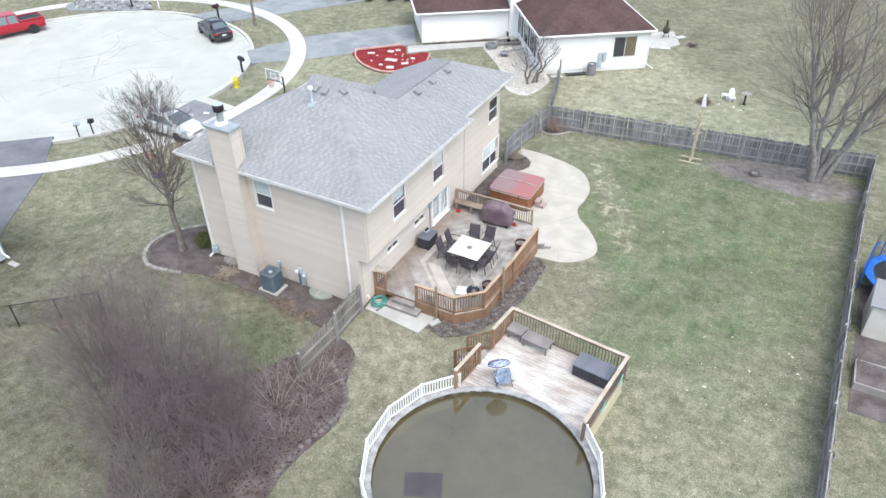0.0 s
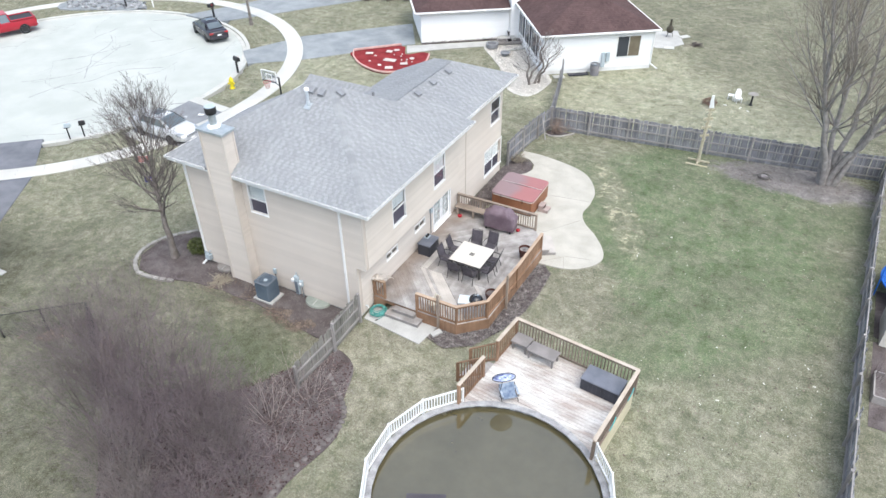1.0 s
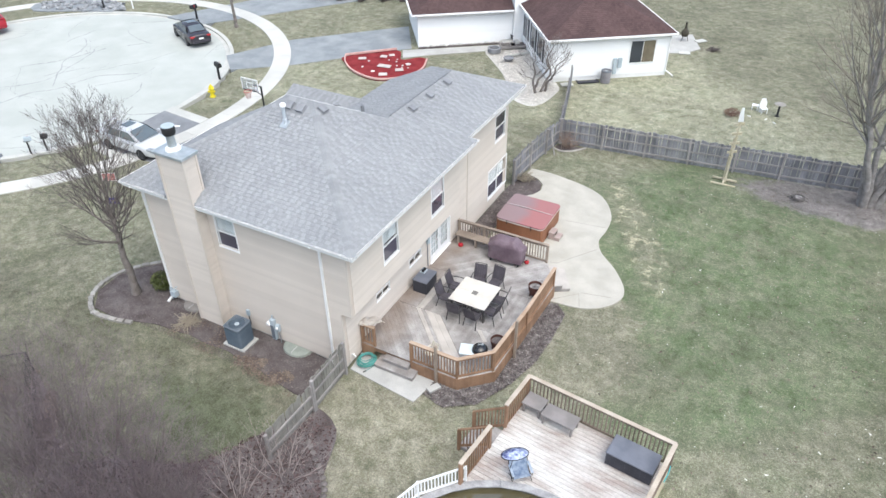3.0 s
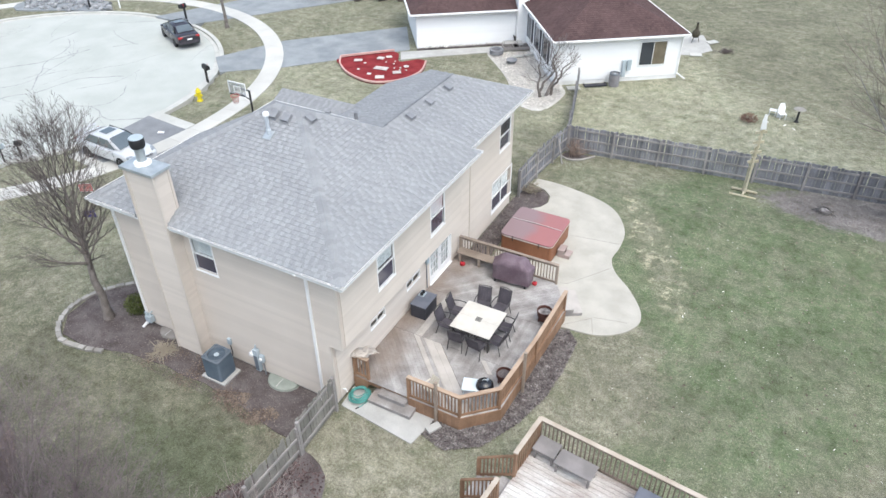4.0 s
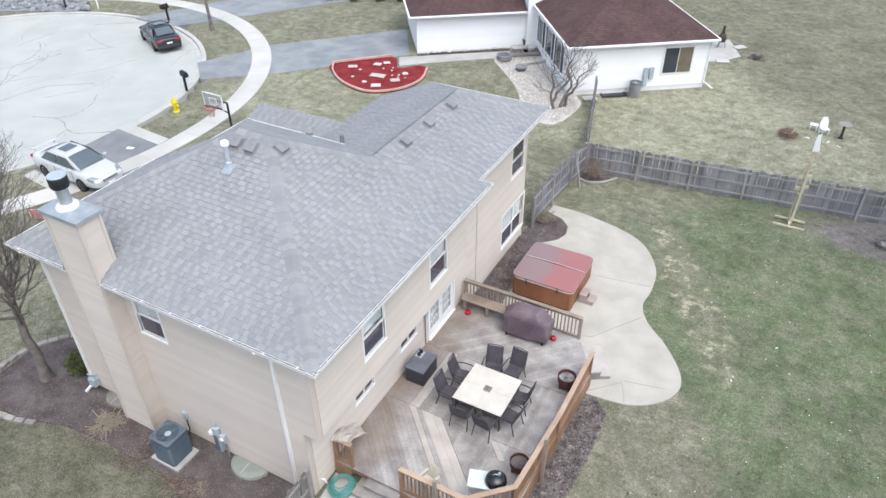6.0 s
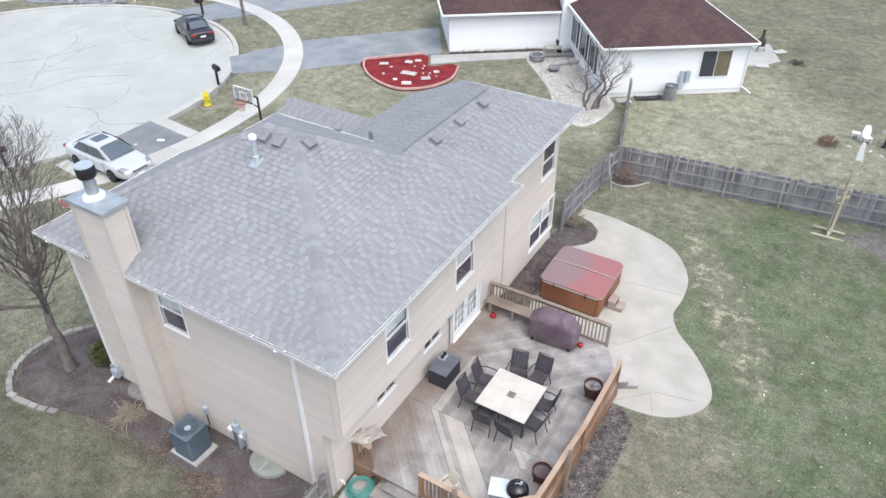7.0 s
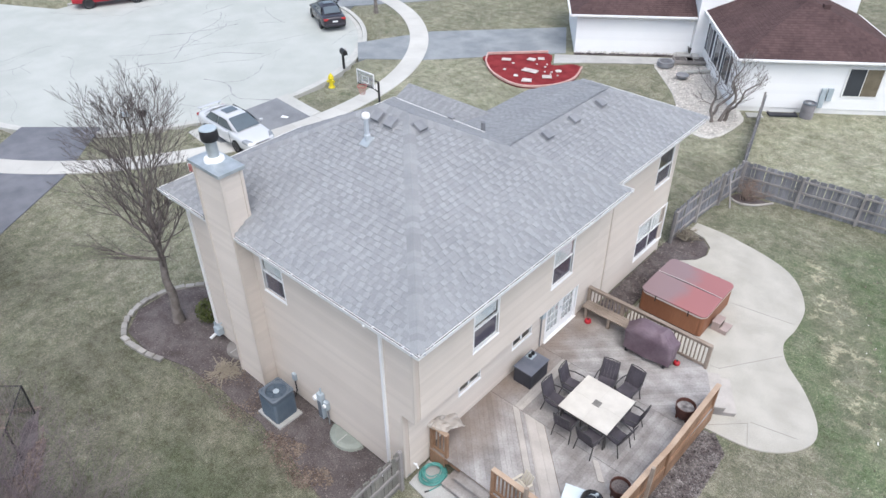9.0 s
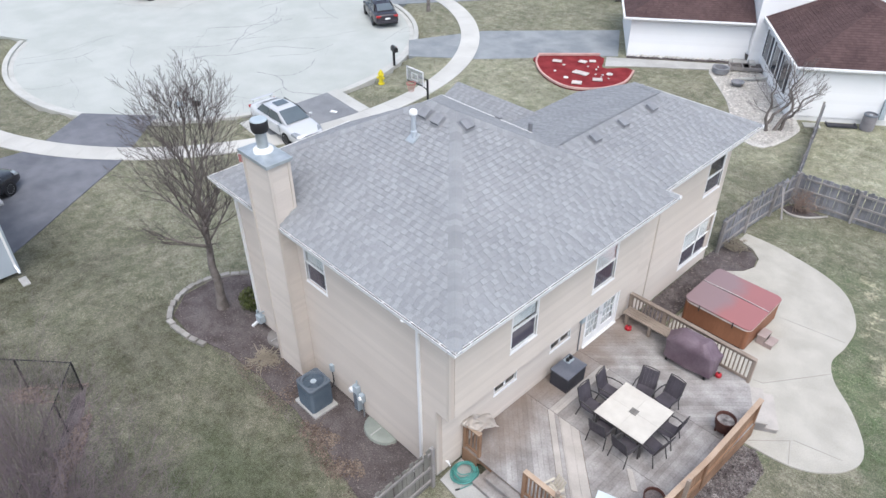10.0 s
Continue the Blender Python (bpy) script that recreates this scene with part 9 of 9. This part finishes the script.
# ---- street furniture ----
leaflet = thing("paper_bag", (-36.0, 31.0, gz(-36.0, 31.0) + 0.036), 25, "flat white paper bag lying on the driveway", "litter")
part("bag", Mesh().loft([[(-0.2, -0.1, 0.0), (0.2, -0.11, 0.0), (0.21, 0.1, 0.0), (-0.19, 0.11, 0.0)], [(-0.18, -0.09, 0.03), (0.17, -0.1, 0.05), (0.19, 0.08, 0.03), (-0.17, 0.1, 0.045)]]), WHITE, leaflet, local=True)
YELLOW = material("hydrant_yellow", (0.62, 0.5, 0.02), (0.7, 0.58, 0.04), 3, 0.5, fine=0.06)
hy = thing("fire_hydrant", (-37.2, 35.45, gz(-37, 35)), 0, "yellow fire hydrant on the verge", "hydrant")
part("barrel", Mesh().lathe([(0, 0), (0.2, 0), (0.2, 0.06), (0.13, 0.08), (0.13, 0.55), (0.19, 0.57), (0.19, 0.62), (0.15, 0.64), (0.14, 0.74), (0.07, 0.82), (0.04, 0.88), (0, 0.88)], 16), YELLOW, hy, local=True, smooth=True)
for a in (0, 120, 240):
    d = Vector((math.cos(radians(a)), math.sin(radians(a)), 0))
    part("outlet", Mesh().tube([d * 0.1 + Vector((0, 0, 0.42)), d * 0.26 + Vector((0, 0, 0.42))], 0.075, 10), YELLOW, hy, local=True)
hoop = thing("basketball_hoop", (-30.15, 32.62, gz(-30.15, 32.62)), 0, "basketball hoop on a black pole beside the driveway", "basketball hoop")
part("pole", Mesh().tube([(0.08, 0.05, 0), (0.08, 0.05, 2.75), (0, -0.45, 3.05)], 0.055, 10), BLACK, hoop, local=True)
part("base", Mesh().box(-0.4, 0.4, -0.1, 0.8, 0.0, 0.18), BLACK, hoop, local=True, bevel=0.05)
part("strut", Mesh().tube([(0.08, 0.05, 2.2), (0.0, -0.5, 2.8)], 0.03, 6), BLACK, hoop, local=True)
ACRYLIC = material("clear_acrylic", (0.75, 0.78, 0.8), (0.8, 0.82, 0.84), 1.0, 0.05, bump=0.0, fine=0.0, spec=0.5)
ACRYLIC.node_tree.nodes["Principled BSDF"].inputs["Transmission Weight"].default_value = 0.8
bb = part("backboard", Mesh().box(-0.7, 0.44, -0.59, -0.57, 2.74, 3.42), ACRYLIC, hoop, "see-through acrylic backboard", local=True)
for a, b, c, d, mt in ((-0.72, 0.46, 2.70, 2.75, BLACK), (-0.72, 0.46, 3.4, 3.44, WHITE), (-0.73, -0.69, 2.7, 3.44, WHITE), (0.43, 0.47, 2.7, 3.44, WHITE)):
    part("frame_bar", Mesh().box(a, b, -0.605, -0.555, c, d), mt, bb, local=True)
for a, b, c, d in ((-0.37, 0.11, 2.86, 2.9), (-0.37, 0.11, 3.18, 3.22), (-0.37, -0.33, 2.9, 3.18), (0.07, 0.11, 2.9, 3.18)):
    part("target_line", Mesh().box(a, b, -0.597, -0.591, c, d), WHITE, bb, local=True)
rim_ob = part("rim", Mesh().tube([(-0.13 + 0.23 * math.cos(a / 12 * 6.2832), -0.84 + 0.23 * math.sin(a / 12 * 6.2832), 2.78) for a in range(13)], 0.014, 6, False), RED, hoop, local=True)
net_m = Mesh()
for a in range(12):
    for s in (1, -1):
        p = [(-0.13 + r * math.cos((a + s * q) / 12 * 6.2832), -0.84 + r * math.sin((a + s * q) / 12 * 6.2832), z) for r, q, z in ((0.23, 0, 2.78), (0.17, 1, 2.58), (0.12, 2, 2.36))]
        net_m.tube(p, 0.008, 3, False)
part("net", net_m, PINK, rim_ob, "faded red net", local=True)


def mailbox(at, rz, label, box=None):
    m = thing("mailbox", at, rz, label, "mailbox", "roadside mailboxes")
    part("post", Mesh().box(-0.065, 0.065, -0.065, 0.065, 0, 1.05), BLACK, m, local=True, bevel=0.006)
    part("arm", Mesh().box(-0.05, 0.05, -0.3, 0.25, 0.92, 1.0), BLACK, m, local=True)
    prof = [(-0.14, 1.0), (0.14, 1.0), (0.14, 1.18), (0.1, 1.27), (0.0, 1.31), (-0.1, 1.27), (-0.14, 1.18)]
    part("box", Mesh().loft([[(x, -0.46, z) for x, z in prof], [(x, 0.16, z) for x, z in prof]]), box or BLACK, m, local=True, smooth=True)
    part("flag", Mesh().box(0.14, 0.15, -0.2, -0.14, 1.1, 1.3), RED, m, local=True)
    return m


mailbox((-38.85, 37.9, -0.6), 70, "black mailbox on a dark post at the kerb")
mailbox((-40.95, 24.5, -0.6), 135, "pale mailbox on a dark post at the kerb", GREY_METAL).scale = (0.6, 0.6, 0.85)
mailbox((-40.45, 25.2, -0.6), 130, "dark mailbox on a post at the kerb").scale = (0.6, 0.6, 0.85)
mailbox((-49.8, 47.0, -0.6), 0, "dark mailbox on a post across the street")
mailbox((-59.4, 45.4, -0.6), 40, "dark mailbox on a post across the street")
wp = thing("lamp_post", (-57.1, 46.6, -0.6), 0, "slim pale post on the far verge", "post")
part("pole", Mesh().tube([(0, 0, 0), (0, 0, 3.5)], 0.06, 8), WHITE, wp, local=True)
BLUE_PAD_DARK = material("dark_blue_board", (0.075, 0.065, 0.2), (0.1, 0.088, 0.25), 2.0, 0.5, fine=0.05)
sgn = thing("lawn_sign", (-34.06, 24.28, gz(-34.06, 24.28)), 30, "faded red and white lawn sign on wire legs", "sign")
part("board", Mesh().box(-0.36, 0.36, -0.006, 0.006, 0.12, 0.6), WHITE, sgn, "white board", local=True)
SIGN_RED = material("faded_red_print", (0.42, 0.13, 0.12), (0.5, 0.18, 0.165), 3.0, 0.6, bump=0.0, fine=0.08)
front = part("panel", Mesh().box(-0.33, 0.33, -0.012, 0.012, 0.15, 0.57), SIGN_RED, sgn, "faded red panel", local=True)
for x0, x1, z0, z1 in ((-0.26, 0.24, 0.45, 0.51), (-0.24, 0.1, 0.34, 0.4), (-0.2, 0.26, 0.22, 0.29)):
    part("print_bar", Mesh().box(x0, x1, -0.015, 0.015, z0, z1), PINK, front, local=True)
for x in (-0.28, 0.28):
    part("leg", Mesh().tube([(x, 0, 0), (x, 0, 0.14)], 0.006, 5), METAL, sgn, local=True)
bsg = thing("lawn_sign", (-31.5, 22.5, gz(-31.5, 22.5)), 30, "small blue lawn sign on wire legs", "sign")
part("board", Mesh().box(-0.27, 0.27, -0.008, 0.008, 0.2, 0.56), BLUE_PAD_DARK, bsg, local=True)
part("print_bar", Mesh().box(-0.2, 0.2, -0.011, 0.011, 0.36, 0.43), STEP_PINK, bsg, "pale line of print", local=True)
for x in (-0.2, 0.2):
    part("leg", Mesh().tube([(x, 0, 0), (x, 0, 0.22)], 0.006, 5), METAL, bsg, local=True)
sheet("rock_bed", curve_through([(-64.5, 42.0), (-60.5, 44.0), (-58.0, 45.2), (-59.0, 47.2), (-63.0, 46.5), (-66.0, 44.0)], 3, True), OLD_ASPHALT, "grey rock bed across the street", 0.1, "rocks")

far_rocks = thing("rock_heap", (-61.5, 44.9, -0.5), 0, "grey boulders covering a bed across the street", "rocks")
BOULDER = material("grey_boulder", (0.17, 0.175, 0.185), (0.34, 0.345, 0.35), 1.5, 0.9, fine=0.2, vary=0.3)
boulders, rnd = [mesh_data("rock", rock_mesh(0.22, 60 + q), BOULDER) for q in range(3)], random.Random(19)
for k in range(110):
    t, w = rnd.uniform(-0.95, 0.95), rnd.uniform(-0.9, 0.9)
    piece("rock", rnd.choice(boulders), far_rocks, pose(3.6 * t - 0.9 * w, 1.7 * t + 1.2 * w * (1 - 0.4 * t * t), rnd.uniform(0.0, 0.1), rnd.uniform(-20, 20), 0, rnd.uniform(0, 360)) @ Matrix.Scale(rnd.uniform(0.6, 1.5), 4))

# ---- over the side fence ----
BLUE_PAD = material("blue_pad", (0.02, 0.12, 0.5), (0.03, 0.17, 0.6), 2.0, 0.5, fine=0.05)
tr = thing("trampoline", (6.46, 30.5, 0.0), 0, "round trampoline with a blue pad and a net", "trampoline")
part("pad", Mesh().loft([[(r * math.cos(2 * math.pi * k / 36), r * math.sin(2 * math.pi * k / 36), z) for k in range(36)] for r, z in ((1.45, 0.86), (1.45, 0.9), (1.82, 0.9), (1.82, 0.84), (1.45, 0.86))], caps=False), BLUE_PAD, tr, "blue edge pad", local=True)
part("mat", Mesh().lathe([(1.46, 0.86), (0, 0.855)], 36), BLACK, tr, local=True)
for k in range(6):
    a = k * math.pi / 3 + 0.2
    part("pole", Mesh().tube([(1.85 * math.cos(a), 1.85 * math.sin(a), 0), (1.85 * math.cos(a), 1.85 * math.sin(a), 2.3), (1.72 * math.cos(a), 1.72 * math.sin(a), 2.6)], 0.035, 8), BLUE_PAD, tr, local=True)
net = Mesh()
for k in range(72):
    a, b = 2 * math.pi * k / 72, 2 * math.pi * (k + 3) / 72
    net.tube([(1.75 * math.cos(a), 1.75 * math.sin(a), 0.9), (1.75 * math.cos(a), 1.75 * math.sin(a), 2.5)], 0.004, 3, False)
for k in range(14):
    net.tube([(1.75 * math.cos(2 * math.pi * i / 36), 1.75 * math.sin(2 * math.pi * i / 36), 0.95 + k * 0.115) for i in range(37)], 0.004, 3, False)
part("net", net, BLACK, tr, "black safety net", local=True, kind="stuff")
CREAM_WALL = material("cream_shed_panel", (0.56, 0.54, 0.49), (0.64, 0.62, 0.57), 1.0, 0.7, fine=0.08)
shed = thing("garden_shed", (6.45, 27.5, 0.0), 0, "pale grey garden shed with a slate roof", "shed")
part("wall", Mesh().box(-1.5, 1.6, -0.8, 1.0, 0.0, 1.7), CREAM_WALL, shed, local=True)
part("roof", Mesh().loft([[(x, -0.95, 1.65), (x, 0.1, 2.3), (x, 1.15, 1.65), (x, 1.15, 1.72), (x, 0.1, 2.38), (x, -0.95, 1.72)] for x in (-1.65, 1.75)]), ROOF_FELT, shed, "grey roof", local=True)
part("door", Mesh().box(-0.4, 0.5, -0.83, -0.8, 0.05, 1.55), WHITE, shed, local=True)
rbed = thing("raised_bed", (6.3, 24.0, 0.0), 0, "low grey raised garden bed with soil", "planter")
for s in (-1, 1):
    part("board", Mesh().box(-1.5, 1.5, s * 0.7 - 0.03, s * 0.7 + 0.03, 0, 0.35), FENCE_RAIL, rbed, local=True)
    part("board", Mesh().box(s * 1.5 - 0.03, s * 1.5 + 0.03, -0.67, 0.67, 0, 0.35), FENCE_RAIL, rbed, local=True)
part("soil", Mesh().box(-1.47, 1.47, -0.67, 0.67, 0, 0.28), MULCH, rbed, local=True)
sheet("side_yard", [(4.75, 22.0), (9.0, 22.0), (9.0, 30.5), (4.75, 30.5)], MULCH, "dark soil beyond the side fence", 0.012, "soil")


# ---- shingles, course by course ----
def shingle_courses(face, expo=0.143, seed=1, drop=0.012):
    """Tabs of one slope: a list of (outline in 3D, normal); courses start at the eave, the face's first edge."""
    p = [Vector(q) for q in face]
    u = (p[1] - p[0]).normalized()
    n = u.cross(p[2] - p[1]).normalized()
    n = n if n.z > 0 else -n
    v = n.cross(u)
    v = v if v.z > 0 else -v
    flat = [((q - p[0]).dot(u), (q - p[0]).dot(v)) for q in p]
    area = sum(flat[i][0] * flat[(i + 1) % len(flat)][1] - flat[(i + 1) % len(flat)][0] * flat[i][1] for i in range(len(flat)))
    flat = flat if area > 0 else flat[::-1]
    u0, u1, top = min(q[0] for q in flat), max(q[0] for q in flat), max(q[1] for q in flat)
    rnd, out, k, odd = random.Random(seed), [], 0, False
    while k * expo < top:
        x = u0 - rnd.uniform(0, 0.3)
        while x < u1:
            w = rnd.choice((0.11, 0.14, 0.165, 0.2))
            odd = not odd or rnd.random() < 0.12
            # Raised lower edge bares a darker strip that draws the shadow line.
            low = k * expo + (drop * rnd.uniform(0.6, 1.1) if odd else 0.002)
            cut = clip_to([(x, low), (x + w - 0.003, low), (x + w - 0.003, (k + 1) * expo), (x, (k + 1) * expo)], flat)
            x += w
            if len(cut) >= 3:
                thick = rnd.uniform(0.007, 0.009) if odd else rnd.uniform(0.012, 0.016)
                q3 = [p[0] + u * a + v * b + n * (0.004 + thick * (1 - (b - k * expo) / expo * 0.75)) for a, b in cut]
                b3 = [p[0] + u * a + v * b + n * 0.001 for a, b in cut]
                out.append((q3, b3, odd))
        k += 1
    return out


def tab(m, q3, b3):
    n = len(q3)
    m.add(q3 + b3, [tuple(range(n))] + [(i, n + i, n + (i + 1) % n, (i + 1) % n) for i in range(n)])


count = 0
for roof, faces, seed in ((roof_main, faces_main, 100), (roof_wing, {k: faces_wing[k] for k in ("east", "north")}, 200), (roof_garage, {"south": faces_garage["south"]}, 300)):
    rest, dark = Mesh(), Mesh()
    for i, (key, face) in enumerate(faces.items()):
        for q3, b3, low in shingle_courses(face, seed=seed + i):
            c = sum(q3, Vector()) / len(q3)
            if roof is roof_main and key in ("south", "east") and c.x > -16.2 and c.y < 20.6 and count < 300:
                one = Mesh()
                tab(one, q3, b3)
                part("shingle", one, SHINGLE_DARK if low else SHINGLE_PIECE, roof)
                count += 1
            else:
                tab(dark if low else rest, q3, b3)
    part("shingles", rest, SHINGLE, roof, "grey architectural shingles", kind="stuff")
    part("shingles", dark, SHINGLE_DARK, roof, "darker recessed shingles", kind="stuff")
west, west_dark = Mesh(), Mesh()
for q3, b3, low in shingle_courses([(LOWX, 24.2, LOWZ), (LOWX, WY1, LOWZ), (WR, WY1, WPEAK), (WR, 24.2, WPEAK)], seed=400):
    c = sum(q3, Vector()) / len(q3)
    if c.y < WY1 - max(0, (c.x - WX0)) * 1.0 + 0.02:
        tab(west_dark if low else west, q3, b3)
part("shingles", west, SHINGLE, roof_wing, "grey architectural shingles", kind="stuff")
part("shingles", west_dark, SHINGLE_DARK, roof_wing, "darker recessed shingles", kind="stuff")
caps, odd_caps, rnd = Mesh(), Mesh(), random.Random(77)
for a, b, fall in ((A, R1, SLOPE), (B, R2, SLOPE), (C, R2, SLOPE), (D, R1, SLOPE), (R1, R2, SLOPE), (WF, WR1, WSLOPE), (WG, WR1, WSLOPE), ((WR, 25.2, WPEAK), WR1, WSLOPE)):
    a, b = Vector(a), Vector(b)
    n = int((b - a).length / 0.16)
    d = (b - a).normalized()
    s = d.cross(Vector((0, 0, 1))).normalized()
    for k in range(n):
        p, q = a + d * (k * 0.16), a + d * (k * 0.16 + 0.2)
        dn = 0.14 * fall * (0.72 if abs(d.z) > 0.01 else 1.0)
        l0, l1 = Vector((0, 0, 0.03)), Vector((0, 0, 0.018))
        (odd_caps if rnd.random() < 0.55 else caps).add([p + s * 0.165 - Vector((0, 0, dn * 1.18)) + l0, p + l0 + Vector((0, 0, 0.006)), p - s * 0.165 - Vector((0, 0, dn * 1.18)) + l0, q + s * 0.165 - Vector((0, 0, dn * 1.18)) + l1, q + l1, q - s * 0.165 - Vector((0, 0, dn * 1.18)) + l1],
                 [(0, 1, 4, 3), (1, 2, 5, 4), (0, 3, 5, 2)])
part("ridge_shingles", caps, SHINGLE, roof_main, "grey hip and ridge shingles", kind="stuff")
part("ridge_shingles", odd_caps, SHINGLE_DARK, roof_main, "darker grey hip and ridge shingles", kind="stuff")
for ro, fs in N_FACES:
    m = Mesh()
    for i, f in enumerate(fs):
        for q3, b3, low in shingle_courses(f, 0.2, 500 + i):
            tab(m, q3, b3)
    part("shingles", m, BROWN_SHINGLE, ro, "brown shingles", local=True, kind="stuff")
